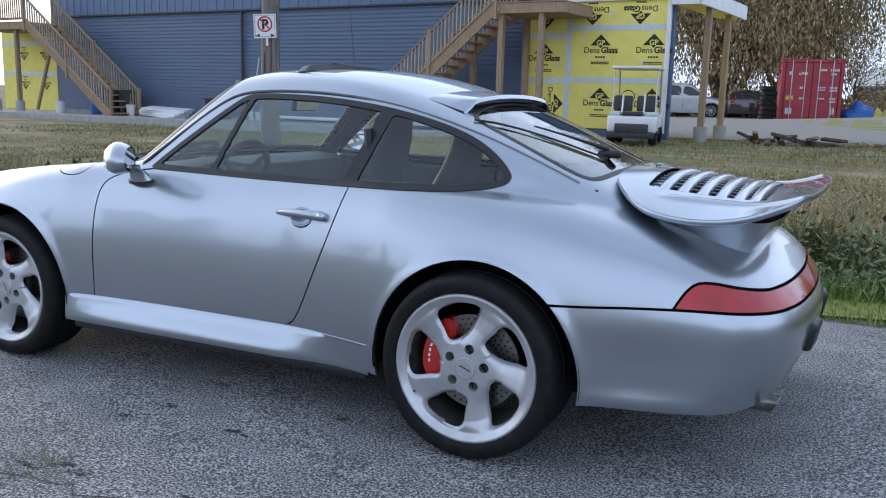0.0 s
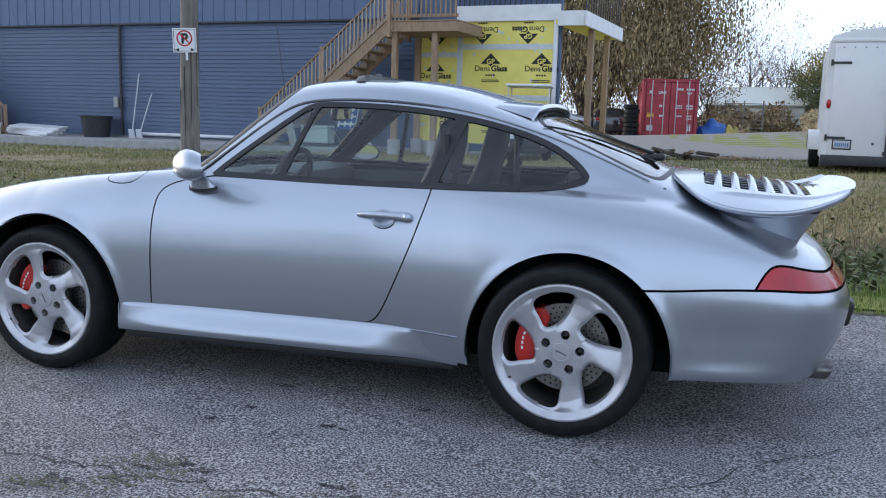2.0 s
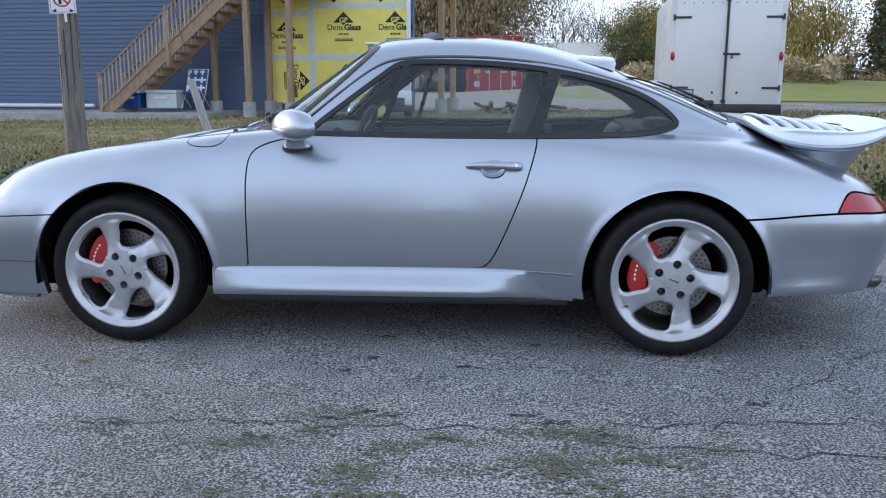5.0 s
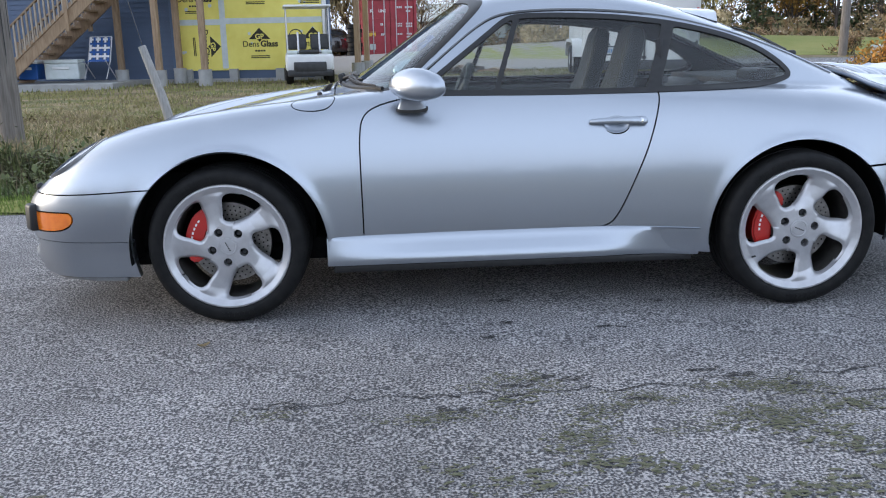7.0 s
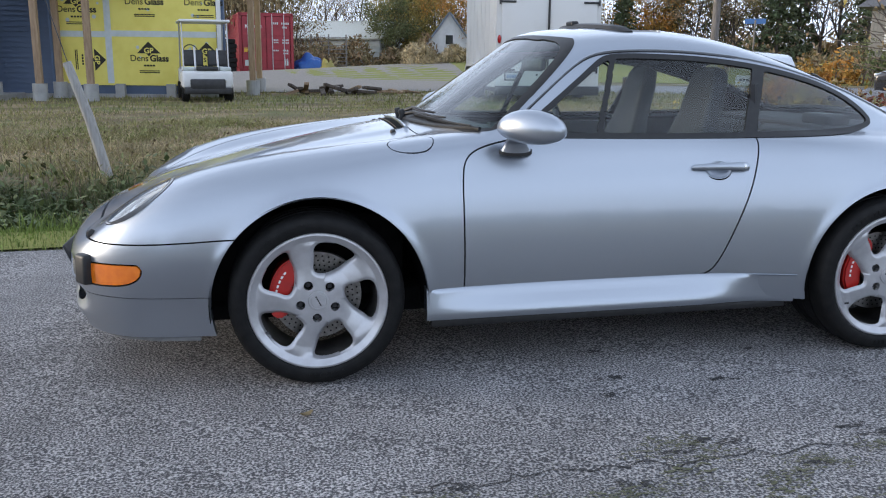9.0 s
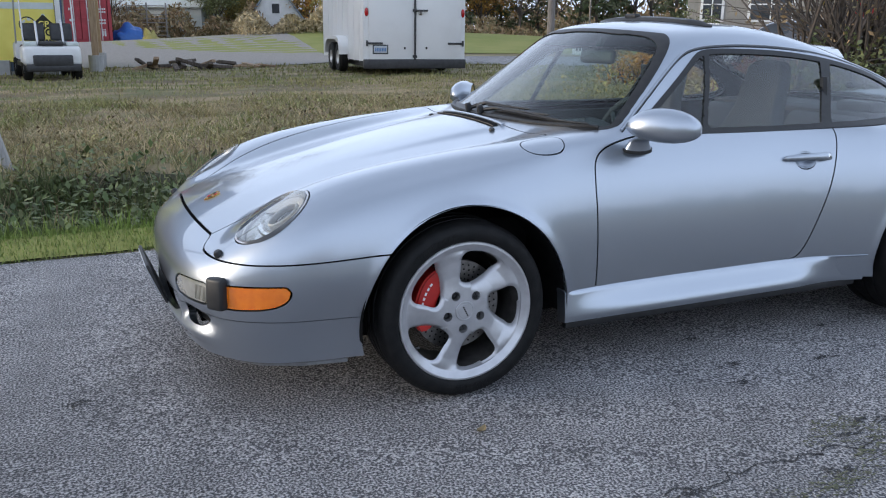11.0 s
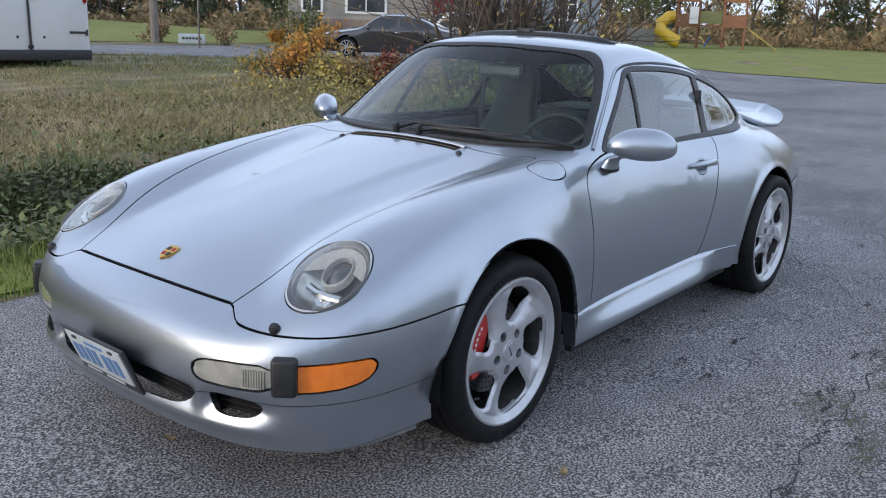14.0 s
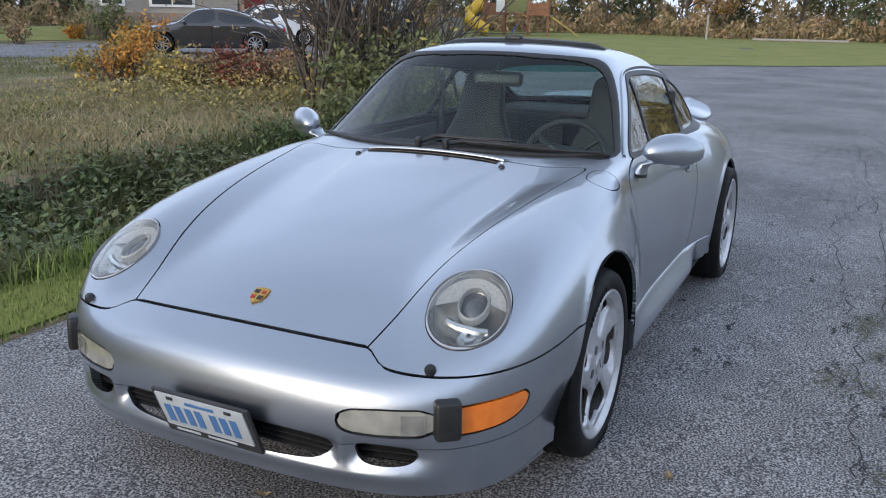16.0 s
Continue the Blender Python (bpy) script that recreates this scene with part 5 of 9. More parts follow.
# ---- door mirrors and handles ----
for sgn in (-1, 1):
    bm = bmesh.new()
    rings = []
    # teardrop head, its glass towards the rear (+x)
    for t in np.linspace(0, 1, 15):
        x = -0.452 + 0.135 * t
        s = math.sqrt(max(0.0, 1 - (1 - min(t / 0.6, 1)) ** 2)) * (1 - 0.24 * max(0.0, (t - 0.5) / 0.5) ** 2)
        ring = []
        for a in np.linspace(0, 2 * math.pi, 28, endpoint=False):
            cy, cz = math.cos(a), math.sin(a)
            ry = 0.106 * s * (abs(cy) ** 0.95)
            rz = (0.074 if cz > 0 else 0.050) * s
            yy = 0.856 + math.copysign(ry, cy)
            zz = 0.910 + rz * cz - 0.10 * (yy - 0.856) * (0.8 if cz < 0 else 0.0)
            ring.append(bm.verts.new((x + 0.65 * (yy - 0.856), sgn * yy, zz)))
        rings.append(ring)
    for r0, r1 in zip(rings, rings[1:]):
        for k in range(28):
            bm.faces.new((r0[k], r0[(k + 1) % 28], r1[(k + 1) % 28], r1[k]))
    bmesh.ops.remove_doubles(bm, verts=bm.verts, dist=1e-4)
    bmesh.ops.recalc_face_normals(bm, faces=bm.faces)
    mir = thing("door_mirror", "silver teardrop door mirror", "")
    nest(mir, car, Matrix.Identity(4))
    part("mirror_housing", bm, "paint", mir, smooth=60)
    glass = bmesh.new()
    ring = [glass.verts.new((-0.319 + 0.65 * 0.073 * math.cos(a), sgn * (0.856 + 0.073 * math.cos(a)), 0.919 + 0.041 * math.sin(a))) for a in np.linspace(0, 2 * math.pi, 28, endpoint=False)]
    glass.faces.new(ring)
    part("mirror_glass", glass, "mirror", mir, "mirror glass", smooth=0)
    back = bmesh.new()
    ring = [back.verts.new((-0.323 + 0.65 * 0.078 * math.cos(a), sgn * (0.856 + 0.078 * math.cos(a)), 0.919 + 0.046 * math.sin(a))) for a in np.linspace(0, 2 * math.pi, 28, endpoint=False)]
    back.faces.new(ring)
    part("mirror_surround", back, "black_trim", mir, smooth=0)
    bm = bmesh.new()
    rings = []
    foot_at, foot_n = on_skin(-0.39, sgn * 0.735, 0.83)
    fy, fz = abs(foot_at.y), foot_at.z
    for z, cx, cy, rx, ry in ((fz - 0.012, -0.390, fy + 0.004, 0.060, 0.030), (fz + 0.004, -0.390, fy + 0.006, 0.057, 0.030), (fz + 0.020, -0.392, fy + 0.012, 0.046, 0.028), (fz + 0.036, -0.394, fy + 0.026, 0.040, 0.028), (0.872, -0.392, 0.795, 0.050, 0.042), (0.888, -0.388, 0.815, 0.056, 0.052)):
        rings.append([bm.verts.new((cx + rx * math.cos(a), sgn * (cy + ry * math.sin(a)), z)) for a in np.linspace(0, 2 * math.pi, 22, endpoint=False)])
    for r0, r1 in zip(rings, rings[1:]):
        for k in range(22):
            bm.faces.new((r0[k], r0[(k + 1) % 22], r1[(k + 1) % 22], r1[k]))
    bm.faces.new(rings[0])
    bmesh.ops.recalc_face_normals(bm, faces=bm.faces)
    part("mirror_foot", bm, "paint", mir, smooth=60)
    gas = bmesh.new()
    ring0 = [gas.verts.new((-0.390 + 0.064 * math.cos(a), sgn * (fy + 0.004 + 0.032 * math.sin(a)), fz + 0.002 - 0.010 * math.sin(a))) for a in np.linspace(0, 2 * math.pi, 22, endpoint=False)]
    ring1 = [gas.verts.new((v.co.x, v.co.y, v.co.z - 0.012)) for v in ring0]
    for k in range(22):
        gas.faces.new((ring0[k], ring0[(k + 1) % 22], ring1[(k + 1) % 22], ring1[k]))
    gas.faces.new(ring0)
    part("mirror_gasket", gas, "black_trim", mir)
    # handle
    at, n = on_skin(0.425, sgn * 0.75, 0.735)
    hm = facing(at, n)
    hd = thing("door_handle", "silver door handle with lock", "")
    nest(hd, car, Matrix.Identity(4))
    cup = bmesh.new()
    rings = []
    for r, d in ((1.0, -0.0015), (0.93, -0.001), (0.85, 0.004), (0.5, 0.012), (0.02, 0.014)):
        rings.append([cup.verts.new((0.052 * r * math.cos(a) - 0.005, d, 0.036 * r * math.sin(a) - 0.002)) for a in np.linspace(0, 2 * math.pi, 28, endpoint=False)])
    for r0, r1 in zip(rings, rings[1:]):
        for k in range(28):
            cup.faces.new((r0[k], r0[(k + 1) % 28], r1[(k + 1) % 28], r1[k]))
    bmesh.ops.recalc_face_normals(cup, faces=cup.faces)
    part("handle_cup", turned(cup, hm), "paint", hd)
    e = 1 if sgn < 0 else -1
    bar = bmesh.new()
    rings = []
    for s, h, d in ((-0.115, 0.004, -0.004), (-0.108, 0.010, -0.012), (-0.06, 0.013, -0.024), (0.0, 0.014, -0.028), (0.05, 0.015, -0.026), (0.09, 0.018, -0.020), (0.108, 0.016, -0.016), (0.116, 0.008, -0.008)):
        rings.append([bar.verts.new((e * s, d + 0.010 * math.sin(a), h * math.cos(a) + 0.006)) for a in np.linspace(0, 2 * math.pi, 16, endpoint=False)])
    for r0, r1 in zip(rings, rings[1:]):
        for k in range(16):
            bar.faces.new((r0[k], r0[(k + 1) % 16], r1[(k + 1) % 16], r1[k]))
    bar.faces.new(rings[0])
    bar.faces.new(rings[-1])
    bmesh.ops.recalc_face_normals(bar, faces=bar.faces)
    part("handle_grip", turned(bar, hm), "paint", hd, smooth=60)
    lock = lathe([(0.0005, -0.030), (0.008, -0.030), (0.010, -0.0285), (0.0105, -0.02)], 18)
    part("door_lock", turned(lock, hm @ Matrix.Translation((e * 0.088, 0, 0.006))), "chrome", hd)

# ---- cabin ----
part("cabin_floor", box((1.75, 1.24, 0.04), (0.25, 0, 0.30), 0.01), "carpet", car)
part("tunnel", box((1.0, 0.20, 0.22), (0.05, 0, 0.42), 0.05), "carpet", car)
bm = bmesh.new()
rows = []
for y in np.linspace(-0.62, 0.62, 15):
    hump = 0.035 * math.exp(-((y + 0.36) / 0.16) ** 2)
    back = 0.06 * (1 - (y / 0.7) ** 2)
    rows.append([bm.verts.new(q) for q in ((-0.62 + 0.10 * y * y, y, 0.80), (-0.60 + 0.10 * y * y, y, 0.868), (-0.45, y, 0.875 + 0.3 * hump), (-0.34, y, 0.868 + hump), (-0.30, y, 0.85 + hump), (-0.29, y, 0.76), (-0.34, y, 0.62), (-0.42, y, 0.45))])
for r0, r1 in zip(rows, rows[1:]):
    for k in range(7):
        bm.faces.new((r0[k], r0[k + 1], r1[k + 1], r1[k]))
bmesh.ops.recalc_face_normals(bm, faces=bm.faces)
part("dashboard", bm, "dash", car, "dark vinyl dashboard", smooth=50)
for sgn in (-1, 1):
    part("door_card", box((1.10, 0.03, 0.42), (0.03, sgn * 0.655, 0.62), 0.012), "dash", car)
    part("arm_rest", box((0.55, 0.06, 0.06), (0.12, sgn * 0.62, 0.62), 0.02), "leather", car)
# steering wheel with airbag hub
sw = thing("steering_wheel", "black four-spoke steering wheel", "")
nest(sw, car, pose(-0.20, -0.36, 0.80, 0, 22, 0))
ring = [(0.0, 0.185 * math.cos(a), 0.185 * math.sin(a)) for a in np.linspace(0, 2 * math.pi, 40)]
part("wheel_rim", tube(ring, 0.0145, sides=10, caps=False), "leather", sw)
part("wheel_hub", box((0.05, 0.16, 0.13), (-0.02, 0, -0.01), 0.025, seg=3), "dash", sw)
for a in (-25, 205, 40, 140):
    part("wheel_spoke", tube([(-0.01, 0.05 * math.cos(radians(a)), 0.05 * math.sin(radians(a))), (0, 0.18 * math.cos(radians(a)), 0.18 * math.sin(radians(a)))], 0.013, sides=6), "dash", sw)
part("steering_column", tube([(-0.04, 0, 0), (-0.22, 0, -0.01)], 0.035), "dash", sw)


def make_seat():
    s = thing("front_seat", "grey leather bucket seat with tall back", "seat")
    bm = bmesh.new()
    rows = []
    # back: stations up from the cushion; (height, lean back, half width, thickness)
    for h, x, w, d in ((0.0, 0.0, 0.225, 0.12), (0.10, 0.03, 0.235, 0.13), (0.22, 0.07, 0.225, 0.125), (0.32, 0.105, 0.185, 0.11), (0.40, 0.13, 0.145, 0.10), (0.47, 0.155, 0.122, 0.10), (0.56, 0.178, 0.115, 0.095), (0.63, 0.192, 0.103, 0.08), (0.655, 0.197, 0.075, 0.05), (0.663, 0.197, 0.03, 0.02)):
        ring = []
        for a in np.linspace(0, 2 * math.pi, 24, endpoint=False):
            ca, sa = math.cos(a), math.sin(a)
            ring.append(bm.verts.new((x + d * 0.5 * math.copysign(abs(ca) ** 0.6, ca) - 0.02 * (abs(sa) ** 3) * (1 if ca < 0 else 0), w * math.copysign(abs(sa) ** 0.7, sa), h)))
        rows.append(ring)
    for r0, r1 in zip(rows, rows[1:]):
        for k in range(24):
            bm.faces.new((r0[k], r0[(k + 1) % 24], r1[(k + 1) % 24], r1[k]))
    bm.faces.new(rows[0])
    bm.faces.new(rows[-1])
    bmesh.ops.recalc_face_normals(bm, faces=bm.faces)
    part("seat_back", bm, "leather", s, smooth=70)
    part("seat_cushion", box((0.52, 0.48, 0.15), (-0.24, 0, -0.02), 0.06, (0, 8, 0), seg=4), "leather", s, smooth=70)
    for sg in (-1, 1):
        part("seat_bolster", tube([(-0.46, sg * 0.22, 0.03), (-0.2, sg * 0.24, 0.05), (0.0, sg * 0.235, 0.06)], 0.045, taper=[0.035, 0.05, 0.045]), "leather", s)
        part("back_piping", tube([(0.0, sg * 0.21, 0.12), (0.03, sg * 0.205, 0.22), (0.06, sg * 0.17, 0.32), (0.09, sg * 0.13, 0.40), (0.115, sg * 0.11, 0.47), (0.14, sg * 0.102, 0.56), (0.16, sg * 0.085, 0.635)], 0.005, sides=6), "dash", s)
    return s


seat = make_seat()
nest(seat, car, pose(0.39, -0.36, 0.46))
copy_thing(seat, pose(0.41, 0.36, 0.46))
for sgn in (-1, 1):
    part("rear_seat_back", box((0.12, 0.50, 0.42), (0.98, sgn * 0.30, 0.66), 0.05, (0, 22, 0), seg=3), "leather", car, smooth=70)
    part("rear_seat_cushion", box((0.34, 0.46, 0.12), (0.80, sgn * 0.30, 0.46), 0.05, seg=3), "leather", car, smooth=70)
    belt = [(0.62, sgn * 0.63, 1.06), (0.63, sgn * 0.64, 0.85), (0.60, sgn * 0.62, 0.55)]
    part("seat_belt", tube(belt, 0.016, sides=6), "dash", car)
    part("belt_buckle", box((0.05, 0.02, 0.03), (0.63, sgn * 0.645, 0.90), 0.008), "dark", car)
part("parcel_shelf", box((0.42, 1.05, 0.03), (1.24, 0, 0.865), 0.01), "carpet", car)
part("rear_speaker", box((0.10, 0.22, 0.05), (1.12, -0.40, 0.90), 0.02, seg=3), "dash", car)
# rear view mirror
part("rear_view_mirror", box((0.03, 0.23, 0.065), (-0.10, 0.0, 1.135), 0.02, (0, 10, 6), seg=4), "dark", car, "black inside mirror")
part("mirror_pane", box((0.002, 0.205, 0.048), (-0.083, 0.0015, 1.132), 0.0, (0, 10, 6)), "mirror", car)
part("mirror_stalk", tube([(-0.105, 0.0, 1.16), (-0.075, 0.0, 1.212)], 0.014), "dark", car)


# ---- terrain ----
def ease(v, a, b):
    t = np.clip((np.asarray(v, float) - a) / (b - a), 0, 1)
    return t * t * (3 - 2 * t)


def terrain(x, y):
    """Height of the land: cambered road, verge, ditch, then a field that rises a little."""
    x, y = np.asarray(x, float), np.asarray(y, float)
    z = 0.0253 * np.clip(y, -9, -0.8) - 0.001 * np.clip(y + 0.8, 0, 3) + 0.0105 * np.clip(x, -12, 7) - 0.14 * ease(-x, 6, 18) * ease(y, 5, 12)
    z = z + 0.18 * ease(y, 4.5, 14.5)
    ditch = ease(y, 2.35, 3.2) * (1 - ease(y, 3.7, 5.2)) * (1 - ease(x, 5.0, 9.0))
    z = z - 0.42 * ditch
    z = z - 0.10 * ease(x, 8, 18) + 0.45 * ease(x, 24, 46)
    z = z + 0.9 * np.exp(-(((x - 15) / 15) ** 2 + ((y - 40) / 8) ** 2))
    lumps = 0.07 * np.sin(2.9 * x + 1.1 * np.sin(2.3 * y)) * np.sin(3.7 * y + 0.8 * np.sin(1.9 * x)) * ease(y, 2.7, 3.4) * (1 - ease(y, 4.8, 6.0))
    z = z + lumps * (1 - ease(x, 6, 9))
    rough = 0.025 * np.sin(1.7 * x + 0.6 * y) * np.sin(1.3 * y - 0.4 * x) * ease(y, 2.2, 4)
    return z + rough * (1 - ease(y, 14, 20))


def ground_z(x, y):
    return float(terrain(x, y))


def sheet(name, xs, ys, mat, lower=None, label=""):
    gx_, gy_ = np.meshgrid(xs, ys, indexing="ij")
    z = terrain(gx_, gy_)
    if lower is not None:
        z = z - lower(gx_.ravel(), gy_.ravel()).reshape(z.shape)
    v = np.stack([gx_, gy_, z], -1).reshape(-1, 3)
    n = len(ys)
    f = [(i * n + j, (i + 1) * n + j, (i + 1) * n + j + 1, i * n + j + 1) for i in range(len(xs) - 1) for j in range(n - 1)]
    return raw(name, v.tolist(), f, mat, None, label, smooth=60)


def drape(name, outline, mat, lift, step, label="", rounds=2):
    """A thin layer laid on the land inside an outline."""
    field = inside_of(outline, rounds)
    p = np.array(outline)
    xs = np.arange(p[:, 0].min() - step, p[:, 0].max() + 2 * step, step)
    ys = np.arange(p[:, 1].min() - step, p[:, 1].max() + 2 * step, step)
    g = np.stack(np.meshgrid(xs, ys, indexing="ij"), -1).reshape(-1, 2)
    n = len(ys)
    q = np.array([(i * n + j, (i + 1) * n + j, (i + 1) * n + j + 1, i * n + j + 1) for i in range(len(xs) - 1) for j in range(n - 1)])
    s = Skin(None, np.column_stack([g, np.zeros(len(g))]), np.concatenate([q[:, [0, 1, 2]], q[:, [0, 2, 3]]]))
    wob = lambda p: field(p[:, 0], p[:, 1]) + 0.035 * np.sin(3.1 * p[:, 0] + 1.7 * p[:, 1]) + 0.02 * np.sin(7.7 * p[:, 0] - 4.1 * p[:, 1])
    t, _ = s.cut(s.all, wob)
    ids, inv = np.unique(t, return_inverse=True)
    v = s.v[ids]
    v[:, 2] = terrain(v[:, 0], v[:, 1]) + lift
    ob = raw(name, v.tolist(), inv.reshape(-1, 3).tolist(), mat, None, label, smooth=60)
    return tagged(ob, kind="structure")


ROAD = [(-90, -5.6), (-90, 1.75), (-30, 1.75), (4, 1.75), (6, 2.15), (9, 4.0), (14, 6.9), (16, 9), (16.4, 12), (14.5, 16.5), (11, 19.2), (6, 20.6), (6, 25.5), (18, 27), (32, 27), (36, 24), (33, 18.5), (27.2, 13.8), (26.3, 9.5), (27.3, 4.6), (28.6, 2.0), (31, -2), (42, -8.2), (90, -22), (90, -27), (60, -18.5), (32, -11.5), (16, -6.4), (8, -5.6)]
road_field = inside_of(ROAD, 2)
span = lambda *parts: np.unique(np.round(np.concatenate([np.arange(a, b, s) for a, b, s in parts]), 3))
ground = sheet("ground", span((-260, -30, 10), (-30, 30, 0.6), (30, 261, 10)), span((-260, -12, 10), (-12, 1.6, 0.8), (1.6, 6.5, 0.14), (6.5, 36, 0.9), (36, 261, 10)), "soil", lambda x, y: 0.06 * (road_field(x, y) > 0.15))
tagged(ground, "patchy green and straw-coloured rough grass", "ground", kind="structure")
tagged(drape("road", ROAD, "asphalt", 0.0, 0.5, "worn grey asphalt with moss in its cracks"), category="road")
tagged(drape("lawn", [(25.9, 9.5), (26.9, 4.6), (28.2, 2.0), (30.6, -1.9), (42, -8.0), (60, -14), (120, -30), (120, 60), (40, 60), (37, 26), (32.6, 18.6), (26.8, 14.0)], "lawn", 0.02, 1.2, "green mown lawn"), category="lawn")
tagged(drape("lawn_mound", [(3, 27), (18, 28.5), (33, 28.5), (40, 40), (38, 62), (2, 62), (-2, 40)], "lawn", 0.02, 1.2, "green mown lawn beyond the side road"), category="lawn")
tagged(drape("gravel_yard", [(-6, 20.5), (-2, 21), (4, 20), (6, 24), (8, 40), (9, 70), (-18, 70), (-16, 24)], "gravel", 0.02, 0.9, "grey gravel yard"), category="yard")
tagged(drape("verge", [(-40, 1.7), (4.6, 1.75), (5.8, 2.2), (6, 2.6), (-40, 2.6)], "lawn", 0.012, 0.2, "short green verge grass"), category="verge")

tagged(drape("ditch_bed", [(-40, 2.60), (7.2, 2.60), (7.8, 3.0), (7.2, 4.5), (6, 4.9), (-40, 4.9)], "ditch_soil", 0.03, 0.2, "dark soil under the ditch weeds"), category="ditch")

rng = np.random.default_rng(7)


def blades(name, n, place, height, width, mat, label, lean=0.5, flat=0.0):
    """n grass blades in one mesh; place(n) gives x, y."""
    x, y = place(n)
    n = len(x)
    z = terrain(x, y)
    h = height * rng.uniform(0.45, 1.25, n)
    az, la = rng.uniform(0, 2 * np.pi, n), rng.uniform(0, 2 * np.pi, n)
    tilt = np.clip(np.abs(rng.normal(flat, lean, n)), 0, 1.45)
    w = width * rng.uniform(0.6, 1.3, n)
    bx, by = np.cos(az) * w, np.sin(az) * w
    mx, my = np.cos(la) * np.sin(tilt * 0.5), np.sin(la) * np.sin(tilt * 0.5)
    tx, ty = np.cos(la) * np.sin(tilt), np.sin(la) * np.sin(tilt)
    base = np.stack([x, y, z - 0.01], -1)
    side = np.stack([bx, by, 0 * bx], -1)
    mid = base + np.stack([mx, my, np.cos(tilt * 0.5)], -1) * (0.55 * h)[:, None]
    tip = mid + np.stack([tx, ty, np.cos(tilt)], -1) * (0.5 * h)[:, None]
    v = np.stack([base - side, base + side, mid + 0.7 * side, mid - 0.7 * side, tip], 1).reshape(-1, 3)
    me = bpy.data.meshes.new(name)
    k = np.arange(n) * 5
    quads = np.stack([k, k + 1, k + 2, k + 3], -1)
    tris = np.stack([k + 3, k + 2, k + 4], -1)
    me.from_pydata(v.tolist(), [], quads.tolist() + tris.tolist())
    me.materials.append(M[mat])
    return tagged(new(name, me), label, "grass", kind="stuff")


def clumped(x0, x1, y0, y1, spots, spread):
    def place(n):
        cx, cy = rng.uniform(x0, x1, spots), rng.uniform(y0, y1, spots)
        i = rng.integers(0, spots, n)
        x, y = cx[i] + rng.normal(0, spread, n), cy[i] + rng.normal(0, spread, n)
        ok = (y > 1.85) & (road_field(x, y) < -0.05)
        return x[ok], y[ok]
    return place


def even(x0, x1, y0, y1):
    def place(n):
        x, y = rng.uniform(x0, x1, n), rng.uniform(y0, y1, n)
        ok = road_field(x, y) < 0.03
        return x[ok], y[ok]
    return place


blades("verge_grass", 52000, even(-9, 9, 1.70, 2.6), 0.055, 0.004, "grass_green", "short green grass along the road edge", 0.6)
blades("verge_fringe", 9000, clumped(-12, 9, 2.35, 2.75, 150, 0.10), 0.16, 0.005, "grass_green", "longer green grass where the verge meets the ditch", 0.5, 0.5)
blades("ditch_grass", 84000, clumped(-14, 9, 2.6, 4.7, 520, 0.13), 0.27, 0.010, "weed", "long dark green grass hanging in the ditch", 0.5, 1.0)
blades("ditch_straw", 9000, clumped(-14, 9, 3.6, 5.8, 200, 0.22), 0.24, 0.004, "grass_dry", "dry straw among the ditch weeds", 0.5, 1.1)
blades("dead_stalks", 1500, clumped(-12, 9, 2.8, 5.2, 200, 0.18), 0.42, 0.004, "stalk", "brown dead stalks standing in the ditch", 0.3, 0.1)
blades("field_grass", 46000, clumped(-16, 15, 4.4, 13.5, 330, 0.36), 0.05, 0.006, "grass_dry", "cut dry grass lying on the field", 0.5, 1.1)
blades("field_green", 46000, clumped(-18, 15, 5.0, 15, 330, 0.34), 0.055, 0.007, "field_leaf", "green tufts in the rough field", 0.6, 0.4)
blades("far_grass", 20000, even(-20, 18, 12.5, 21), 0.09, 0.012, "field_leaf", "rough grass before the yard", 0.6, 0.3)
blades("matted_grass", 42000, clumped(-12, 10, 4.9, 10.5, 300, 0.30), 0.15, 0.005, "field_leaf", "long matted green grass lying in the field", 0.3, 1.15)
blades("hay", 38000, clumped(-8, 9.5, 5.2, 10.0, 90, 0.50), 0.20, 0.004, "grass_dry", "pale hay left in rows", 0.12, 1.42)


def weed_leaves(name, n, place, size, height, mat, label):
    """Broad leaves at random heights over a patch."""
    x, y = place(n)
    n = len(x)
    z = terrain(x, y) + height * rng.uniform(0.05, 1, n) ** 1.3
    a, b, c = rng.uniform(0, 2 * np.pi, n), rng.normal(0.2, 0.5, n), size * rng.uniform(0.5, 1.3, n)
    d = np.stack([np.cos(a) * np.cos(b), np.sin(a) * np.cos(b), np.sin(b)], -1)
    s = np.stack([-np.sin(a), np.cos(a), 0 * a], -1)
    p = np.stack([x, y, z], -1)
    v = np.stack([p, p + d * (0.5 * c)[:, None] + s * (0.28 * c)[:, None], p + d * c[:, None], p + d * (0.5 * c)[:, None] - s * (0.28 * c)[:, None]], 1).reshape(-1, 3)
    k = np.arange(n) * 4
    me = bpy.data.meshes.new(name)
    me.from_pydata(v.tolist(), [], np.stack([k, k + 1, k + 2, k + 3], -1).tolist())
    me.materials.append(M[mat])
    return tagged(new(name, me), label, "weeds", kind="stuff")


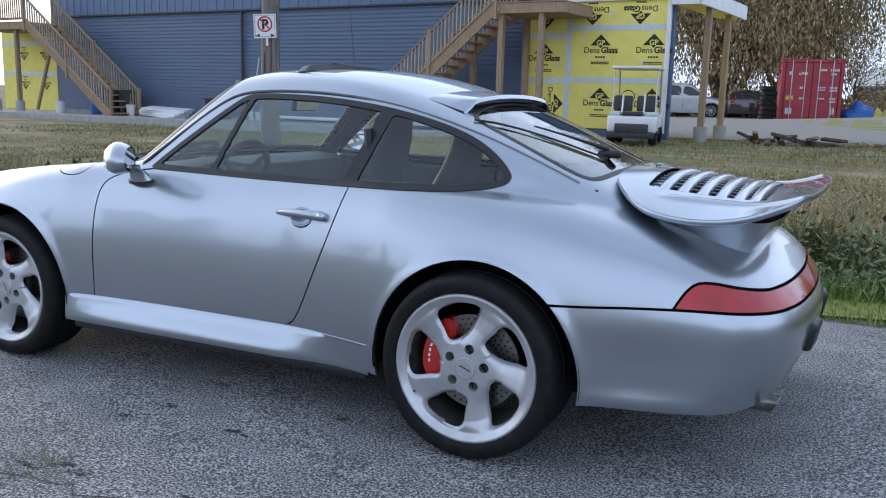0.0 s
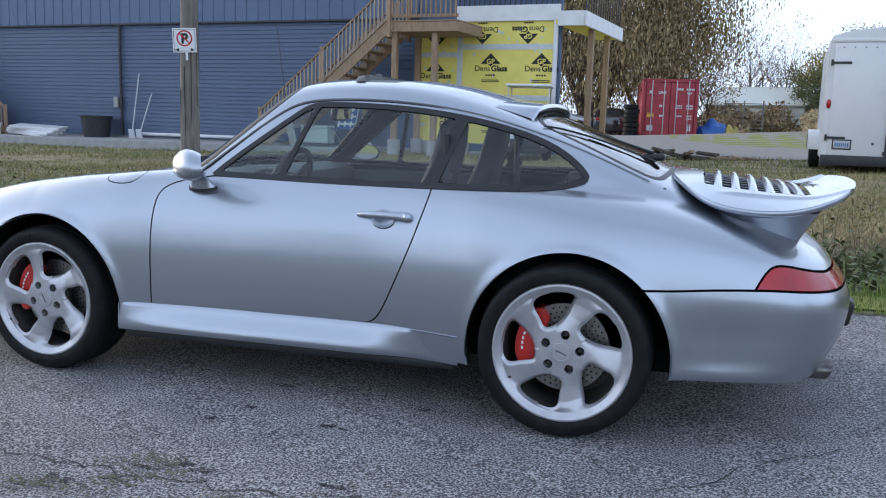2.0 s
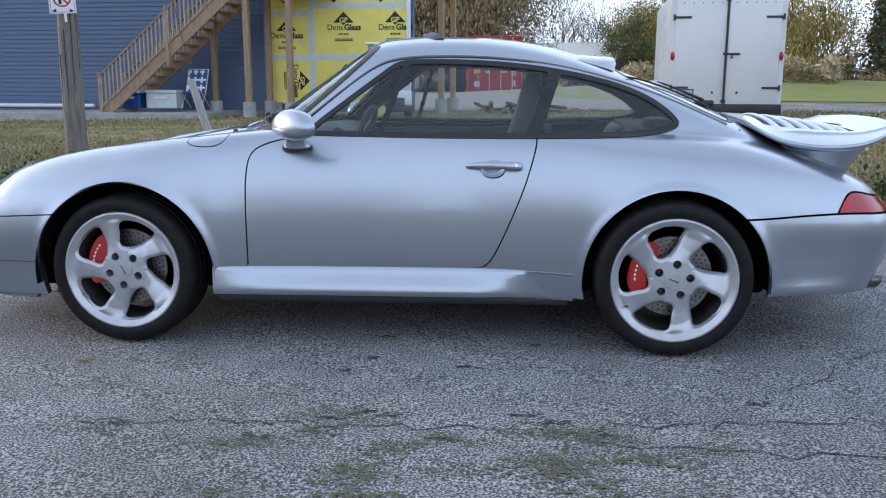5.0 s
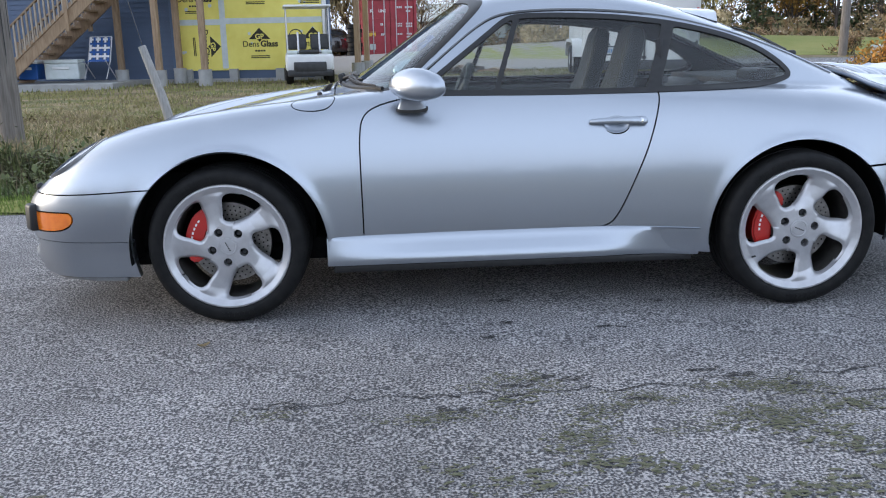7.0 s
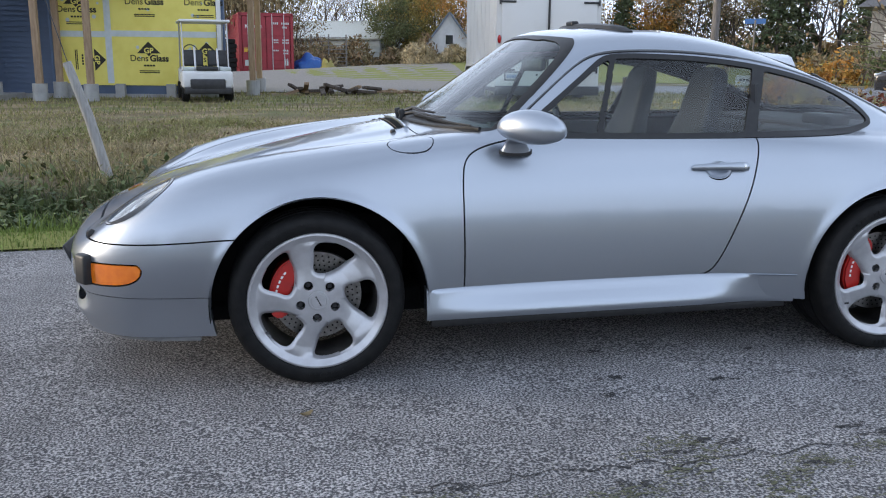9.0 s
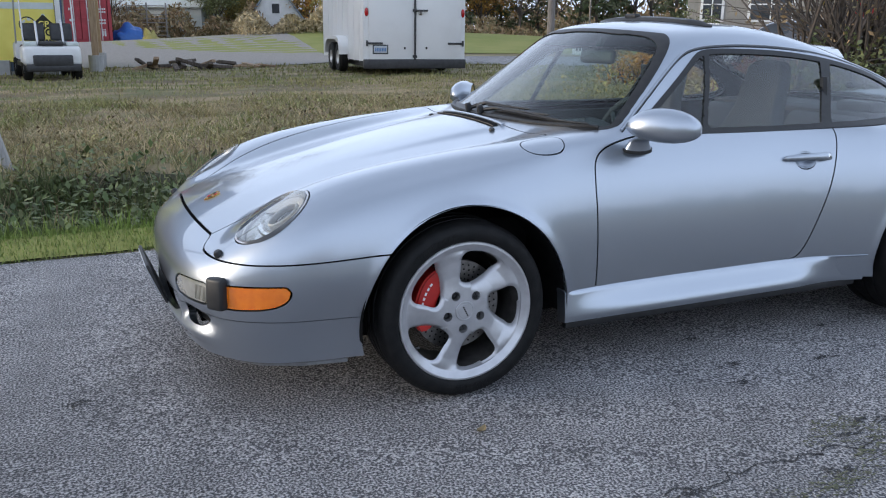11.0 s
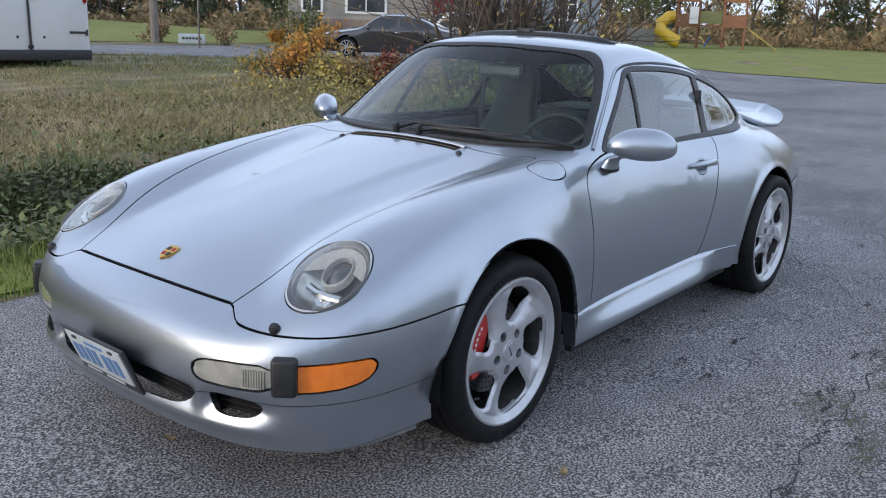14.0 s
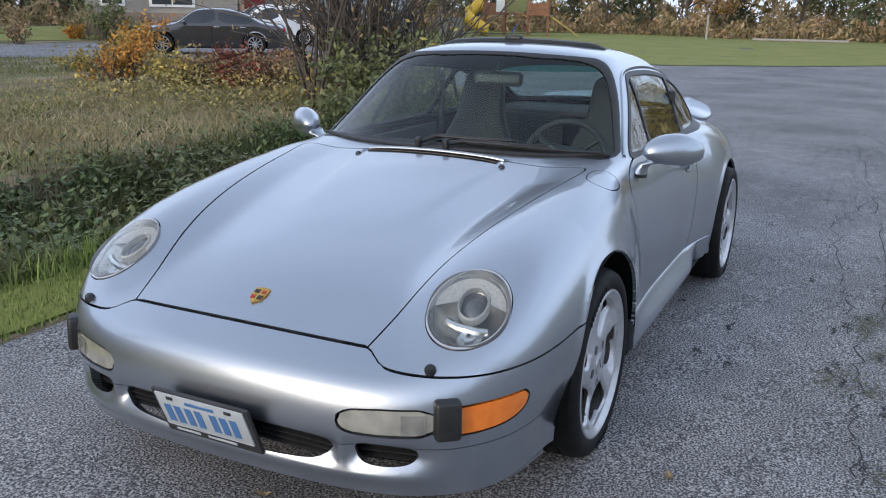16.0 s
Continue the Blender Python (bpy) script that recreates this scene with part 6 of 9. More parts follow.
weed_leaves("ditch_weeds", 40000, clumped(-14, 7.5, 2.65, 4.7, 420, 0.17), 0.075, 0.36, "weed", "broad-leaved weeds in the ditch")
weed_leaves("field_clumps", 9000, clumped(-12, 9.5, 4.6, 9.5, 240, 0.20), 0.05, 0.13, "field_leaf", "low leafy clumps in the rough field")
weed_leaves("dead_clumps", 7000, clumped(-12, 9.5, 4.4, 10, 160, 0.24), 0.05, 0.10, "stalk", "brown dead growth in the rough field")
weed_leaves("brush_row", 5200, clumped(5.0, 13.5, 5.5, 9.5, 60, 0.35), 0.07, 0.45, "leaf_yellow", "low yellowing brush at the field's far edge")

# moss, cracks and litter on the asphalt, along the old seam of the road
patch_v, patch_f = [], []
dark_v, dark_f = [], []


def fleck(vs, fs, x, y, r, lift):
    n = 8
    k = len(vs)
    a0, grow = rng.uniform(0, 6.28), rng.uniform(1.0, 2.6)
    way = rng.uniform(-0.5, 0.5)
    for i in range(n):
        a = a0 + 2 * math.pi * i / n
        rr = r * rng.uniform(0.25, 1.2)
        u, w_ = grow * rr * math.cos(a), 0.7 * rr * math.sin(a)
        px, py = x + u * math.cos(way) - w_ * math.sin(way), y + u * math.sin(way) + w_ * math.cos(way)
        vs.append((px, py, ground_z(px, py) + lift))
    fs.append(tuple(range(k, k + n)))


for cx, cy, spread, count in ((-1.6, -2.35, 0.55, 300), (-0.5, -2.25, 0.4, 280), (0.5, -2.30, 0.35, 320), (1.2, -2.15, 0.35, 300), (1.9, -2.35, 0.4, 280), (0.1, -1.75, 0.12, 90), (0.85, -1.85, 0.14, 100), (0.75, -2.05, 0.15, 160), (0.2, -2.0, 0.15, 130), (-2.6, -2.5, 0.4, 160), (3.2, -2.4, 0.5, 200), (4.6, -2.2, 0.6, 200)):
    for _ in range(max(3, count // 26)):
        sx, sy = cx + rng.normal(0, spread), cy + rng.normal(0, 0.13)
        for _ in range(26):
            fleck(patch_v, patch_f, sx + rng.normal(0, 0.055), sy + rng.normal(0, 0.022), rng.uniform(0.003, 0.012), 0.003 + rng.uniform(0, 0.002))
for cx, cy in ((-0.05, -0.69), (-0.07, -0.97), (-0.13, -1.11), (0.32, -1.05), (0.62, -0.78), (-0.81, -1.64), (-0.31, -1.72), (1.35, -1.35), (-1.9, -1.5), (2.6, -1.0), (-0.10, -1.56), (0.02, -1.50), (0.10, -1.52), (0.55, -1.50), (0.66, -1.55), (0.80, -1.64), (0.28, -1.70), (4.2, -1.0), (-2.4, -0.36)):
    for _ in range(20):
        fleck(dark_v, dark_f, cx + rng.normal(0, 0.028), cy + rng.normal(0, 0.010), rng.uniform(0.003, 0.010), 0.003 + rng.uniform(0, 0.002))
for cx, cy, n in ((-0.05, -1.50, 4), (-0.02, -1.58, 3), (0.16, -1.74, 5), (0.30, -1.70, 5), (0.62, -1.62, 6), (0.78, -1.68, 6), (0.68, -1.87, 7), (0.05, -1.91, 6), (0.43, -1.90, 5), (-0.19, -1.74, 3), (-0.33, -1.78, 2), (0.95, -1.80, 5), (1.15, -1.72, 4), (-0.14, -1.51, 4), (0.69, -1.63, 6), (0.63, -1.83, 7), (-0.41, -1.76, 4), (-0.90, -1.70, 3)):
    for _ in range(n):
        sx, sy = cx + rng.normal(0, 0.06), cy + rng.normal(0, 0.022)
        for _ in range(26):
            fleck(patch_v, patch_f, sx + rng.normal(0, 0.042), sy + rng.normal(0, 0.022), rng.uniform(0.002, 0.007), 0.003 + rng.uniform(0, 0.002))
tagged(raw("moss", patch_v, patch_f, "moss"), "patches of dull green moss on the asphalt", "moss", kind="stuff")
tagged(raw("road_stains", dark_v, dark_f, "tar"), "small dark stains on the asphalt", "stain", kind="stuff")


def crack(points, w):
    """A thin wandering line of tar on the road."""
    v, f = [], []
    pts = [np.array(points[0], float)]
    for a, b in zip(points, points[1:]):
        for t in np.linspace(0, 1, 14)[1:]:
            pts.append(np.array(a) * (1 - t) + np.array(b) * t + rng.normal(0, 0.018, 2))
    for i, p in enumerate(pts):
        d = pts[min(i + 1, len(pts) - 1)] - pts[max(i - 1, 0)]
        s = np.array([-d[1], d[0]]) / (np.linalg.norm(d) + 1e-9) * w * rng.uniform(0.4, 1.3)
        for q in (p + s, p - s):
            v.append((q[0], q[1], ground_z(q[0], q[1]) + 0.003))
    f = [(2 * i, 2 * i + 1, 2 * i + 3, 2 * i + 2) for i in range(len(pts) - 1)]
    return v, f


all_v, all_f = [], []
for pts in ([(-4, -2.55), (-1.5, -2.45), (0.6, -2.35), (3, -2.45), (7, -2.3), (12, -2.4)], [(0.3, -2.4), (0.9, -2.9), (1.2, -3.4)], [(3, -1.4), (5, -1.9), (8, -1.7)], [(6, -3.4), (10, -3.0), (15, -3.6)], [(9, -0.4), (13, 0.6), (17, 0.2)], [(4.5, -4.2), (8.5, -4.8), (14, -4.4)], [(8.4, -1.37), (4.7, -1.63), (1.9, -1.74), (0.7, -1.72)], [(3.2, -1.39), (1.7, -1.47), (0.93, -1.55), (0.12, -1.62), (-0.38, -1.62), (-0.94, -1.64)], [(8.7, -1.84), (7.8, -1.3), (5.3, -1.03)]):
    v, f = crack(pts, 0.0032)
    k = len(all_v)
    all_v += v
    all_f += [tuple(i + k for i in q) for q in f]
# a web of hairline cracks where the old surface has tired
for _ in range(46):
    x, y, way = rng.uniform(0.8, 13.0), rng.uniform(-3.6, -1.3), rng.choice([0.15, 1.45]) + rng.normal(0, 0.3)
    reach = rng.uniform(0.35, 1.3)
    v, f = crack([(x, y), (x + reach * math.cos(way), y + 0.6 * reach * math.sin(way))], 0.0024)
    k = len(all_v)
    all_v += v
    all_f += [tuple(i + k for i in q) for q in f]
tagged(raw("road_cracks", all_v, all_f, "tar"), "fine dark cracks across the asphalt", "crack", kind="stuff")

for lx, ly, turn in ((-1.2, -1.09, 30), (-1.89, -0.02, 110), (-2.9, -0.7, 70)):
    litter = thing("fallen_leaf", "small curled brown leaf on the asphalt", "leaf", group="fallen leaves")
    bm = bmesh.new()
    leaf_rows = [[bm.verts.new((0.024 * s, w * k, 0.004 + 0.010 * s * s + 0.006 * abs(k))) for k in (-1, 0, 1)] for s, w in ((-1.0, 0.002), (-0.5, 0.011), (0.1, 0.014), (0.6, 0.009), (1.0, 0.002))]
    for r0, r1 in zip(leaf_rows, leaf_rows[1:]):
        for k in range(2):
            bm.faces.new((r0[k], r0[k + 1], r1[k + 1], r1[k]))
    part("leaf_blade", turned(bm, pose(lx, ly, ground_z(lx, ly), 0, 0, turn)), "leaf_brown", litter)

# ---- the blue building, its stairs and deck ----
BU = Matrix.Translation((-4.1, 18.45, 0)) @ Matrix.Rotation(radians(-6), 4, "Z")


def b_part(name, bm, mat, parent=None, label="", smooth=0):
    return part(name, turned(bm, BU), mat, parent, label, smooth)


building = thing("building", "long blue-sided building with yellow sheathed corner under construction", "building")
b_part("wall_core", box((24.6, 0.16, 6.0), (-10.4, 0.12, 3.2)), "siding", building)
b_part("side_wall", slab([(1.66, 0.05), (1.72, 0.05), (-0.85, 6.2), (-0.95, 6.2)], 0.3, 6.2), "sheath", building)
b_part("rear_wall", box((21.8, 0.16, 6.0), (-11.8, 6.2, 3.2)), "siding", building)
b_part("foundation", box((24.4, 0.4, 0.5), (-10.5, 0.25, 0.05)), "concrete", building)
b_part("blue_fascia", box((20.5, 0.12, 2.6), (-12.3, 0.02, 4.98)), "siding_fascia", building, "blue upper metal cladding")
for i in range(51):
    b_part("cladding_rib", box((0.02, 0.02, 2.6), (-22.4 + 0.4 * i, -0.045, 4.98)), "siding_fascia", building)
b_part("fascia_trim", box((20.5, 0.06, 0.05), (-12.3, -0.05, 3.67)), "dark", building)
b_part("roof_slab", slab([(-22.8, -0.15), (1.85, -0.15), (-0.8, 6.4), (-22.8, 6.4)], 6.2, 6.5), "siding_fascia", building)
# lap siding, board by board
lap = bmesh.new()
vs = [lap.verts.new(p) for p in ((-0.5, -0.026, 0), (0.5, -0.026, 0), (0.5, -0.004, 0.122), (-0.5, -0.004, 0.122), (-0.5, 0, 0), (0.5, 0, 0))]
lap.faces.new(vs[:4])
lap.faces.new((vs[0], vs[4], vs[5], vs[1]))
lap_me = bpy.data.meshes.new("siding_board")
lap.to_mesh(lap_me)
lap.free()
lap_me.materials.append(M["siding"])
for x0, x1 in ((-22.5, -12.42), (-12.42, -2.14)):
    for i in range(29):
        board = new("siding_board", lap_me)
        board.parent = building
        board.matrix_basis = BU @ Matrix.Translation(((x0 + x1) / 2, 0.04, 0.20 + 0.12 * i)) @ Matrix.Diagonal((x1 - x0 - 0.012, 1, 1, 1))
b_part("corner_bead", box((0.06, 0.05, 3.4), (-2.14, 0.0, 1.93)), "siding_fascia", building)
b_part("downpipe", tube([(-12.42, -0.06, 3.65), (-12.42, -0.06, 0.25)], 0.045, sides=10), "dark", building, "dark downpipe")
b_part("meter_box", box((0.16, 0.1, 0.34), (-12.62, -0.06, 1.25), 0.015), "concrete", building)
b_part("ground_pipe", tube([(-11.6, -0.1, 0.28), (-7.2, -0.1, 0.30)], 0.05), "white", building, "white pipe along the wall's foot")
# sheathing panels with taped joints
for x0, x1, z0, z1 in ((-2.10, -0.82, 0.40, 1.60), (-2.10, -0.82, 1.60, 2.90), (-2.10, -0.82, 2.90, 3.56), (-0.82, 1.72, 0.40, 1.60), (-0.82, 1.72, 1.60, 2.90), (-0.82, 1.72, 2.90, 3.56)):
    b_part("sheathing_panel", box((x1 - x0 - 0.006, 0.02, z1 - z0 - 0.006), ((x0 + x1) / 2, 0.01, (z0 + z1) / 2)), "sheath", building, "yellow gypsum sheathing board")
for x, z, w, h in ((-1.46, 1.60, 1.26, 0.14), (-1.46, 2.72, 1.26, 0.13), (0.45, 1.62, 2.52, 0.14), (0.45, 2.92, 2.52, 0.14), (-0.82, 2.0, 0.15, 3.1)):
    b_part("joint_tape", box((w, 0.006, h), (x, -0.004 - (0.002 if h > 1 else 0), z)), "tape", building, "pale tape over the board joints")
for _ in range(46):
    x, z = rng.uniform(-2.0, 1.65), rng.uniform(0.5, 3.45)
    b_part("filler_spot", turned(lathe([(0.0005, 0), (rng.uniform(0.025, 0.05), 0.001)], 9), Matrix.Translation((x, -0.0035, z))), "tape", building)
b_part("white_corner", box((0.10, 0.10, 3.3), (1.79, -0.03, 2.0), 0.005), "white", building, "white corner post")
b_part("upper_white_wall", box((2.8, 0.10, 0.40), (0.48, -0.02, 3.76), 0.01), "white", building, "white floor-edge board")
b_part("balcony_rail", box((2.7, 0.05, 0.06), (0.48, -0.05, 4.75)), "dark", building)
for k in range(20):
    b_part("balcony_baluster", box((0.025, 0.025, 0.8), (-0.85 + 0.14 * k, -0.05, 4.35)), "dark", building)
b_part("crawl_gap", box((3.7, 0.1, 0.20), (-0.2, 0.15, 0.30)), "dark", building)
for x in (-1.8, -0.6, 0.6, 1.6):
    b_part("block_pier", box((0.22, 0.25, 0.34), (x, 0.0, 0.27), 0.01), "concrete", building)


def lettering(text, size, at, mat, parent, rot=0.0, bold=0.0):
    """Flat printed words, turned to face the road."""
    cu = bpy.data.curves.new("lettering", "FONT")
    cu.body, cu.size, cu.align_x, cu.extrude, cu.offset = text, size, "CENTER", 0.0008, bold
    ob = bpy.data.objects.new("lettering", cu)
    scene.collection.objects.link(ob)
    bpy.context.view_layer.update()
    me = bpy.data.meshes.new_from_object(ob.evaluated_get(bpy.context.evaluated_depsgraph_get()))
    bpy.data.objects.remove(ob)
    me.materials.clear()
    me.materials.append(M[mat])
    made = new("lettering", me)
    made.parent = parent
    made.matrix_basis = at @ pose(0, 0, 0, 90, 0, 0) @ pose(0, 0, 0, 0, 0, rot)
    return made


def board_print(x, z, rot=0.0, scale=1.0):
    m = BU @ Matrix.Translation((x, -0.006, z)) @ Matrix.Rotation(radians(rot), 4, "Y") @ Matrix.Scale(scale, 4)
    tri = bmesh.new()
    slab([(-0.24, 0.0), (0.24, 0.0), (0.0, 0.24)], 0.0, 0.0016, tri)
    part("printed_triangle", turned(tri, m @ pose(0, 0, 0.16, 90, 0, 0)), "print", building, smooth=0)
    part("printed_notch", turned(slab([(-0.06, 0.0), (0.06, 0.0), (0.0, -0.06)], 0.0, 0.0016), m @ pose(0, 0, 0.16, 90, 0, 0)), "print", building, smooth=0)
    lettering("GP", 0.155, m @ Matrix.Translation((0, -0.003, 0.165)), "sheath", building, bold=0.004)
    lettering("Dens", 0.18, m @ Matrix.Translation((-0.20, 0, 0)), "print", building, bold=0.001)
    lettering("Glass", 0.18, m @ Matrix.Translation((0.21, 0, 0)), "print", building, bold=0.006)
    for k in range(4):
        part("print_bar", turned(box((0.045, 0.0016, 0.035), (-0.09 + 0.06 * k, 0, -0.09)), m), "print", building, smooth=0)
    for k in range(2):
        part("fine_print_bar", turned(box((0.42, 0.0016, 0.018), (0, 0, -0.20 - 0.035 * k)), m), "print", building, smooth=0)


for x, z in ((0.05, 2.30), (1.43, 2.30), (0.10, 0.98), (1.47, 0.98), (-1.52, 2.10)):
    board_print(x, z, 0, 1.15)
board_print(-1.35, 1.0, 90, 1.1)
board_print(-0.20, 3.42, 180, 1.1)
board_print(1.05, 3.42, 180, 1.1)
board_print(-1.50, 3.35, 180, 1.1)

# timber stair with rails, as a builder's function
def stair(name, label, m, run, rise, n, side=1):
    """A straight flight that climbs along +x of m; posts, treads, stringers, rails, balusters."""
    s = thing(name, label, "stairs")
    w = 1.1
    ln = math.hypot(run, rise)
    ang = math.degrees(math.atan2(rise, run))
    for y in (-w / 2, w / 2):
        part("stringer", turned(box((ln + 0.2, 0.05, 0.26), (run / 2, y, rise / 2 - 0.02), 0.004, (0, -ang, 0)), m), "wood", s, smooth=0)
    for i in range(n):
        x, z = run * (i + 0.5) / n, rise * (i + 1) / n - 0.02
        part("tread", turned(box((run / n + 0.03, w, 0.045), (x, 0, z), 0.004), m), "wood", s, smooth=0)
    for y in (-w / 2 - 0.03, w / 2 + 0.03):
        off = 0.98
        part("handrail", turned(box((ln + 0.1, 0.09, 0.04), (run / 2, y, rise / 2 + off), 0.006, (0, -ang, 0)), m), "wood", s, smooth=0)
        part("lower_rail", turned(box((ln, 0.04, 0.08), (run / 2, y, rise / 2 + 0.20), 0.004, (0, -ang, 0)), m), "wood", s, smooth=0)
        for i in range(2 * n + 2):
            t = (i + 0.5) / (2 * n + 2)
            part("baluster", turned(box((0.038, 0.038, 0.80), (run * t, y - 0.02, rise * t + 0.56)), m), "greywood", s, smooth=0)
        for t in (0.0, 0.5, 1.0):
            lo = -0.05 if t == 0 else -0.3
            part("newel_post", turned(box((0.09, 0.09, 1.08 - lo), (run * t, y, rise * t + (1.08 + lo) / 2), 0.006), m), "wood", s, smooth=0)
    return s


right_stair = stair("timber_stairs", "brown timber stairs with balusters up to the deck", BU @ pose(-5.88, -1.25, 0.12), 3.86, 3.20, 16)
left_stair = stair("timber_stairs", "brown timber stairs with balusters beside the bins", BU @ pose(-16.85, -1.25, 0.0, 0, 0, 180), 4.75, 3.30, 16)


def deck(name, label, x0, x1, z, posts):
    d = thing(name, label, "deck")
    b_part("deck_frame", box((x1 - x0, 1.7, 0.24), ((x0 + x1) / 2, -0.95, z), 0.01), "wood", d)
    for i in range(12):
        b_part("deck_board", box((x1 - x0, 0.135, 0.03), ((x0 + x1) / 2, -1.75 + 0.145 * i, z + 0.14), 0.003), "wood", d)
    for y, xx in ((-1.78, None),):
        b_part("top_rail", box((x1 - x0, 0.09, 0.04), ((x0 + x1) / 2, y, z + 1.15), 0.005), "wood", d)
        b_part("bottom_rail", box((x1 - x0, 0.04, 0.08), ((x0 + x1) / 2, y, z + 0.26), 0.004), "wood", d)
        n = int((x1 - x0) / 0.13)
        for i in range(n):
            b_part("baluster", box((0.035, 0.035, 0.9), (x0 + (x1 - x0) * (i + 0.5) / n, y - 0.02, z + 0.68)), "wood", d)
    for x, y in posts:
        b_part("post", box((0.14, 0.14, z - 0.42), (x, y, 0.42 + (z - 0.42) / 2), 0.008), "wood", d)
        b_part("footing", tube([(x, y, 0.10), (x, y, 0.48)], 0.16, sides=16), "concrete", d)
    return d


deck("timber_deck", "brown timber landing on posts against the yellow wall", -2.00, -0.17, 3.27, [(-1.92, -1.65), (-0.82, -1.65), (-1.95, -0.2), (-3.25, -0.7)])
deck("timber_deck", "brown timber landing on posts beside the bins", -25.0, -21.7, 3.20, [(-22.4, -1.65), (-23.9, -1.65)])
b_part("yellow_end_panel", box((3.6, 0.03, 3.2), (-24.3, 0.02, 1.7)), "sheath", building, "yellow sheathing board")
for z in (1.5, 2.7):
    b_part("joint_tape", box((3.6, 0.006, 0.15), (-24.3, -0.002, z)), "tape", building)
for x in (-24.6, -23.2):
    board_print(x, 2.35, 180, 0.8)
    board_print(x, 1.2, 180, 0.8)
b_part("stair_brace", box((0.10, 0.10, 2.6), (-21.5, -1.2, 1.35), 0.005, (0, 24, 0)), "wood", left_stair)
# side gallery at the yellow corner
gal = thing("side_gallery", "white-edged gallery on timber posts at the building's end", "deck")
b_part("gallery_floor", box((0.75, 4.4, 0.12), (2.16, 2.1, 3.52), 0.01), "sheath", gal)
b_part("white_edge", box((0.06, 4.4, 0.36), (2.54, 2.1, 3.60), 0.005), "white", gal, "white edge board")
b_part("white_front", box((0.66, 0.06, 0.36), (2.18, -0.12, 3.60), 0.005), "white", gal)
for k in range(16):
    b_part("baluster", box((0.03, 0.03, 0.9), (2.52, 0.0 + 0.27 * k, 4.2)), "dark", gal)
b_part("gallery_rail", box((0.06, 4.4, 0.06), (2.52, 2.1, 4.66)), "white", gal)
for x, y in ((2.42, 1.1), (2.36, 3.2)):
    b_part("post", box((0.15, 0.15, 3.0), (x, y, 1.98), 0.008), "wood", gal)
    b_part("footing", tube([(x, y, 0.1), (x, y, 0.52)], 0.17, sides=16), "concrete", gal)
b_part("slab_walk", box((21.5, 2.3, 0.30), (-13.6, -1.05, -0.02), 0.01, (0, -0.45, 0)), "concrete", None, smooth=0)
tagged(bpy.data.objects["slab_walk"], "pale concrete walk along the blue wall", "walkway", kind="structure")


def bin_thing(name, label, mat, x, y, h, r):
    b = thing(name, label, "bin")
    b_part("bin_body", turned(lathe([(0.01, 0.0), (r * 0.8, 0), (r * 0.84, 0.01), (r, h * 0.92), (r * 1.06, h * 0.93), (r * 1.06, h), (r * 0.96, h), (r * 0.92, h * 0.9)], 28, axis="z"), Matrix.Translation((x, y, 0.13 + 0.008 * (x + 13.6)))), mat, b, smooth=40)
    b_part("bin_rim", turned(lathe([(r * 1.06, h - 0.03), (r * 1.10, h - 0.02), (r * 1.10, h + 0.01), (r * 1.02, h + 0.01)], 28, axis="z"), Matrix.Translation((x, y, 0.13 + 0.008 * (x + 13.6)))), mat, b, smooth=40)
    return b


bin_thing("recycling_bin", "blue plastic bin on the concrete walk", "bluebin", -19.0, -0.7, 0.95, 0.36)
bin_thing("rubbish_bin", "dark grey plastic bin on the concrete walk", "dark", -18.15, -0.75, 0.88, 0.28)
bin_thing("rubbish_bin", "dark grey plastic bin beside the stairs", "dark", -17.6, -0.6, 0.88, 0.28)
bin_thing("pail", "white plastic pail with label", "white", -20.6, -1.2, 0.45, 0.18)
bin_thing("pail", "white plastic pail under the stairs", "white", -16.9, -1.0, 0.38, 0.15)
bin_thing("planter_tub", "black ribbed tub beside the downpipe", "dark", -12.95, -0.6, 0.66, 0.46)
# stacked sheets, broom, shovel
for k in range(4):
    s = thing("sheet_stack", "white boards stacked loosely by the wall", "boards", group="boards by the wall")
    b_part("board", box((2.0 - 0.1 * k, 0.6, 0.07), (-15.3 + 0.1 * k, -1.0, 0.17 + 0.075 * k), 0.01, (2 * k, 2, 9 * k - 12)), "white", s)
for x, tilt, hgt in ((-11.75, 3, 2.0), (-11.45, 12, 1.4)):
    s = thing("long_handled_tool", "pale long-handled tool leaning on the wall", "tool")
    b_part("handle", tube([(x, -0.35, 0.25), (x + math.sin(radians(tilt)) * hgt, -0.08, 0.15 + hgt)], 0.018), "tape", s)
    b_part("blade", box((0.22, 0.05, 0.30), (x, -0.36, 0.28), 0.02, (10, 0, 0)), "tape", s)
# coolers and folding chair under the right stair
def cooler(x, mat, w, label):
    c = thing("cooler", label, "cooler")
    b_part("cooler_body", box((w, 0.4, 0.38), (x, -1.2, 0.48), 0.03, seg=3), mat, c)
    b_part("cooler_lid", box((w + 0.02, 0.42, 0.09), (x, -1.2, 0.715), 0.03, seg=3), "white" if mat == "bluebin" else "tape", c)
    b_part("cooler_handle", box((w * 0.5, 0.02, 0.06), (x, -1.42, 0.56), 0.008), "white", c)


